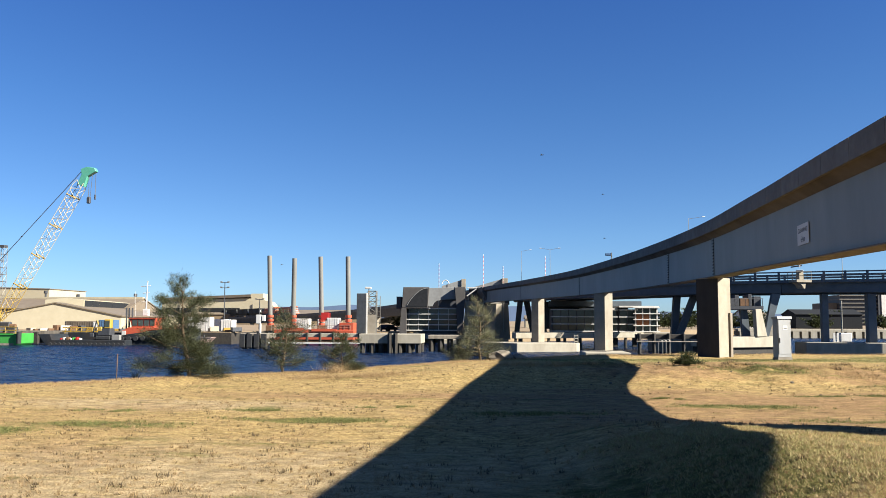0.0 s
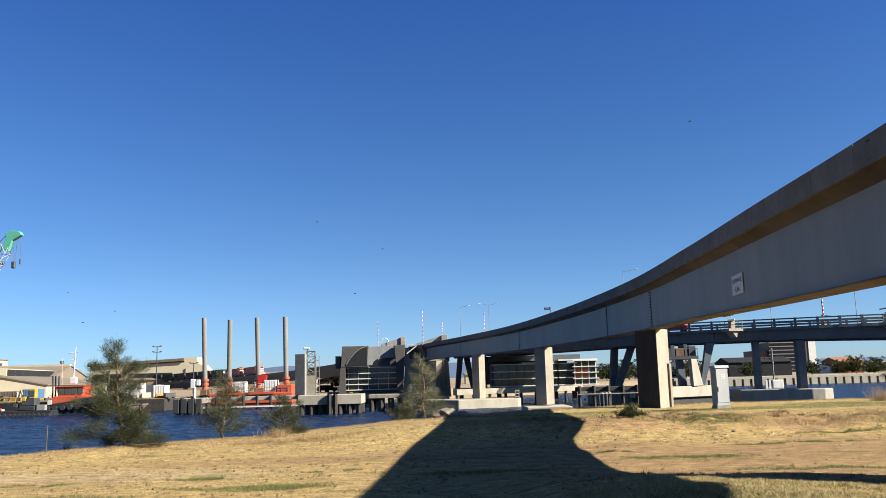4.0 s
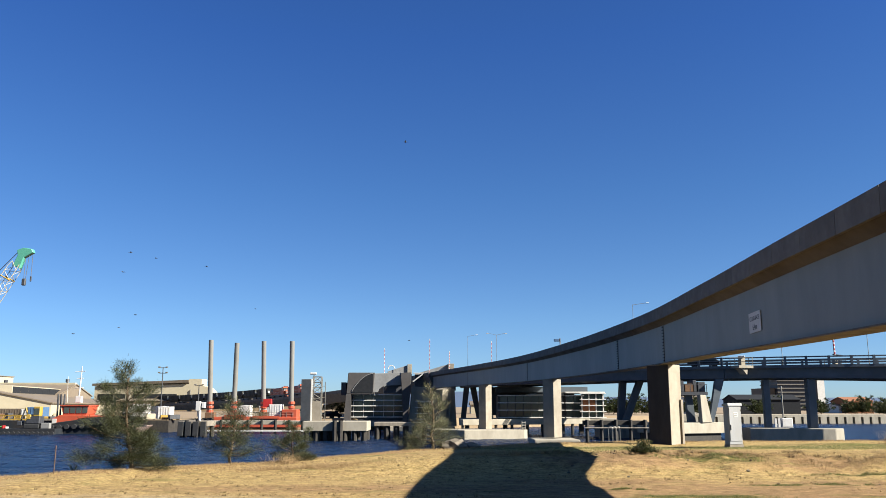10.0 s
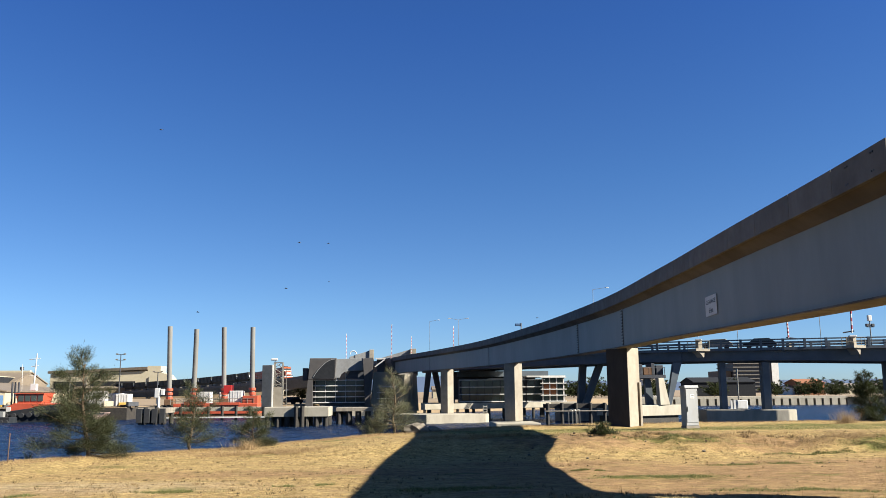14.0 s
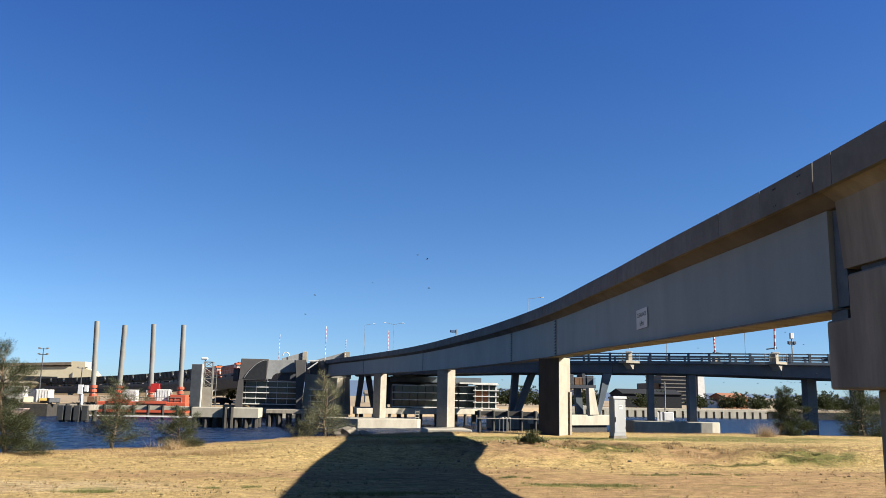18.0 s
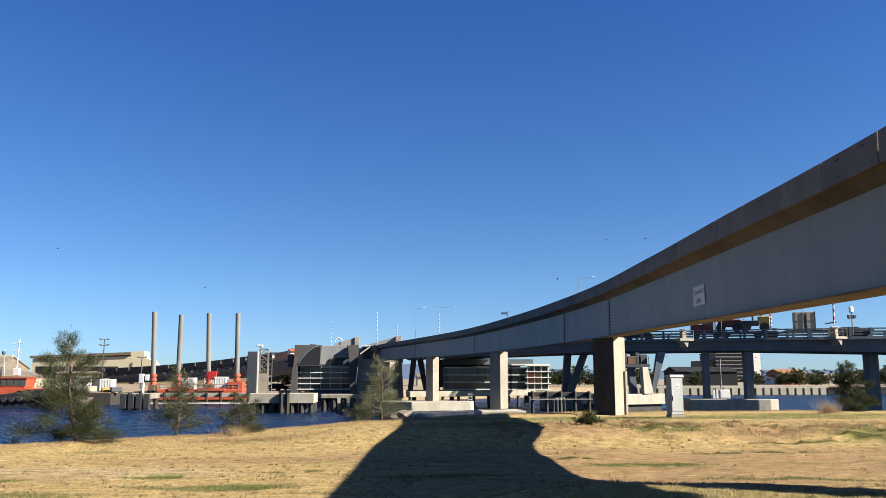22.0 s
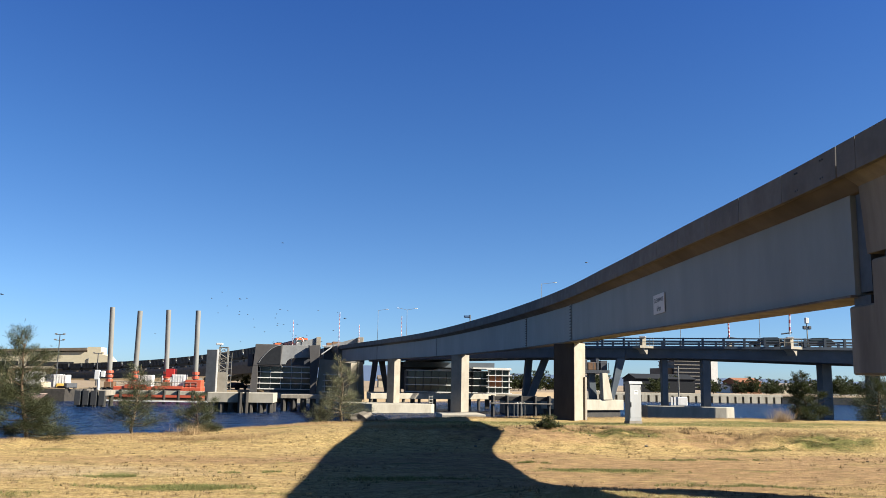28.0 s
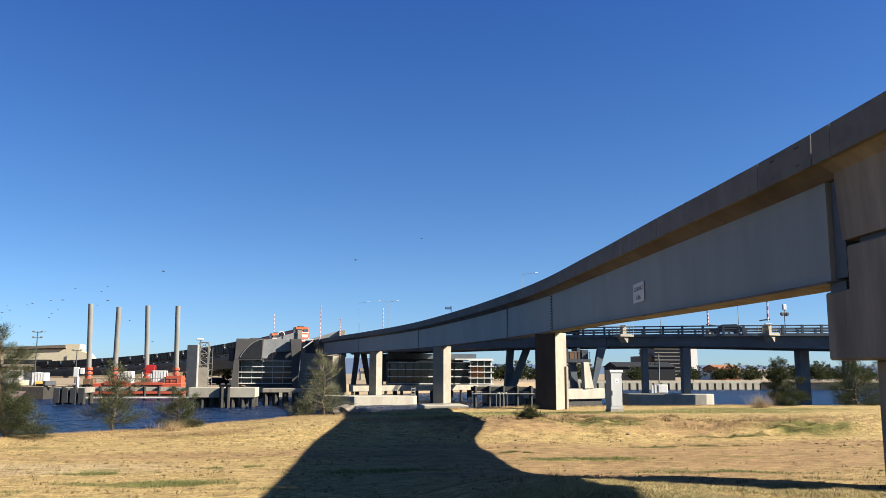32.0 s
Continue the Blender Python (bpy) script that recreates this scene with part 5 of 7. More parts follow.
def make_stepped_shed():
    s = thing("stepped_shed", "tan wharf shed with dark openings and a stepped parapet", "building", "sheds on the far wharf", at=pose(-140, 440, -2.2) @ Matrix.Scale(2.04, 4))
    bm = bmesh.new()
    prism(bm, [(-20, 0), (14, 0), (14, 4.6), (10, 5.8), (9.0, 7.0), (7.2, 7.6), (7.2, 9.2), (4.0, 9.2), (4.0, 7.9), (-20, 7.3)], "y", 0, 5)
    part("wall", bm, CREAM, s)
    bm = bmesh.new()
    prism(bm, [(-20.5, 7.4), (4.0, 8.3), (4.0, 9.0), (-20.5, 8.0)], "y", -0.6, 12)
    part("roof", bm, ROOF_DARK, s)
    slab("doorway", COATING, s, -10, 1.0, -0.1, 0.02, 0.1, 5.4)
    slab("doorway", COATING, s, -19, -12, -0.1, 0.02, 0.1, 5.4)
    for u in (-15, -11, 4.5):
        rod("downpipe", GALV, s, (u, -0.2, 0), (u, -0.2, 6.5), 0.12, 6)


make_stepped_shed()
make_shed("long_shed", "low brown-roofed sheds along the far wharf", -66.0, 452, 90, 40, 100, 5.0, 7.6, EARTH, ROOF)


def make_light_pole(x, y, z, h, arms):
    p = thing("yard_light_pole", "dark yard pole with cross-arms and small floodlights", "lamp post", at=pose(x, y, z))
    rod("pole", DARK_STEEL, p, (0, 0, 0), (0, 0, h), 0.17, 8, 0.1)
    for k in range(arms):
        zz = h - 0.15 - 1.3 * k
        rod("cross_arm", DARK_STEEL, p, (-0.9, 0, zz), (0.9, 0, zz), 0.08, 6)
        for u in (-0.9, 0.9):
            slab("floodlight", GALV, p, u - 0.25, u + 0.25, -0.2, 0.2, zz, zz + 0.3)


make_light_pole(-67.6, 204, 0.2, 11.7, 2)
make_light_pole(-57.5, 200, 0.2, 7.4, 1)
for vx, vy, vz in ((-134, 240, 11.2), (-124, 240, 10.2), (-106.5, 240, 10.4)):
    vent = thing("roof_vent", "dark roof ventilator on the long shed", "vent", "roof vents", at=pose(vx, vy, vz - 2.5))
    rod("stack", DARK_STEEL, vent, (0, 0, 0), (0, 0, 1.6), 0.3, 8)
    rod("cowl", DARK_STEEL, vent, (0, 0, 1.4), (0, 0, 2.2), 0.55, 8)
slab("quay_edge_beam", CONCRETE_DARK, far_shore, -130, -60, 149.6, 152.2, -0.8, 0.35)
for k_ in range(14):
    slab("quay_pile", PILE, far_shore, -125 + 5 * k_, -124.2 + 5 * k_, 148.9, 149.7, -4, 0.1)


def make_wharf_clutter():
    """Drums, pallets, plant and bollards on the apron, each a thing of its own."""
    rng = random.Random(4)
    mats = ((RUST, "rusty steel crate on the wharf"), (CREAM, "cream plywood crate on the wharf"), (DARK_STEEL, "dark machine skid on the wharf"),
            (YELLOW, "yellow steel frame on the wharf"), (WHITE, "white plastic tank on the wharf"))
    for k in range(44):
        m, label = mats[k % 5]
        x, y = rng.uniform(-100, -46), rng.uniform(153, 160)
        c = thing("crate", label, "crate", "clutter on the wharf", at=pose(x, y, 0.2, 0, 0, rng.uniform(-40, 40)))
        w, h = rng.uniform(0.4, 1.9), rng.uniform(0.4, 1.15)
        slab("body", m, c, -w / 2, w / 2, -0.6, 0.6, 0.12, h, None, 0.04)
        for u in (-w / 2 + 0.15, w / 2 - 0.15):
            slab("runner", PILE, c, u - 0.08, u + 0.08, -0.62, 0.62, 0, 0.12)


make_wharf_clutter()


def make_far_car(x, y, z, turn, mat, label):
    c = thing("parked_car", label, "car", "parked cars on the far bank", at=pose(x, y, z, 0, 0, turn))
    car_body(c, mat)
    return c


def car_body(c, mat, length=4.5):
    h = length / 2
    bm = bmesh.new()
    prism(bm, [(-h, 0.35), (h, 0.35), (h, 0.75), (h - 0.9, 0.92), (h - 1.5, 1.4), (-h + 1.0, 1.45), (-h + 0.25, 0.95), (-h, 0.85)], "y", -0.88, 0.88)
    part("body", bm, mat, c, bevel=0.05)
    bm = bmesh.new()
    prism(bm, [(h - 1.0, 0.95), (h - 1.55, 1.36), (-h + 1.05, 1.4), (-h + 0.4, 0.98)], "y", -0.895, 0.895)
    part("windows", bm, GLASS, c)
    for x in (-h + 0.85, h - 0.85):
        for y in (-0.8, 0.8):
            rod("wheel", BLACK, c, (x, y - 0.11, 0.33), (x, y + 0.11, 0.33), 0.33, 12)


make_far_car(-17.0, 172, 0.2, 70, WHITE, "white car parked on the far bank")
make_far_car(-22.5, 174, 0.2, 60, HULL, "dark car parked on the far bank")

# ---------------------------------------------------------------- far viaduct and train


def make_viaduct():
    v = thing("rail_viaduct", "grey concrete railway viaduct descending behind the wharf", "bridge")
    for y0, y1 in ((164, 200), (200, 236), (236, 276), (276, 318), (318, 362), (362, 410), (410, 470), (470, 520), (520, 580), (580, 640)):
        bm = bmesh.new()
        sweep(bm, y0 + 0.05, y1 - 0.05, 5, [(-0.9, 2.2), (-0.9, 3.1), (-0.7, 3.1), (-0.7, 2.6), (3.9, 2.6), (3.9, 3.1), (4.1, 3.1), (4.1, 2.2), (2.6, -0.2), (0.4, -0.2)])
        part("span", bm, PARAPET, v)
        p, r, a = rail_at(y0)
        c = p + r * 1.5
        m = pose(c.x, c.y, 0, 0, 0, 40)
        bm = bmesh.new()
        prism(bm, [(-0.7, -1), (0.7, -1), (1.5, p.z - 0.2), (-1.5, p.z - 0.2)], "x", -0.7, 0.7, m)
        part("pier", bm, CONCRETE, v)
    return v


make_viaduct()

LOCO_ORANGE = material("orange_loco_paint", (0.453, 0.067, 0.014), (0.512, 0.086, 0.020), 1.0, 0.45, 0.03, stain=(0.219, 0.046, 0.017), stain_scale=0.5, amount=0.4)
LOCO_BROWN = material("sooty_orange_loco_side", (0.330, 0.085, 0.035), (0.410, 0.110, 0.045), 1.0, 0.6, 0.05, stain=(0.170, 0.055, 0.028), stain_scale=0.5, amount=0.5)


def bogie(owner, x):
    b = slab("bogie", DARK_STEEL, owner, x - 1.6, x + 1.6, -1.0, 1.0, 0.3, 1.0)
    for u in (-1.1, 0, 1.1):
        for v in (-0.75, 0.75):
            rod("wheel", DARK_STEEL, b, (x + u, v - 0.07, 0.48), (x + u, v + 0.07, 0.48), 0.48, 12)


def make_loco():
    """The nose points to +x; 21 m long."""
    o = thing("locomotive", "orange diesel locomotive with a pale front and grey roof", "locomotive", "locomotives of the train")
    slab("underframe", DARK_STEEL, o, -10.2, 10.2, -1.4, 1.4, 0.95, 1.35)
    slab("fuel_tank", DARK_STEEL, o, -2.6, 2.6, -1.3, 1.3, 0.35, 0.95, None, 0.15)
    for x in (-6.6, 6.6):
        bogie(o, x)
    bm = bmesh.new()
    prism(bm, [(-0.95, 1.35), (0.95, 1.35), (0.95, 3.6), (0.6, 3.95), (-0.6, 3.95), (-0.95, 3.6)], "x", -9.9, 5.6)
    part("hood", bm, LOCO_BROWN, o, bevel=0.03)
    for k in range(6):
        slab("hood_door", LOCO_BROWN, o, -9 + 2.4 * k, -7.2 + 2.4 * k, -1.0, -0.95, 1.6, 3.2)
    slab("radiator", DARK_STEEL, o, -9.5, -6.4, -1.02, 1.02, 2.7, 3.7)
    bm = bmesh.new()
    prism(bm, [(5.6, 1.35), (8.4, 1.35), (8.3, 2.9), (8.0, 3.75), (7.6, 4.15), (5.6, 4.15)], "y", -1.4, 1.4)
    cab = part("cab", bm, LOCO_ORANGE, o, bevel=0.06)
    bm = bmesh.new()
    prism(bm, [(8.4, 1.35), (9.9, 1.35), (9.8, 2.55), (8.4, 2.85)], "y", -0.95, 0.95)
    part("nose", bm, LOCO_ORANGE, o, bevel=0.08)
    slab("nose_panel", WHITE, o, 9.86, 9.93, -0.7, 0.7, 1.75, 2.35)
    slab("cab_front_panel", WHITE, o, 8.36, 8.45, -1.36, 1.36, 2.75, 3.0)
    for v in (-1, 1):
        slab("windscreen", GLASS, cab, 8.12, 8.34, v * 0.7 - 0.55, v * 0.7 + 0.55, 3.05, 3.65)
        slab("side_window", GLASS, cab, 6.2, 7.4, v * 1.4 - 0.03, v * 1.4 + 0.03, 2.9, 3.6)
        slab("ditch_light", WHITE, o, 10.0, 10.1, v * 0.8 - 0.12, v * 0.8 + 0.12, 1.4, 1.6)
    slab("pilot", LOCO_ORANGE, o, 9.9, 10.2, -1.35, 1.35, 0.35, 1.35)
    slab("pilot_stripe", WHITE, o, 10.2, 10.23, -1.3, 1.3, 0.9, 1.2)
    slab("roof_unit", DARK_STEEL, o, 6.0, 7.4, -0.6, 0.6, 4.15, 4.4, None, 0.05)
    for k in range(9):
        rod("handrail_post", WHITE, o, (-9.5 + 1.7 * k, -1.38, 1.35), (-9.5 + 1.7 * k, -1.38, 2.3), 0.025, 4)
    rod("handrail", WHITE, o, (-9.5, -1.38, 2.3), (5.4, -1.38, 2.3), 0.025, 4)
    return o


def make_wagon():
    """A dark hopper wagon, 15.4 m over couplers."""
    o = thing("hopper_wagon", "dark sooty ribbed hopper wagon of a freight train", "wagon", "hopper wagons of the train")
    bm = bmesh.new()
    prism(bm, [(-1.0, 1.1), (1.0, 1.1), (1.42, 1.9), (1.42, 4.05), (-1.42, 4.05), (-1.42, 1.9)], "x", -6.9, 6.9)
    for v in bm.verts:
        if v.co.z < 1.5:
            v.co.x *= 0.72
    part("hopper_body", bm, WAGON, o)
    for k in range(9):
        u = -6.6 + 13.2 * k / 8
        slab("side_rib", WAGON, o, u - 0.08, u + 0.08, -1.52, 1.52, 1.95, 4.0)
    slab("top_chord", WAGON, o, -7.0, 7.0, -1.5, 1.5, 4.0, 4.2)
    slab("underframe", DARK_STEEL, o, -7.5, 7.5, -1.1, 1.1, 0.9, 1.1)
    slab("end_platform", GALV, o, 6.9, 7.4, -1.2, 1.2, 1.1, 1.25)
    slab("brake_box", WHITE, o, 7.0, 7.3, -1.3, -0.6, 2.4, 3.2)
    for x in (-5.4, 5.4):
        bogie(o, x)
    return o


TRAIN = []
_loco = make_loco()
TRAIN.append((_loco, 10.5))
TRAIN.append((copy_thing(_loco, Matrix()), 32.0))
_wagon = make_wagon()
TRAIN.append((_wagon, 51.0))
for k_ in range(1, 16):
    TRAIN.append((copy_thing(_wagon, Matrix()), 51.0 + 15.6 * k_))

# distance along the line
_ys = [140 + 1.0 * i for i in range(700)]
_ss = [0.0]
for a_, b_ in zip(_ys, _ys[1:]):
    _ss.append(_ss[-1] + math.hypot(rail_x(b_) - rail_x(a_), b_ - a_))


def line_y(s):
    """The y on the railway at a distance along it."""
    i = max(0, min(len(_ss) - 2, int(np.searchsorted(_ss, s)) - 1))
    return _ys[i] + (s - _ss[i]) / (_ss[i + 1] - _ss[i])


def line_s(y):
    return float(np.interp(y, _ys, _ss))


# y of the train's front, by time
FRONT = hermite([(0, 364.5), (3, 341.5), (6, 318.0), (9, 296.0), (13, 272.5), (17, 248.5), (20, 232.5), (23, 218.5), (25, 209.5), (28, 197.0), (30, 189.0), (32, 181.5)])


def train_rows(back):
    rows = []
    for k in range(33):
        y = line_y(line_s(FRONT(k)) + back)
        p, r, a = rail_at(y)
        c = p + r * 1.4
        up = (rail_at(y - 5)[0].z - rail_at(y + 5)[0].z) / 10
        rows.append((float(k), pose(c.x, c.y, c.z + 2.75, 0, -math.degrees(math.atan(up)), math.degrees(math.atan2(-a.y, -a.x)))))
    return rows

# ---------------------------------------------------------------- far shore to the right


def make_far_wharf():
    w = thing("timber_wharf", "cream-fronted wharf on close-set piles across the water", "wharf", at=pose(0, 238, 0))
    m = pose(67, 0, 0, 0, 0, 1.0)
    slab("deck_beam", PALE_CONCRETE, w, 0, 61, -0.45, 3, -0.2, 0.5, m, 0.05)
    slab("back_wall", DARK_STEEL, w, 0, 61, 1.5, 2.5, -3, -0.2, m)
    post = None
    for k in range(25):
        q = m @ pose(1.3 + 2.42 * k, 0, 0)
        if post is None:
            post = slab("wharf_post", PALE_CONCRETE, w, -0.86, 0.86, -0.6, 0.6, -3, -0.19)
            post.matrix_basis = q
        else:
            same_part(post, w, q)
    slab("low_wall", HULL, w, 61, 150, 0, 2, -3, 0.1, m)
    return w


make_far_wharf()


def make_car_park():
    b = thing("multi_storey_building", "grey multi-storey building with open banded floors", "building", at=pose(238, 560, 0))
    slab("core", DARK_STEEL, b, -15, 8, 1, 30, 0, 20)
    for k in range(8):
        slab("floor_band", PARAPET, b, -15.5, 8.5, 0, 30.5, 1.7 + 2.55 * k, 2.35 + 2.55 * k)
    slab("stair_tower", WHITE, b, 10.6, 15.4, -1, 25, 0, 20.6)
    slab("lift_core", DARK_STEEL, b, 8.6, 10.6, -0.6, 20, 0, 20.2)
    slab("low_block", ROOF_DARK, b, -22, -15.6, 4, 30, 0, 15)
    return b


make_car_park()
for bx, by, bw, bh, bm_, rm_, bl in ((167, 335, 10, 6.0, BRICK, BRICK, "orange brick house with a tiled roof"),
                                     (124, 300, 22, 6.4, COATING, COATING, "long dark shed on the far shore"), (104, 335, 20, 4.6, BLACK, BLACK, "long dark shed on the far shore"),
                                     (170, 340, 14, 3.6, WHITE, ROOF, "pale low building among the trees"), (190, 345, 12, 4.2, CREAM, ROOF, "cream low building among the trees"),
                                     (92, 300, 7, 6.2, WHITE, ROOF, "white boxy building on the far shore"), (205, 330, 12, 3.2, WHITE, ROOF_DARK, "white low building among the trees"),
                                     (222, 360, 18, 4.5, CREAM, ROOF, "cream low building among the trees"), (30, 300, 20, 4.0, CREAM, ROOF, "cream shed beyond the bridges"),
                                     (60, 330, 26, 3.6, BLACK, BLACK, "long dark shed on the far shore")):
    make_shed("far_building", bl, bx, by, 90, 14, bw, bh * 0.75, bh, bm_, rm_)


def make_small_boat(x, y, label, mat):
    b = thing("pontoon", label, "pontoon", at=pose(x, y, -2))
    slab("float", mat, b, -0.95, 0.95, -1, 1, 1.1, 2.6, None, 0.1)
    for u in (-2.0, -1.4):
        slab("fender_board", mat, b, u - 0.18, u + 0.18, -0.9, -0.7, -0.4, 2.6)
    slab("deck", mat, b, -2.3, 1.0, -1, 1, 0.7, 1.1)
    rod("post", GALV, b, (-0.3, 0, 1.1), (-0.3, 0, 8.2), 0.14, 8)


make_small_boat(60.6, 150, "white box pontoon with a tall post", WHITE)


def make_hills():
    bm = bmesh.new()
    n = 160
    lo, hi, back = [], [], []
    for i in range(n + 1):
        x = -3800 + 7600 * i / n
        h = 70 + 22 * noise.noise((x * 0.0011, 0, 3)) + 10 * noise.noise((x * 0.005, 1, 3)) + 4 * noise.noise((x * 0.02, 4, 3))
        h *= ease(-2200, -900, x) * (1 - 0.35 * ease(200, 900, x))
        lo.append(bm.verts.new((x, 3880, -5)))
        hi.append(bm.verts.new((x, 4000, max(h, 1))))
        back.append(bm.verts.new((x, 4200, -5)))
    for i in range(n):
        bm.faces.new((lo[i], lo[i + 1], hi[i + 1], hi[i]))
        bm.faces.new((hi[i], hi[i + 1], back[i + 1], back[i]))
    m = material("hazy_hills", (0.055, 0.085, 0.14), (0.065, 0.095, 0.155), 0.004, 1.0, 0.0)
    return tagged(part("backdrop_hills", bm, m), "hazy blue hills on the horizon", "hills", kind="structure")


make_hills()

# ---------------------------------------------------------------- cabinet


def make_cabinet():
    c = thing("electrical_cabinet", "weathered light grey steel electrical cabinet standing on the bank", "cabinet", at=pose(15.7, 46.0, ground_z(15.7, 46.0) - 0.02, 0, 0, 22) @ Matrix.Diagonal((1.04, 1.0, 1.08, 1)))
    grey = material("cabinet_paint", (0.245, 0.243, 0.236), (0.285, 0.282, 0.273), 2.0, 0.6, 0.05, stain=(0.212, 0.189, 0.154), stain_scale=1.2, amount=0.5, stretch=(1, 1, 0.3))
    slab("body", grey, c, -0.42, 0.42, -0.3, 0.1, 0.14, 2.02, None, 0.02)
    slab("plinth", CONCRETE_DARK, c, -0.44, 0.44, -0.32, 0.12, -0.1, 0.14)
    bm = bmesh.new()
    prism(bm, [(-0.36, 2.02), (0.15, 2.02), (0.12, 2.12), (-0.33, 2.16)], "x", -0.47, 0.47)
    part("lid", bm, grey, c, bevel=0.015)
    door = slab("door", grey, c, -0.38, 0.38, -0.325, -0.302, 0.3, 1.98, None, 0.008)
    slab("handle", DARK_STEEL, door, -0.35, -0.31, -0.36, -0.325, 0.85, 1.1, None, 0.008)
    slab("notice", WHITE, door, -0.1, 0.16, -0.332, -0.326, 1.5, 1.7)
    for k in range(2):
        slab("notice_line", DARK_STEEL, door, -0.07, 0.13, -0.336, -0.333, 1.55 + 0.07 * k, 1.58 + 0.07 * k)
    for z in (0.5, 1.75):
        rod("hinge", GALV, door, (0.37, -0.33, z), (0.37, -0.33, z + 0.12), 0.015, 6)


make_cabinet()


def make_cctv():
    p, r, a = rail_at(82)
    q = p + r * -0.5
    c = thing("camera_housing", "small dark blue camera housing on the bridge parapet", "camera", at=pose(q.x, q.y, p.z + 3.2))
    rod("stem", GALV, c, (0.25, 0, 0), (0.25, 0, 0.45), 0.05, 6)
    slab("housing", BLUE, c, -0.35, 0.2, -0.14, 0.14, 0.3, 0.55, None, 0.04)
    slab("visor", GALV, c, 0.2, 0.28, -0.16, 0.16, 0.22, 0.6)


make_cctv()


def make_hoop_rail():
    for k, x in enumerate((13.9, 14.3, 14.7)):
        h = thing("hoop_rail", "galvanised hoop rail standing at the water's edge", "railing", "hoop rails", at=pose(x, 70 + 0.5 * k, 0))
        bm = bmesh.new()
        pts = [(-0.17, 0, -0.6), (-0.17, 0, 0.8)] + [(-0.17 * math.cos(math.pi * i / 6), 0, 0.8 + 0.17 * math.sin(math.pi * i / 6)) for i in range(1, 7)] + [(0.17, 0, -0.6)]
        for a, b in zip(pts, pts[1:]):
            bar(bm, a, b, 0.03, 6)
        part("hoop", bm, GALV, h)


make_hoop_rail()


def make_stake():
    x, y = -14.2, 31.6
    s = thing("rusty_stake", "thin rusty steel stake in the grass bank", "stake", at=pose(x, y, ground_z(x, y)))
    rod("shaft", RUST, s, (0, 0, -0.2), (0.01, 0, 0.95), 0.018, 6)
    rod("tip", RUST, s, (0.01, 0, 0.95), (0.012, 0, 1.02), 0.022, 6)


make_stake()


def make_rock(x, y, size, mat, label, seed, flat=0.6):
    rng = random.Random(seed)
    bm = bmesh.new()
    bmesh.ops.create_icosphere(bm, subdivisions=2, radius=size)
    for v in bm.verts:
        v.co *= 1 + 0.3 * noise.noise(v.co * (1.6 / size) + Vector((seed * 3.1, 0, 0)))
        v.co.z *= flat
    ob = part("rock", bm, mat)
    ob.matrix_basis = pose(x, y, ground_z(x, y) + size * flat * 0.35, 0, 0, rng.uniform(0, 360))
    return tagged(ob, label, "rock", "rocks on the bank")


for k_, (rx_, ry_, rs_) in enumerate(((9.6, 55.2, 0.35), (10.2, 55.6, 0.5), (10.9, 55.4, 0.4), (11.6, 55.9, 0.3), (9.0, 56.0, 0.3), (12.4, 56.2, 0.35), (10.4, 56.6, 0.4))):
    make_rock(rx_, ry_, rs_, BARK, "dark heap of broken rubble at the bank edge", k_)
make_rock(0.7, 45.3, 0.75, STONE, "grey concrete boulder half sunk in the bank", 11, 0.45)
make_rock(1.6, 45.9, 0.5, STONE, "grey concrete boulder half sunk in the bank", 12, 0.4)

_clods = random.Random(17)
for k_ in range(26):
    cx_, cy_ = (_clods.gauss(9.0, 3.0), _clods.gauss(36.4, 1.0)) if k_ % 2 else (_clods.uniform(4.0, 19.0), _clods.uniform(27.0, 34.5))
    make_rock(cx_, cy_, _clods.uniform(0.03, 0.075), BARK if k_ % 3 else STONE, "small clod of dry earth on the bank", 40 + k_, 0.7)

# ---------------------------------------------------------------- trees and grass


def leaf_material(name, a, b):
    m = bpy.data.materials.new(name)
    m.use_nodes = True
    n, l = m.node_tree.nodes, m.node_tree.links
    bsdf = n["Principled BSDF"]
    bsdf.inputs["Roughness"].default_value = 0.65
    bsdf.inputs["Specular IOR Level"].default_value = 0.25
    geo = n.new("ShaderNodeNewGeometry")
    ramp = n.new("ShaderNodeValToRGB")
    ramp.color_ramp.elements[0].color, ramp.color_ramp.elements[1].color = (*[ALBEDO_SCALE * c for c in a], 1), (*[ALBEDO_SCALE * c for c in b], 1)
    l.new(geo.outputs["Random Per Island"], ramp.inputs["Fac"])
    l.new(ramp.outputs[0], bsdf.inputs["Base Color"])
    tr = n.new("ShaderNodeBsdfTranslucent")
    l.new(ramp.outputs[0], tr.inputs["Color"])
    mix = n.new("ShaderNodeMixShader")
    mix.inputs[0].default_value = 0.25
    l.new(bsdf.outputs[0], mix.inputs[1])
    l.new(tr.outputs[0], mix.inputs[2])
    l.new(mix.outputs[0], n["Material Output"].inputs["Surface"])
    return m


NEEDLES = leaf_material("casuarina_needles", (0.022, 0.029, 0.013), (0.100, 0.105, 0.044))
# lighter copy of the needles, with sunlight put into the colour
NEEDLES_SUNLIT = leaf_material("pale_casuarina_needles", (0.05, 0.055, 0.026), (0.25, 0.235, 0.12))
NEEDLES_DARK = leaf_material("dark_tree_leaves", (0.018, 0.026, 0.008), (0.057, 0.067, 0.020))
STRAW = leaf_material("dry_grass_blades", (0.270, 0.170, 0.075), (0.470, 0.330, 0.165))
DEAD = leaf_material("dead_grass_blades", (0.085, 0.058, 0.030), (0.20, 0.140, 0.070))
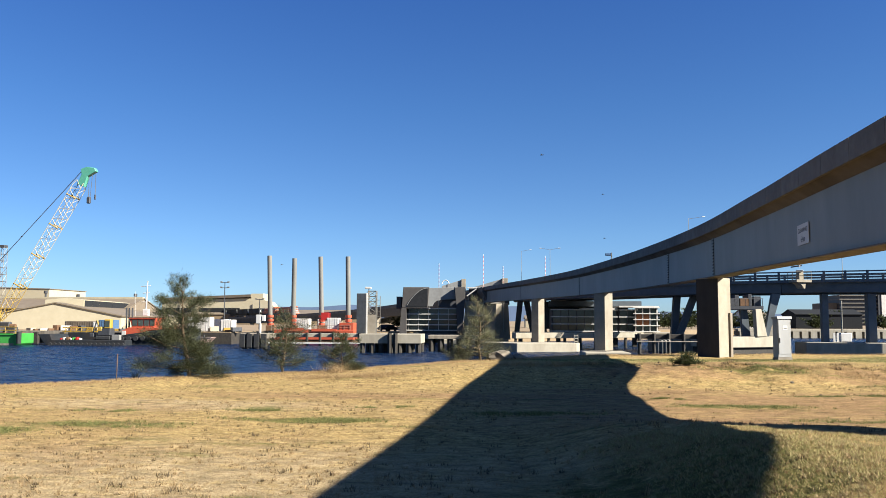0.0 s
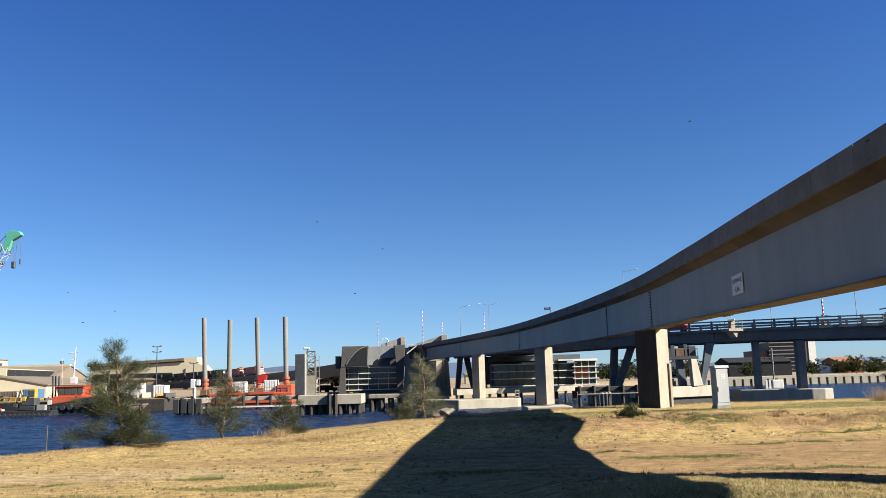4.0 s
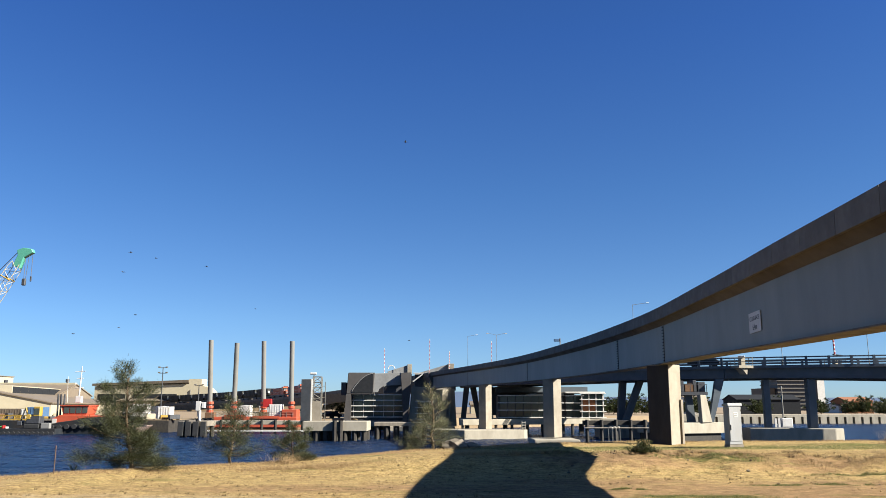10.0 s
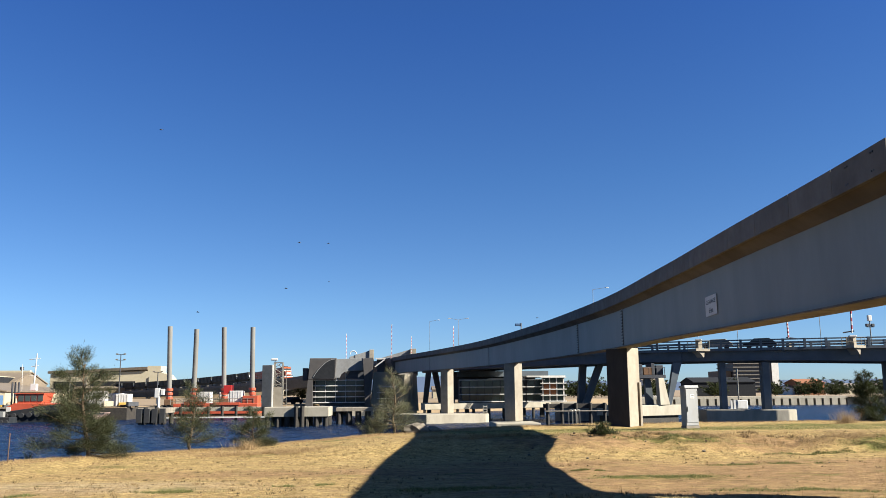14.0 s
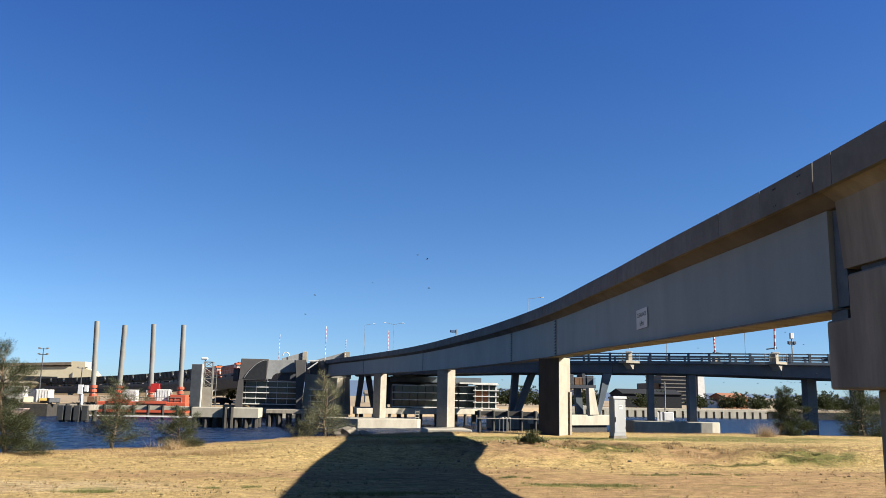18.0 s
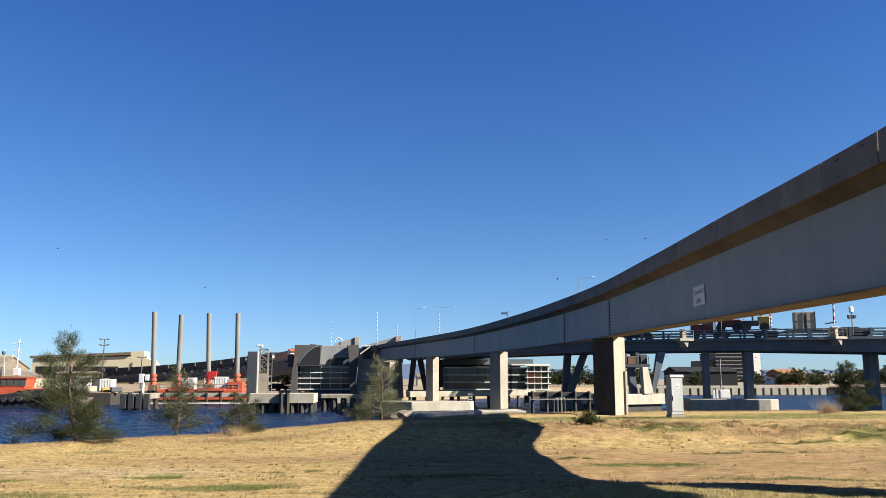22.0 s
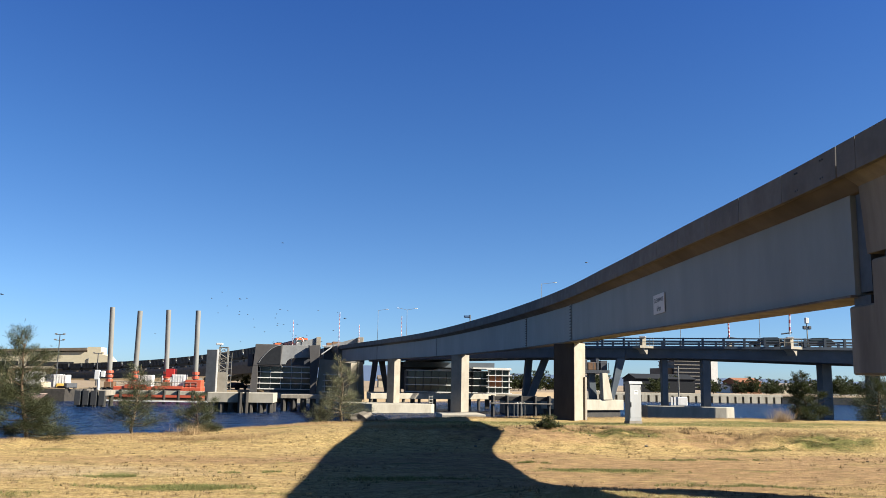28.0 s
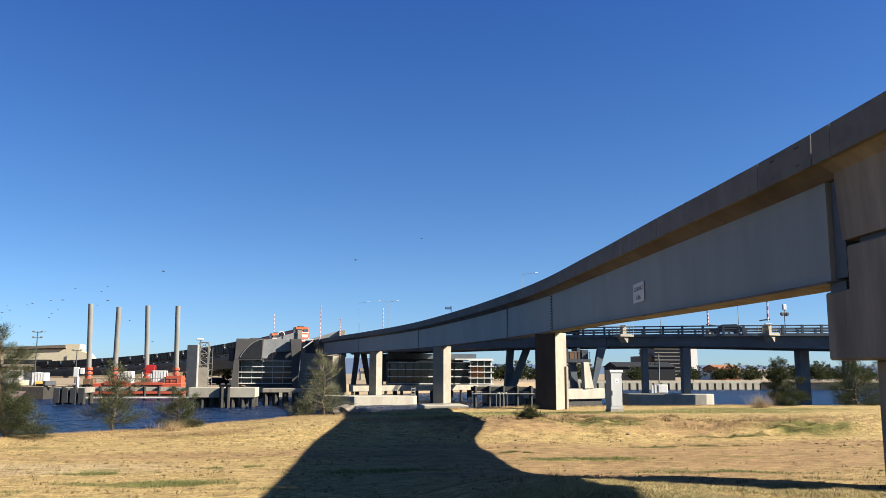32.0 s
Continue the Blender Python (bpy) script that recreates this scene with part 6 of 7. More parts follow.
GREENBLADE = leaf_material("green_grass_blades", (0.085, 0.10, 0.026), (0.27, 0.25, 0.085))


def make_tree(name, label, x, y, height, spread, seed, leaves=5200, bushy=0.03, needle=0.26, width=0.011, mat=None, z=None, top=0.16, group="trees on the bank"):
    """A tapered trunk, limbs that rake upward, and needle sprays along them."""
    rng = random.Random(seed)
    t = thing(name, label, "tree", group, at=pose(x, y, (ground_z(x, y) if z is None else z) - 0.05))
    bm = bmesh.new()
    spine, p, lean = [], Vector((0, 0, 0)), Vector((rng.uniform(-0.05, 0.05), rng.uniform(-0.05, 0.05), 0))
    for k in range(9):
        spine.append(p.copy())
        p = p + Vector((rng.uniform(-0.03, 0.03), rng.uniform(-0.03, 0.03), 0.118)) * height + lean * 0.1 * height
    thick = 0.022 * height ** 0.9 + 0.015
    for k in range(8):
        bar(bm, spine[k], spine[k + 1], thick * (1 - k / 9), 7, thick * (1 - (k + 1) / 9))
    part("trunk", bm, BARK, t)
    limbs = []
    bm = bmesh.new()
    n = 36
    for k in range(n):
        s = bushy + (0.98 - bushy) * ((k + 0.5) / n) ** 1.25
        i = min(7, int(s * 8))
        base = spine[i].lerp(spine[i + 1], s * 8 - i)
        a = k * 2.4 + rng.uniform(-0.5, 0.5)
        # widest a third of the way up, narrowing to the tip, uneven from limb to limb
        prof = (1 - s) ** 0.8 * (0.8 + 0.2 * min(1, s / 0.25)) + top * 0.5
        reach = spread * 0.55 * prof * (rng.uniform(0.3, 1.2) if k % 3 else rng.uniform(1.0, 1.5))
        rise = rng.uniform(-0.05, 0.2) + 0.75 * s
        end = base + Vector((math.cos(a) * reach, math.sin(a) * reach, reach * rise + 0.06 * height * s))
        mid = base.lerp(end, 0.5) - Vector((0, 0, reach * 0.08))
        bar(bm, base, mid, thick * 0.32 * (1 - s * 0.6), 4, thick * 0.2)
        bar(bm, mid, end, thick * 0.2, 4, thick * 0.07)
        limbs.append((base, mid, end, reach))
    part("branch_frame", bm, BARK, t)
    # needles stand in plumes, several to a limb, thick at their hearts and ragged at the rim
    plumes = []
    for base, mid, end, reach in limbs:
        out = end - base
        out = out.normalized() if out.length > 1e-4 else Vector((0, 0, 1))
        for _ in range(1 if reach < 0.12 * spread else 3):
            s = rng.uniform(0.3, 1.05)
            q = base.lerp(mid, s * 2) if s < 0.5 else mid.lerp(end, s * 2 - 1)
            q = q + Vector((rng.gauss(0, 1), rng.gauss(0, 1), rng.gauss(0, 0.7))) * spread * 0.03
            plumes.append((q, out, (spread * rng.uniform(0.045, 0.095) + 0.02) * (1.2 - 0.6 * min(1.0, q.z / height)), rng.uniform(0.5, 1.0)))
    weight = [r * r * k for _, _, r, k in plumes]
    verts, faces = [], []
    for _ in range(leaves):
        c, out, r, _ = rng.choices(plumes, weight)[0]
        off = Vector((rng.gauss(0, 1), rng.gauss(0, 1), rng.gauss(0, 0.75)))
        q = c + off * r * 0.62 + out * r * rng.uniform(-0.9, 0.9)
        d = (out * 0.7 + off * 0.45 + Vector((0, 0, 0.35)) + Vector((rng.gauss(0, 0.3), rng.gauss(0, 0.3), rng.gauss(0, 0.3)))).normalized()
        side = d.cross(Vector((rng.gauss(0, 1), rng.gauss(0, 1), rng.gauss(0, 1))))
        side = side.normalized() * width * rng.uniform(0.7, 1.4)
        ln = needle * rng.uniform(0.5, 1.1)
        if q.z < 0.05:
            q.z = 0.05 + rng.random() * 0.1
        i = len(verts)
        verts += [q - side, q + side, q + d * ln + side * 0.3, q + d * ln - side * 0.3]
        faces.append((i, i + 1, i + 2, i + 3))
    me = bpy.data.meshes.new("crown")
    me.from_pydata(verts, [], faces)
    me.materials.append(mat or NEEDLES)
    crown = new("crown", me)
    crown.parent = t
    crown["kind"] = "stuff"
    return t


make_tree("casuarina_tree", "young feathery grey-green casuarina at the water's edge", -12.35, 34.4, 4.2, 3.2, 31, 60000, 0.05, 0.11, 0.0055, top=0.03)
make_tree("casuarina_tree", "young sparse casuarina at the water's edge", -9.2, 37.6, 2.9, 2.4, 2, 16000, 0.14, 0.12, 0.005)
make_tree("casuarina_bush", "low bushy casuarina with dry stems at the water's edge", -6.6, 38.4, 1.75, 1.75, 3, 14000, 0.05, 0.13, 0.005)
make_tree("casuarina_tree", "sunlit young casuarina beside the boulders", -0.4, 45.4, 3.5, 2.7, 4, 12500, 0.1, 0.13, 0.0055, NEEDLES_SUNLIT)
make_tree("casuarina_bush", "low green casuarina suckers beside the tree", -1.6, 45.0, 1.1, 1.5, 5, 6500, 0.03, 0.14, 0.0055, NEEDLES_SUNLIT)
make_tree("casuarina_bush", "thin green sucker by the bank", -14.6, 34.2, 0.9, 0.8, 6, 700, 0.05)
make_tree("casuarina_tree", "dense dark green casuarina on the bank", 31.5, 55.8, 3.3, 2.7, 7, 26000, 0.04, 0.15, 0.008, mat=NEEDLES_DARK)
make_tree("casuarina_tree", "wide dark green casuarina on the bank", 37.6, 56.6, 3.9, 4.6, 8, 24000, 0.04, 0.16, 0.009, mat=NEEDLES_DARK)
make_tree("casuarina_tree", "dense dark green casuarina on the bank", 41.6, 57.5, 3.4, 4.2, 9, 15000, 0.04, 0.16, 0.009, mat=NEEDLES_DARK)
make_tree("green_weed", "dark leafy weed growing on the earth bank", 8.5, 36.0, 0.5, 0.95, 10, 2200, 0.05, needle=0.1, width=0.012, mat=NEEDLES_DARK, group="weeds")
_t = make_tree("far_tree", "dark rounded tree on the far shore", 134, 268, 4.6, 6.4, 11, 3400, 0.2, 0.45, 0.12, NEEDLES_DARK, 0.2, 0.9, "far shore trees")
_u = make_tree("far_tree", "dark spreading tree on the far shore", 150, 272, 3.6, 6.0, 12, 2800, 0.2, 0.45, 0.12, NEEDLES_DARK, 0.2, 0.9, "far shore trees")
_rng = random.Random(8)
for k_ in range(34):
    x_ = (100, 108, 118, 124, 129, 140, 145, 155, 160, 166, 171, 176, 182, 187, 193, 200, 207, 214, 222, 230, 16, 19, 23, -16, 84, 90, 62, 67, 238, 246, 255, 264, 33, -140)[k_]
    copy_thing((_t, _u)[k_ % 2], pose(x_, 268 + _rng.uniform(-8, 30), 0.15, 0, 0, _rng.uniform(0, 360)) @ Matrix.Scale(_rng.uniform(0.75, 1.2), 4))
for x_ in (44, 50, 54, 58, 73, 78):
    copy_thing((_t, _u)[x_ % 2], pose(x_, 262 + x_ % 7, 0.15, 0, 0, 50 * x_) @ Matrix.Scale(0.9, 4))
for k_ in range(5):
    copy_thing(_u, pose(-34 + 5.0 * k_, 285 + 6 * k_, 0.15, 0, 0, 40 * k_) @ Matrix.Scale(0.7, 4))


def grass(name, label, count, seed, mat, place, low, high, lean=0.5):
    """Thin blades standing on the ground, in one mesh."""
    rng = random.Random(seed)
    verts, faces = [], []
    for _ in range(count):
        x, y = place(rng)
        if x is None:
            continue
        z = ground_z(x, y)
        if z < -0.6:
            continue
        h, a, w = rng.uniform(low, high), rng.uniform(0, 6.283), rng.uniform(0.003, 0.0075)
        dx, dy = rng.gauss(0, lean) * h, rng.gauss(0, lean) * h
        i = len(verts)
        verts += [(x - w * math.cos(a), y - w * math.sin(a), z - 0.01), (x + w * math.cos(a), y + w * math.sin(a), z - 0.01), (x + dx, y + dy, z + h)]
        faces.append((i, i + 1, i + 2))
    me = bpy.data.meshes.new(name)
    me.from_pydata(verts, [], faces)
    me.materials.append(mat)
    return tagged(new(name, me), label, "grass", kind="stuff")


def tufts(name, label, count, seed, mat, place, low, high, blades=11):
    """Knots of broad blades that fan out from one root, in one mesh."""
    rng = random.Random(seed)
    verts, faces = [], []
    for _ in range(count):
        x, y = place(rng)
        if x is None or ground_z(x, y) < -0.6:
            continue
        big, z = rng.uniform(low, high), ground_z(x, y)
        for _ in range(blades):
            a, lean = rng.uniform(0, 6.283), rng.uniform(0.2, 1.5)
            h, w = big * rng.uniform(0.5, 1.1), rng.uniform(0.005, 0.011)
            px, py = x + rng.gauss(0, 0.5) * big, y + rng.gauss(0, 0.5) * big
            i = len(verts)
            verts += [(px + w * math.sin(a), py - w * math.cos(a), z - 0.01), (px - w * math.sin(a), py + w * math.cos(a), z - 0.01),
                      (px + math.cos(a) * lean * h, py + math.sin(a) * lean * h, z + h)]
            faces.append((i, i + 1, i + 2))
    me = bpy.data.meshes.new(name)
    me.from_pydata(verts, [], faces)
    me.materials.append(mat)
    return tagged(new(name, me), label, "grass", kind="stuff")


def spread_field(rng):
    # even per square metre near the walker, thinning with distance
    y = 8 + 30 * rng.random() ** 1.3
    x = rng.uniform(-0.62 * y - 4, 0.75 * y + 4)
    if noise.noise((x * 0.7, y * 0.7, 2.0)) + 0.6 * rng.random() < 0.05:
        return None, None
    # bare soil on the face of the bank
    for sx, sy, rx, ry in ((7.6, 35.6, 3.4, 2.0), (14.5, 34.6, 3.4, 1.2), (10.4, 40.0, 4.0, 2.0), (5.0, 28.0, 9.0, 1.4), (11.0, 25.5, 11.0, 4.5), (6.5, 20.0, 6.5, 2.8)):
        if ((x - sx) / rx) ** 2 + ((y - sy) / ry) ** 2 + 0.8 * noise.noise((x * 0.8, y * 0.8, 6.0)) < 0.8 and rng.random() < 0.85:
            return None, None
    return x, y


def spread_bank(rng):
    i = rng.randrange(3, 11)
    (ax, ay), (bx, by) = SHORE[i], SHORE[i + 1]
    s = rng.random()
    return ax + (bx - ax) * s + rng.gauss(0.3, 0.9), ay + (by - ay) * s - abs(rng.gauss(0, 1.0)) + 0.4


def patches(spots):
    def pick(rng):
        x, y, rx, ry = spots[rng.randrange(len(spots))]
        px, py = x + rx * rng.gauss(0, 0.5), y + ry * rng.gauss(0, 0.5)
        if noise.noise((px * 0.9, py * 1.4, 4.0)) < -0.12:
            return None, None
        return px, py
    return pick


grass("dry_grass", "short dry straw grass covering the ground", 140000, 3, STRAW, spread_field, 0.015, 0.05, 0.9)
grass("bank_grass", "longer dry grass along the top of the bank", 30000, 5, STRAW, spread_bank, 0.03, 0.1)
GREEN_SPOTS = [(-8.8, 19.4, 1.9, 0.55), (-10.8, 18.2, 0.9, 0.7), (-10.2, 22.4, 0.8, 0.25), (-4.2, 20.8, 1.7, 0.45), (-3.4, 20.5, 0.9, 0.3), (-5.8, 22.8, 0.9, 0.22),
               (-2.7, 24.2, 0.6, 0.2), (1.4, 22.4, 2.0, 0.8), (7.6, 25.2, 1.9, 0.5), (5.9, 27.1, 0.5, 0.15), (9.6, 35.2, 1.2, 0.7), (12.0, 36.0, 2.2, 0.9), (19.4, 33.8, 2.0, 1.0),
               (10.3, 43.5, 3.5, 1.8), (13.5, 45.0, 3.0, 1.6), (18.0, 45.0, 4.0, 2.0), (7.0, 45.0, 3.0, 1.6), (11.6, 35.0, 1.5, 0.7), (20.0, 34.0, 1.6, 0.8), (5.0, 38.0, 2.0, 1.2), (9.8, 20.5, 2.4, 0.8), (12.5, 29.0, 2.0, 0.3), (16.5, 33.0, 2.6, 0.3)]
grass("green_grass", "patches of short green grass among the straw", 75000, 6, GREENBLADE, patches(GREEN_SPOTS), 0.015, 0.06, 0.8)


def spread_mound(rng):
    x, y = rng.uniform(1.0, 10.5), rng.uniform(7.5, 15.5)
    if ground_z(x, y) < 0.12 + 0.2 * rng.random():
        return None, None
    return x, y


MOUNDBLADE = leaf_material("mound_grass_blades", (0.20, 0.19, 0.06), (0.58, 0.47, 0.21))
grass("mound_grass", "rough green and straw grass on the near mound", 90000, 7, MOUNDBLADE, spread_mound, 0.015, 0.05, 1.0)
grass("mound_straw", "dry stalks among the green on the near mound", 45000, 8, STRAW, spread_mound, 0.015, 0.06, 1.0)
grass("bank_tufts", "rough tufts of dry grass on the face of the bank", 26000, 12, STRAW, patches([(16.5, 35.0, 5.0, 1.4), (20.0, 36.0, 4.0, 1.4), (12.0, 36.4, 3.0, 1.0), (-5.5, 34.4, 3.0, 0.8), (3.0, 37.0, 2.6, 1.0)]), 0.06, 0.2, 0.7)
tufts("straw_tufts", "ragged tufts of dry grass over the field", 9000, 21, STRAW, spread_field, 0.025, 0.065)
tufts("brown_tufts", "dark dead tufts scattered in the dry grass", 2600, 22, DEAD, spread_field, 0.03, 0.1)
tufts("bank_lip_tufts", "shaggy dry grass hanging over the lip of the bank", 3200, 23, STRAW, spread_bank, 0.03, 0.09)
tufts("bank_brush", "brown brushy tufts on the earth face of the bank", 520, 26, DEAD, patches([(12.5, 36.2, 3.0, 0.9), (8.6, 36.6, 2.6, 0.8), (5.0, 37.4, 2.0, 1.0), (17.0, 35.4, 3.0, 0.9)]), 0.06, 0.17, 14)
tufts("plateau_green", "short green grass along the top of the bank", 2600, 27, MOUNDBLADE, patches([(8.0, 43.0, 5.0, 2.6), (15.0, 43.5, 5.0, 2.6), (22.0, 45.0, 5.0, 3.0), (5.0, 40.5, 3.0, 1.6)]), 0.03, 0.08)
tufts("mound_tufts", "thick green and straw tufts on the near mound", 2600, 24, MOUNDBLADE, spread_mound, 0.025, 0.06, 14)
tufts("green_tufts", "low green tufts in the damp patches", 2600, 25, GREENBLADE, patches(GREEN_SPOTS), 0.03, 0.09)
grass("tall_grass_clump", "tall pale dry grass clump on the bank edge", 600, 9, STRAW, patches([(27.8, 52.0, 0.8, 0.4)]), 0.4, 1.1, 0.4)
grass("dry_shrub", "dry brown stalks on the bank beside the bush", 900, 10, STRAW, patches([(-6.8, 36.6, 0.8, 0.4)]), 0.2, 0.55, 0.6)

# ---------------------------------------------------------------- traffic and birds


def make_road_car(mat, label):
    c = thing("car", label, "car", "cars on the road bridge")
    car_body(c, mat)
    return c


def road_rows(t0, x0, speed, lane):
    """Along the road bridge past x0 at t0; speed in metres a second, positive towards -x."""
    rows = []
    for k in range(33):
        x = x0 - speed * 0.94 * (k - t0)
        x = max(-250.0, min(455.0, x))
        p, a, c = road_at(x)
        q = p + c * lane
        d = a if speed > 0 else -a
        rows.append((float(k), pose(q.x, q.y, q.z + 0.06, 0, 0, math.degrees(math.atan2(d.y, d.x)))))
    return rows


CARS = [(make_road_car(m, l), t0, x0, v, lane) for m, l, t0, x0, v, lane in (
    (RED, "dark red car crossing the road bridge", 0.0, 70.0, 9.0, 1.6), (HULL, "dark car crossing the road bridge", 6.0, 72.5, 9.0, 1.6),
    (HULL, "dark green car crossing the road bridge", 13.0, 58.5, 8.0, 1.6), (GALV, "grey car crossing the road bridge", 13.4, 50.0, 8.0, 1.6),
    (HULL, "dark car crossing the road bridge", 19.0, 63.0, 9.0, 1.6), (HULL, "dark car crossing the road bridge", 23.0, 56.5, 8.0, 1.6),
    (HULL, "black car crossing the road bridge", 23.0, 64.0, 8.0, 1.6), (HULL, "dark car crossing the road bridge", 28.0, 59.5, 8.0, 1.6),
    (HULL, "dark estate car crossing the road bridge", 28.0, 66.0, 8.0, 1.6), (HULL, "dark car crossing the road bridge", 32.0, 57.0, 8.0, 1.6))]


def make_truck():
    o = thing("low_loader", "dark red truck hauling machinery on a low trailer", "truck")
    dark_red = material("dark_red_paint", (0.117, 0.014, 0.011), (0.161, 0.020, 0.017), 1.0, 0.5, 0.03)
    slab("chassis", DARK_STEEL, o, -8, 3.4, -1.1, 1.1, 0.6, 0.95)
    slab("bonnet", dark_red, o, 2.0, 3.6, -0.9, 0.9, 0.9, 2.0, None, 0.12)
    slab("cab", dark_red, o, 0.4, 2.0, -1.1, 1.1, 0.9, 2.9, None, 0.12)
    slab("cab_window", GLASS, o, 0.7, 1.7, -1.13, 1.13, 1.9, 2.7)
    for x in (2.8, 0.0, -1.2, -5.5, -6.7, -7.6):
        for y in (-1.0, 1.0):
            rod("wheel", BLACK, o, (x, y - 0.15, 0.5), (x, y + 0.15, 0.5), 0.5, 12)
    slab("exhaust", GALV, o, 0.1, 0.25, -1.0, -0.85, 1.0, 3.5)
    return o


def make_loader():
    o = thing("wheel_loader", "dark red machine with black wheels carried on the trailer", "machine")
    dark = material("dark_maroon_paint", (0.095, 0.014, 0.011), (0.131, 0.020, 0.017), 1.0, 0.6, 0.03)
    slab("body", dark, o, -1.6, 1.5, -0.8, 0.8, 0.7, 1.7, None, 0.1)
    slab("cab", DARK_STEEL, o, -0.7, 0.6, -0.7, 0.7, 1.7, 2.5, None, 0.08)
    rod("arm", dark, o, (1.2, 0, 1.2), (2.0, 0, 2.4), 0.18, 6)
    for x in (-1.1, 1.1):
        for y in (-0.85, 0.85):
            rod("wheel", BLACK, o, (x, y - 0.18, 0.65), (x, y + 0.18, 0.65), 0.65, 12)
    return o


def make_roller():
    o = thing("road_roller", "yellow and black road roller carried on the trailer", "machine")
    rod("drum", DARK_STEEL, o, (1.2, -0.9, 0.75), (1.2, 0.9, 0.75), 0.75, 14)
    slab("engine_cover", YELLOW, o, -2.0, -0.5, -0.85, 0.85, 0.9, 2.1, None, 0.1)
    slab("frame", DARK_STEEL, o, -0.6, 2.0, -0.9, 0.9, 0.8, 1.5, None, 0.06)
    for x in (-0.9, 0.2):
        for y in (-0.7, 0.7):
            rod("roll_bar", DARK_STEEL, o, (x, y, 1.4), (x, y, 2.6), 0.07, 6)
    rod("wheel", BLACK, o, (-1.3, -0.9, 0.6), (-1.3, 0.9, 0.6), 0.6, 12)
    return o


CONVOY = [(make_truck(), 0.0, 0.0), (make_loader(), 1.7, 0.93), (make_roller(), 5.0, 0.93)]


def make_trailer():
    o = thing("flat_trailer", "long low dark trailer behind the truck", "trailer")
    slab("bed", DARK_STEEL, o, -7.6, 3.6, -1.25, 1.25, 0.7, 0.98)
    for x in (-6.6, -5.4, -4.2):
        for y in (-1.0, 1.0):
            rod("wheel", BLACK, o, (x, y - 0.15, 0.42), (x, y + 0.15, 0.42), 0.42, 12)
    return o


CONVOY.append((make_trailer(), 12.4, 0.0))


def make_crate_stack():
    o = thing("crate_stack", "pale timber crates standing upright on the trailer", "crate", "crates on the trailer")
    slab("crate_side", CREAM, o, -0.55, 0.55, -0.9, 0.9, 0.0, 2.5, None, 0.04)
    slab("edge_board", RUST, o, -0.6, -0.5, -0.95, 0.95, 0.0, 2.55)
    slab("strap", DARK_STEEL, o, -0.57, 0.57, -0.92, 0.92, 1.2, 1.28)
    return o


CONVOY.append((make_crate_stack(), 10.6, 0.98))
CONVOY.append((copy_thing(CONVOY[-1][0], Matrix()), 12.1, 0.98))


def make_bird(size):
    o = thing("gull", "small dark bird in flight over the harbour", "bird", "birds in flight")
    bm = bmesh.new()
    bmesh.ops.create_uvsphere(bm, u_segments=8, v_segments=6, radius=0.5 * size)
    for v in bm.verts:
        v.co.x, v.co.y, v.co.z = v.co.x * 0.9, v.co.y * 0.28, v.co.z * 0.26
    part("body", bm, DARK_STEEL, o)
    for s in (-1, 1):
        bm = bmesh.new()
        pts = [(-0.12, 0.08, 0), (0.16, 0.08, 0), (0.1, 0.55, 0.2), (-0.02, 1.0, 0.06), (-0.14, 0.5, 0.18)]
        top = [bm.verts.new((x * size, s * y * size, z * size + 0.012 * size)) for x, y, z in pts]
        low = [bm.verts.new((x * size, s * y * size, z * size - 0.012 * size)) for x, y, z in pts]
        n = len(pts)
        bm.faces.new(top)
        bm.faces.new(low[::-1])
        for i in range(n):
            bm.faces.new((top[i], top[(i + 1) % n], low[(i + 1) % n], low[i]))
        part("wing", bm, DARK_STEEL, o)
    bm = bmesh.new()
    prism(bm, [(-0.4 * size, -0.05 * size), (-0.72 * size, -0.14 * size), (-0.72 * size, 0.14 * size), (-0.4 * size, 0.05 * size)], "z", -0.01 * size, 0.01 * size)
    part("tail", bm, DARK_STEEL, o)
    return o


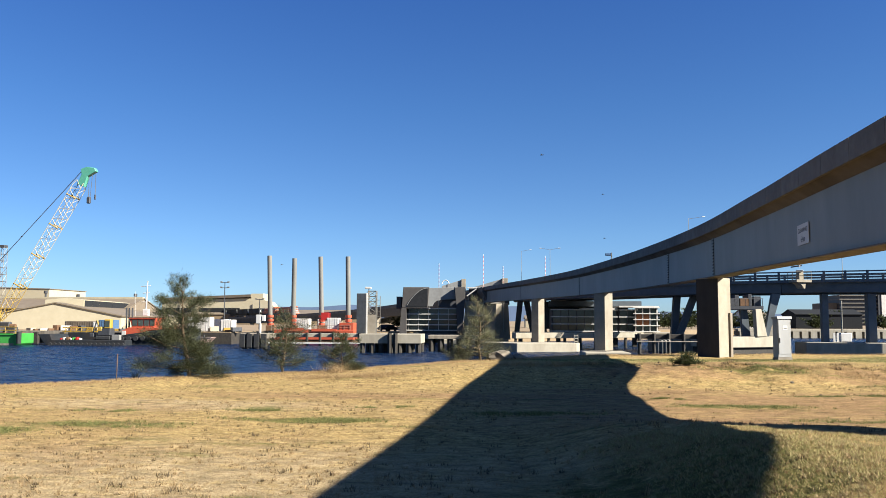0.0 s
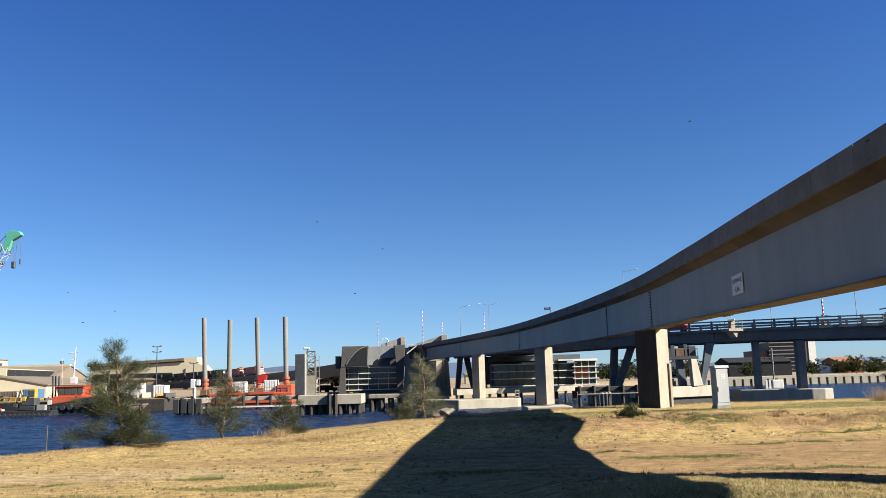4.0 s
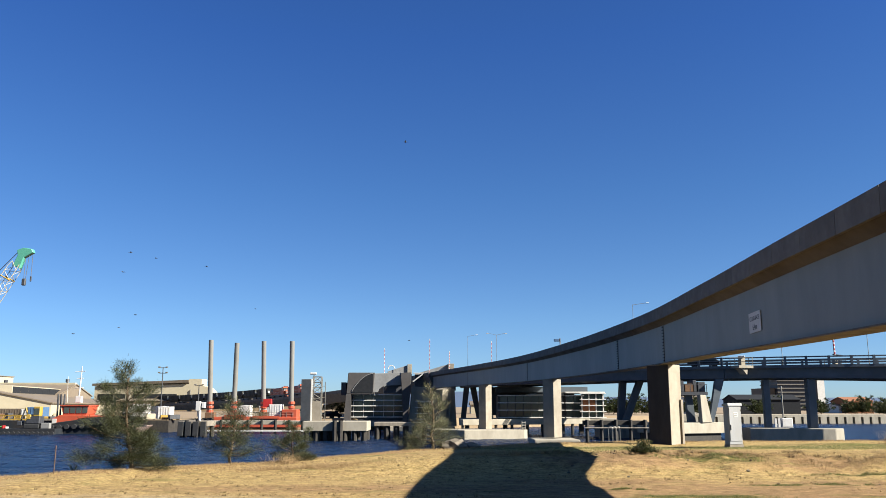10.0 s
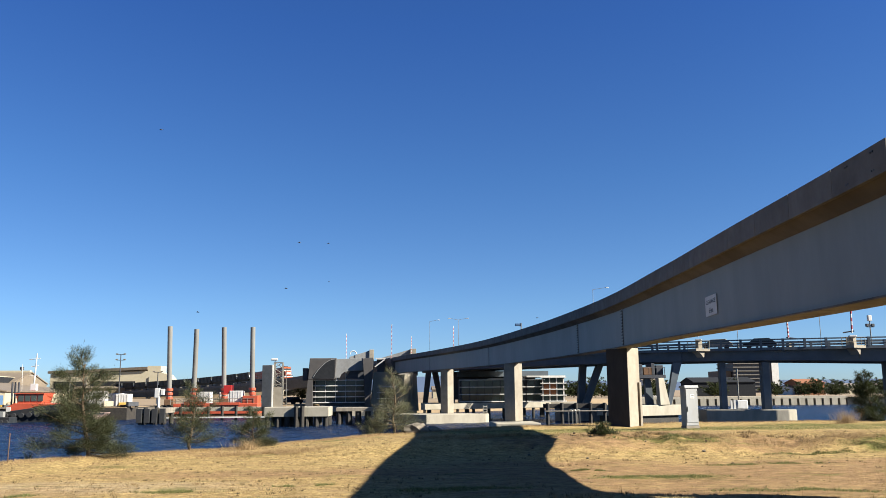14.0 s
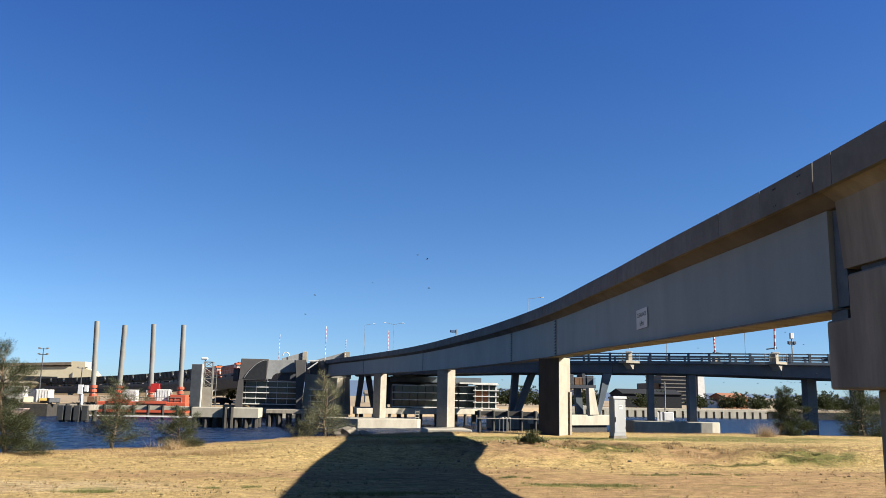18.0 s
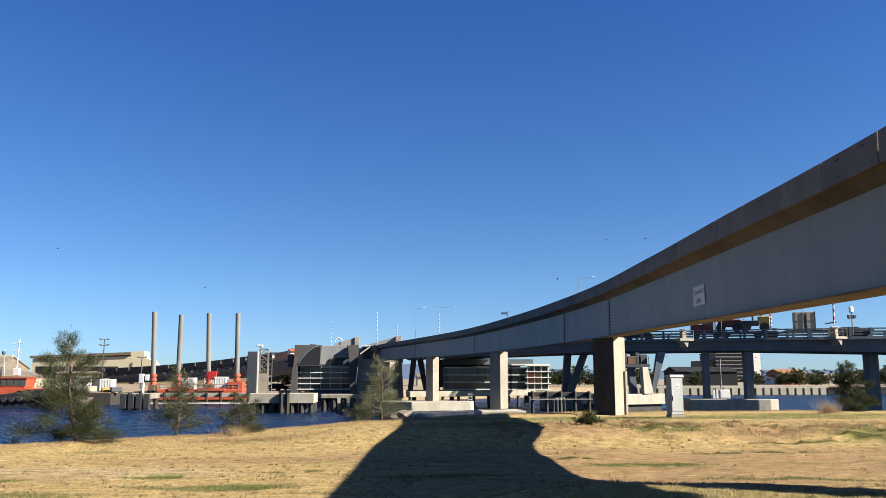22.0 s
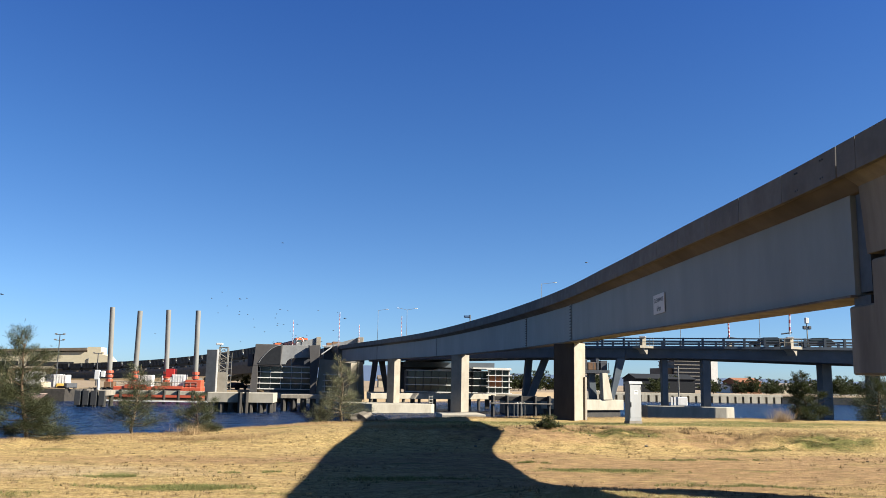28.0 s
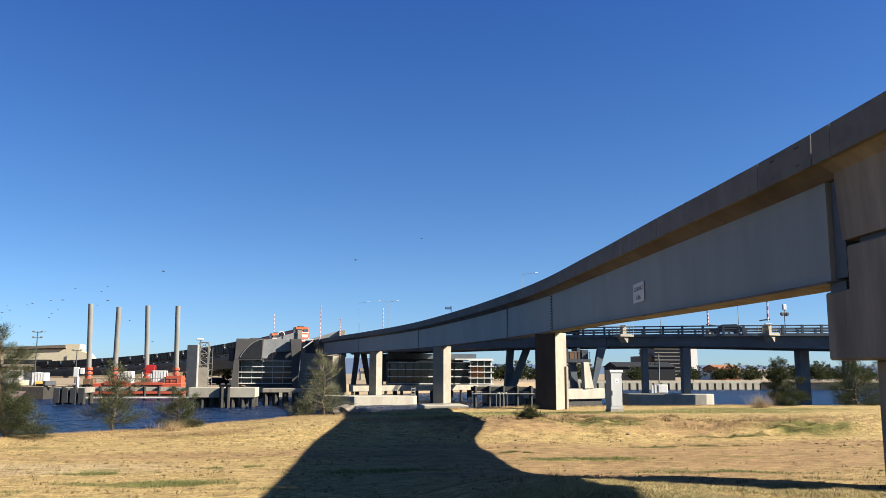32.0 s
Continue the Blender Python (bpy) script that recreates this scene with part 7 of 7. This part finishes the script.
# one spot of each bird's flight: seconds, place, level velocity
_bird = make_bird(0.32)
BIRDS = [(_bird, 9.0, (-35.7, 80.0, 17.0), (5.0, 1.0, 0.1))]
for k_, (t_, x_, y_, z_) in enumerate(((9, -31.4, 90.0, 17.8), (9, -30.6, 91.0, 18.0), (9, -30.0, 100.0, 19.9), (9, -38.0, 90.0, 12.8), (9, -37.6, 110.0, 13.3), (9, -31.1, 120.0, 16.7),
                                       (13, -16.4, 70.0, 24.9), (13, -26.5, 90.0, 11.2), (19, -9.5, 110.0, 13.3), (6, -26.4, 100.0, 10.9), (6, -50.0, 100.0, 10.0),
                                       (32, -15.8, 80.0, 11.8), (32, 2.0, 80.0, 13.8), (32, 11.6, 110.0, 20.1), (32, -23.2, 90.0, 10.4), (32, -22.6, 110.0, 6.6), (28, -11.9, 90.0, 10.3))):
    s_ = 1 if k_ % 2 else -1
    BIRDS.append((copy_thing(_bird, Matrix()), float(t_), (x_, y_, z_), (s_ * (4.0 + 0.4 * (k_ % 5)), 1.5 - 0.8 * (k_ % 4), 0.15 * (k_ % 3))))
_small_bird = make_bird(0.3)
for k_ in range(34):
    BIRDS.append((copy_thing(_small_bird, Matrix()) if k_ else _small_bird, 28.0, (_rng.gauss(-12, 7), _rng.uniform(125, 150), max(7.0, _rng.gauss(10.8, 2.6))), (-9.5 + _rng.gauss(0, 1.6), _rng.gauss(0, 1.5), 0.5 + _rng.gauss(0, 0.3))))


def bird_rows(t0, at, vel):
    rows = []
    for k in range(17):
        t = 2.0 * k
        d = t - t0
        x, y, z = at[0] + vel[0] * d, at[1] + vel[1] * d, at[2] + vel[2] * d + 0.6 * math.sin(0.5 * t + at[0])
        rows.append((t, pose(x, y, max(z, 6.0), 8 * math.sin(0.7 * t + at[1]), 0, math.degrees(math.atan2(vel[1], vel[0])))))
    return rows


def motions():
    for ob, back in TRAIN:
        walk(ob, train_rows(back))
    for ob, t0, x0, v, lane in CARS:
        walk(ob, road_rows(t0, x0, v, lane))
    for ob, back, lift in CONVOY:
        rows = road_rows(21.0, 57.6 + back * 0.95, 10.6, 3.0)
        walk(ob, [(t, pose(0, 0, lift) @ m) for t, m in rows])
    for ob, t0, at, vel in BIRDS:
        walk(ob, bird_rows(t0, at, vel))


motions()
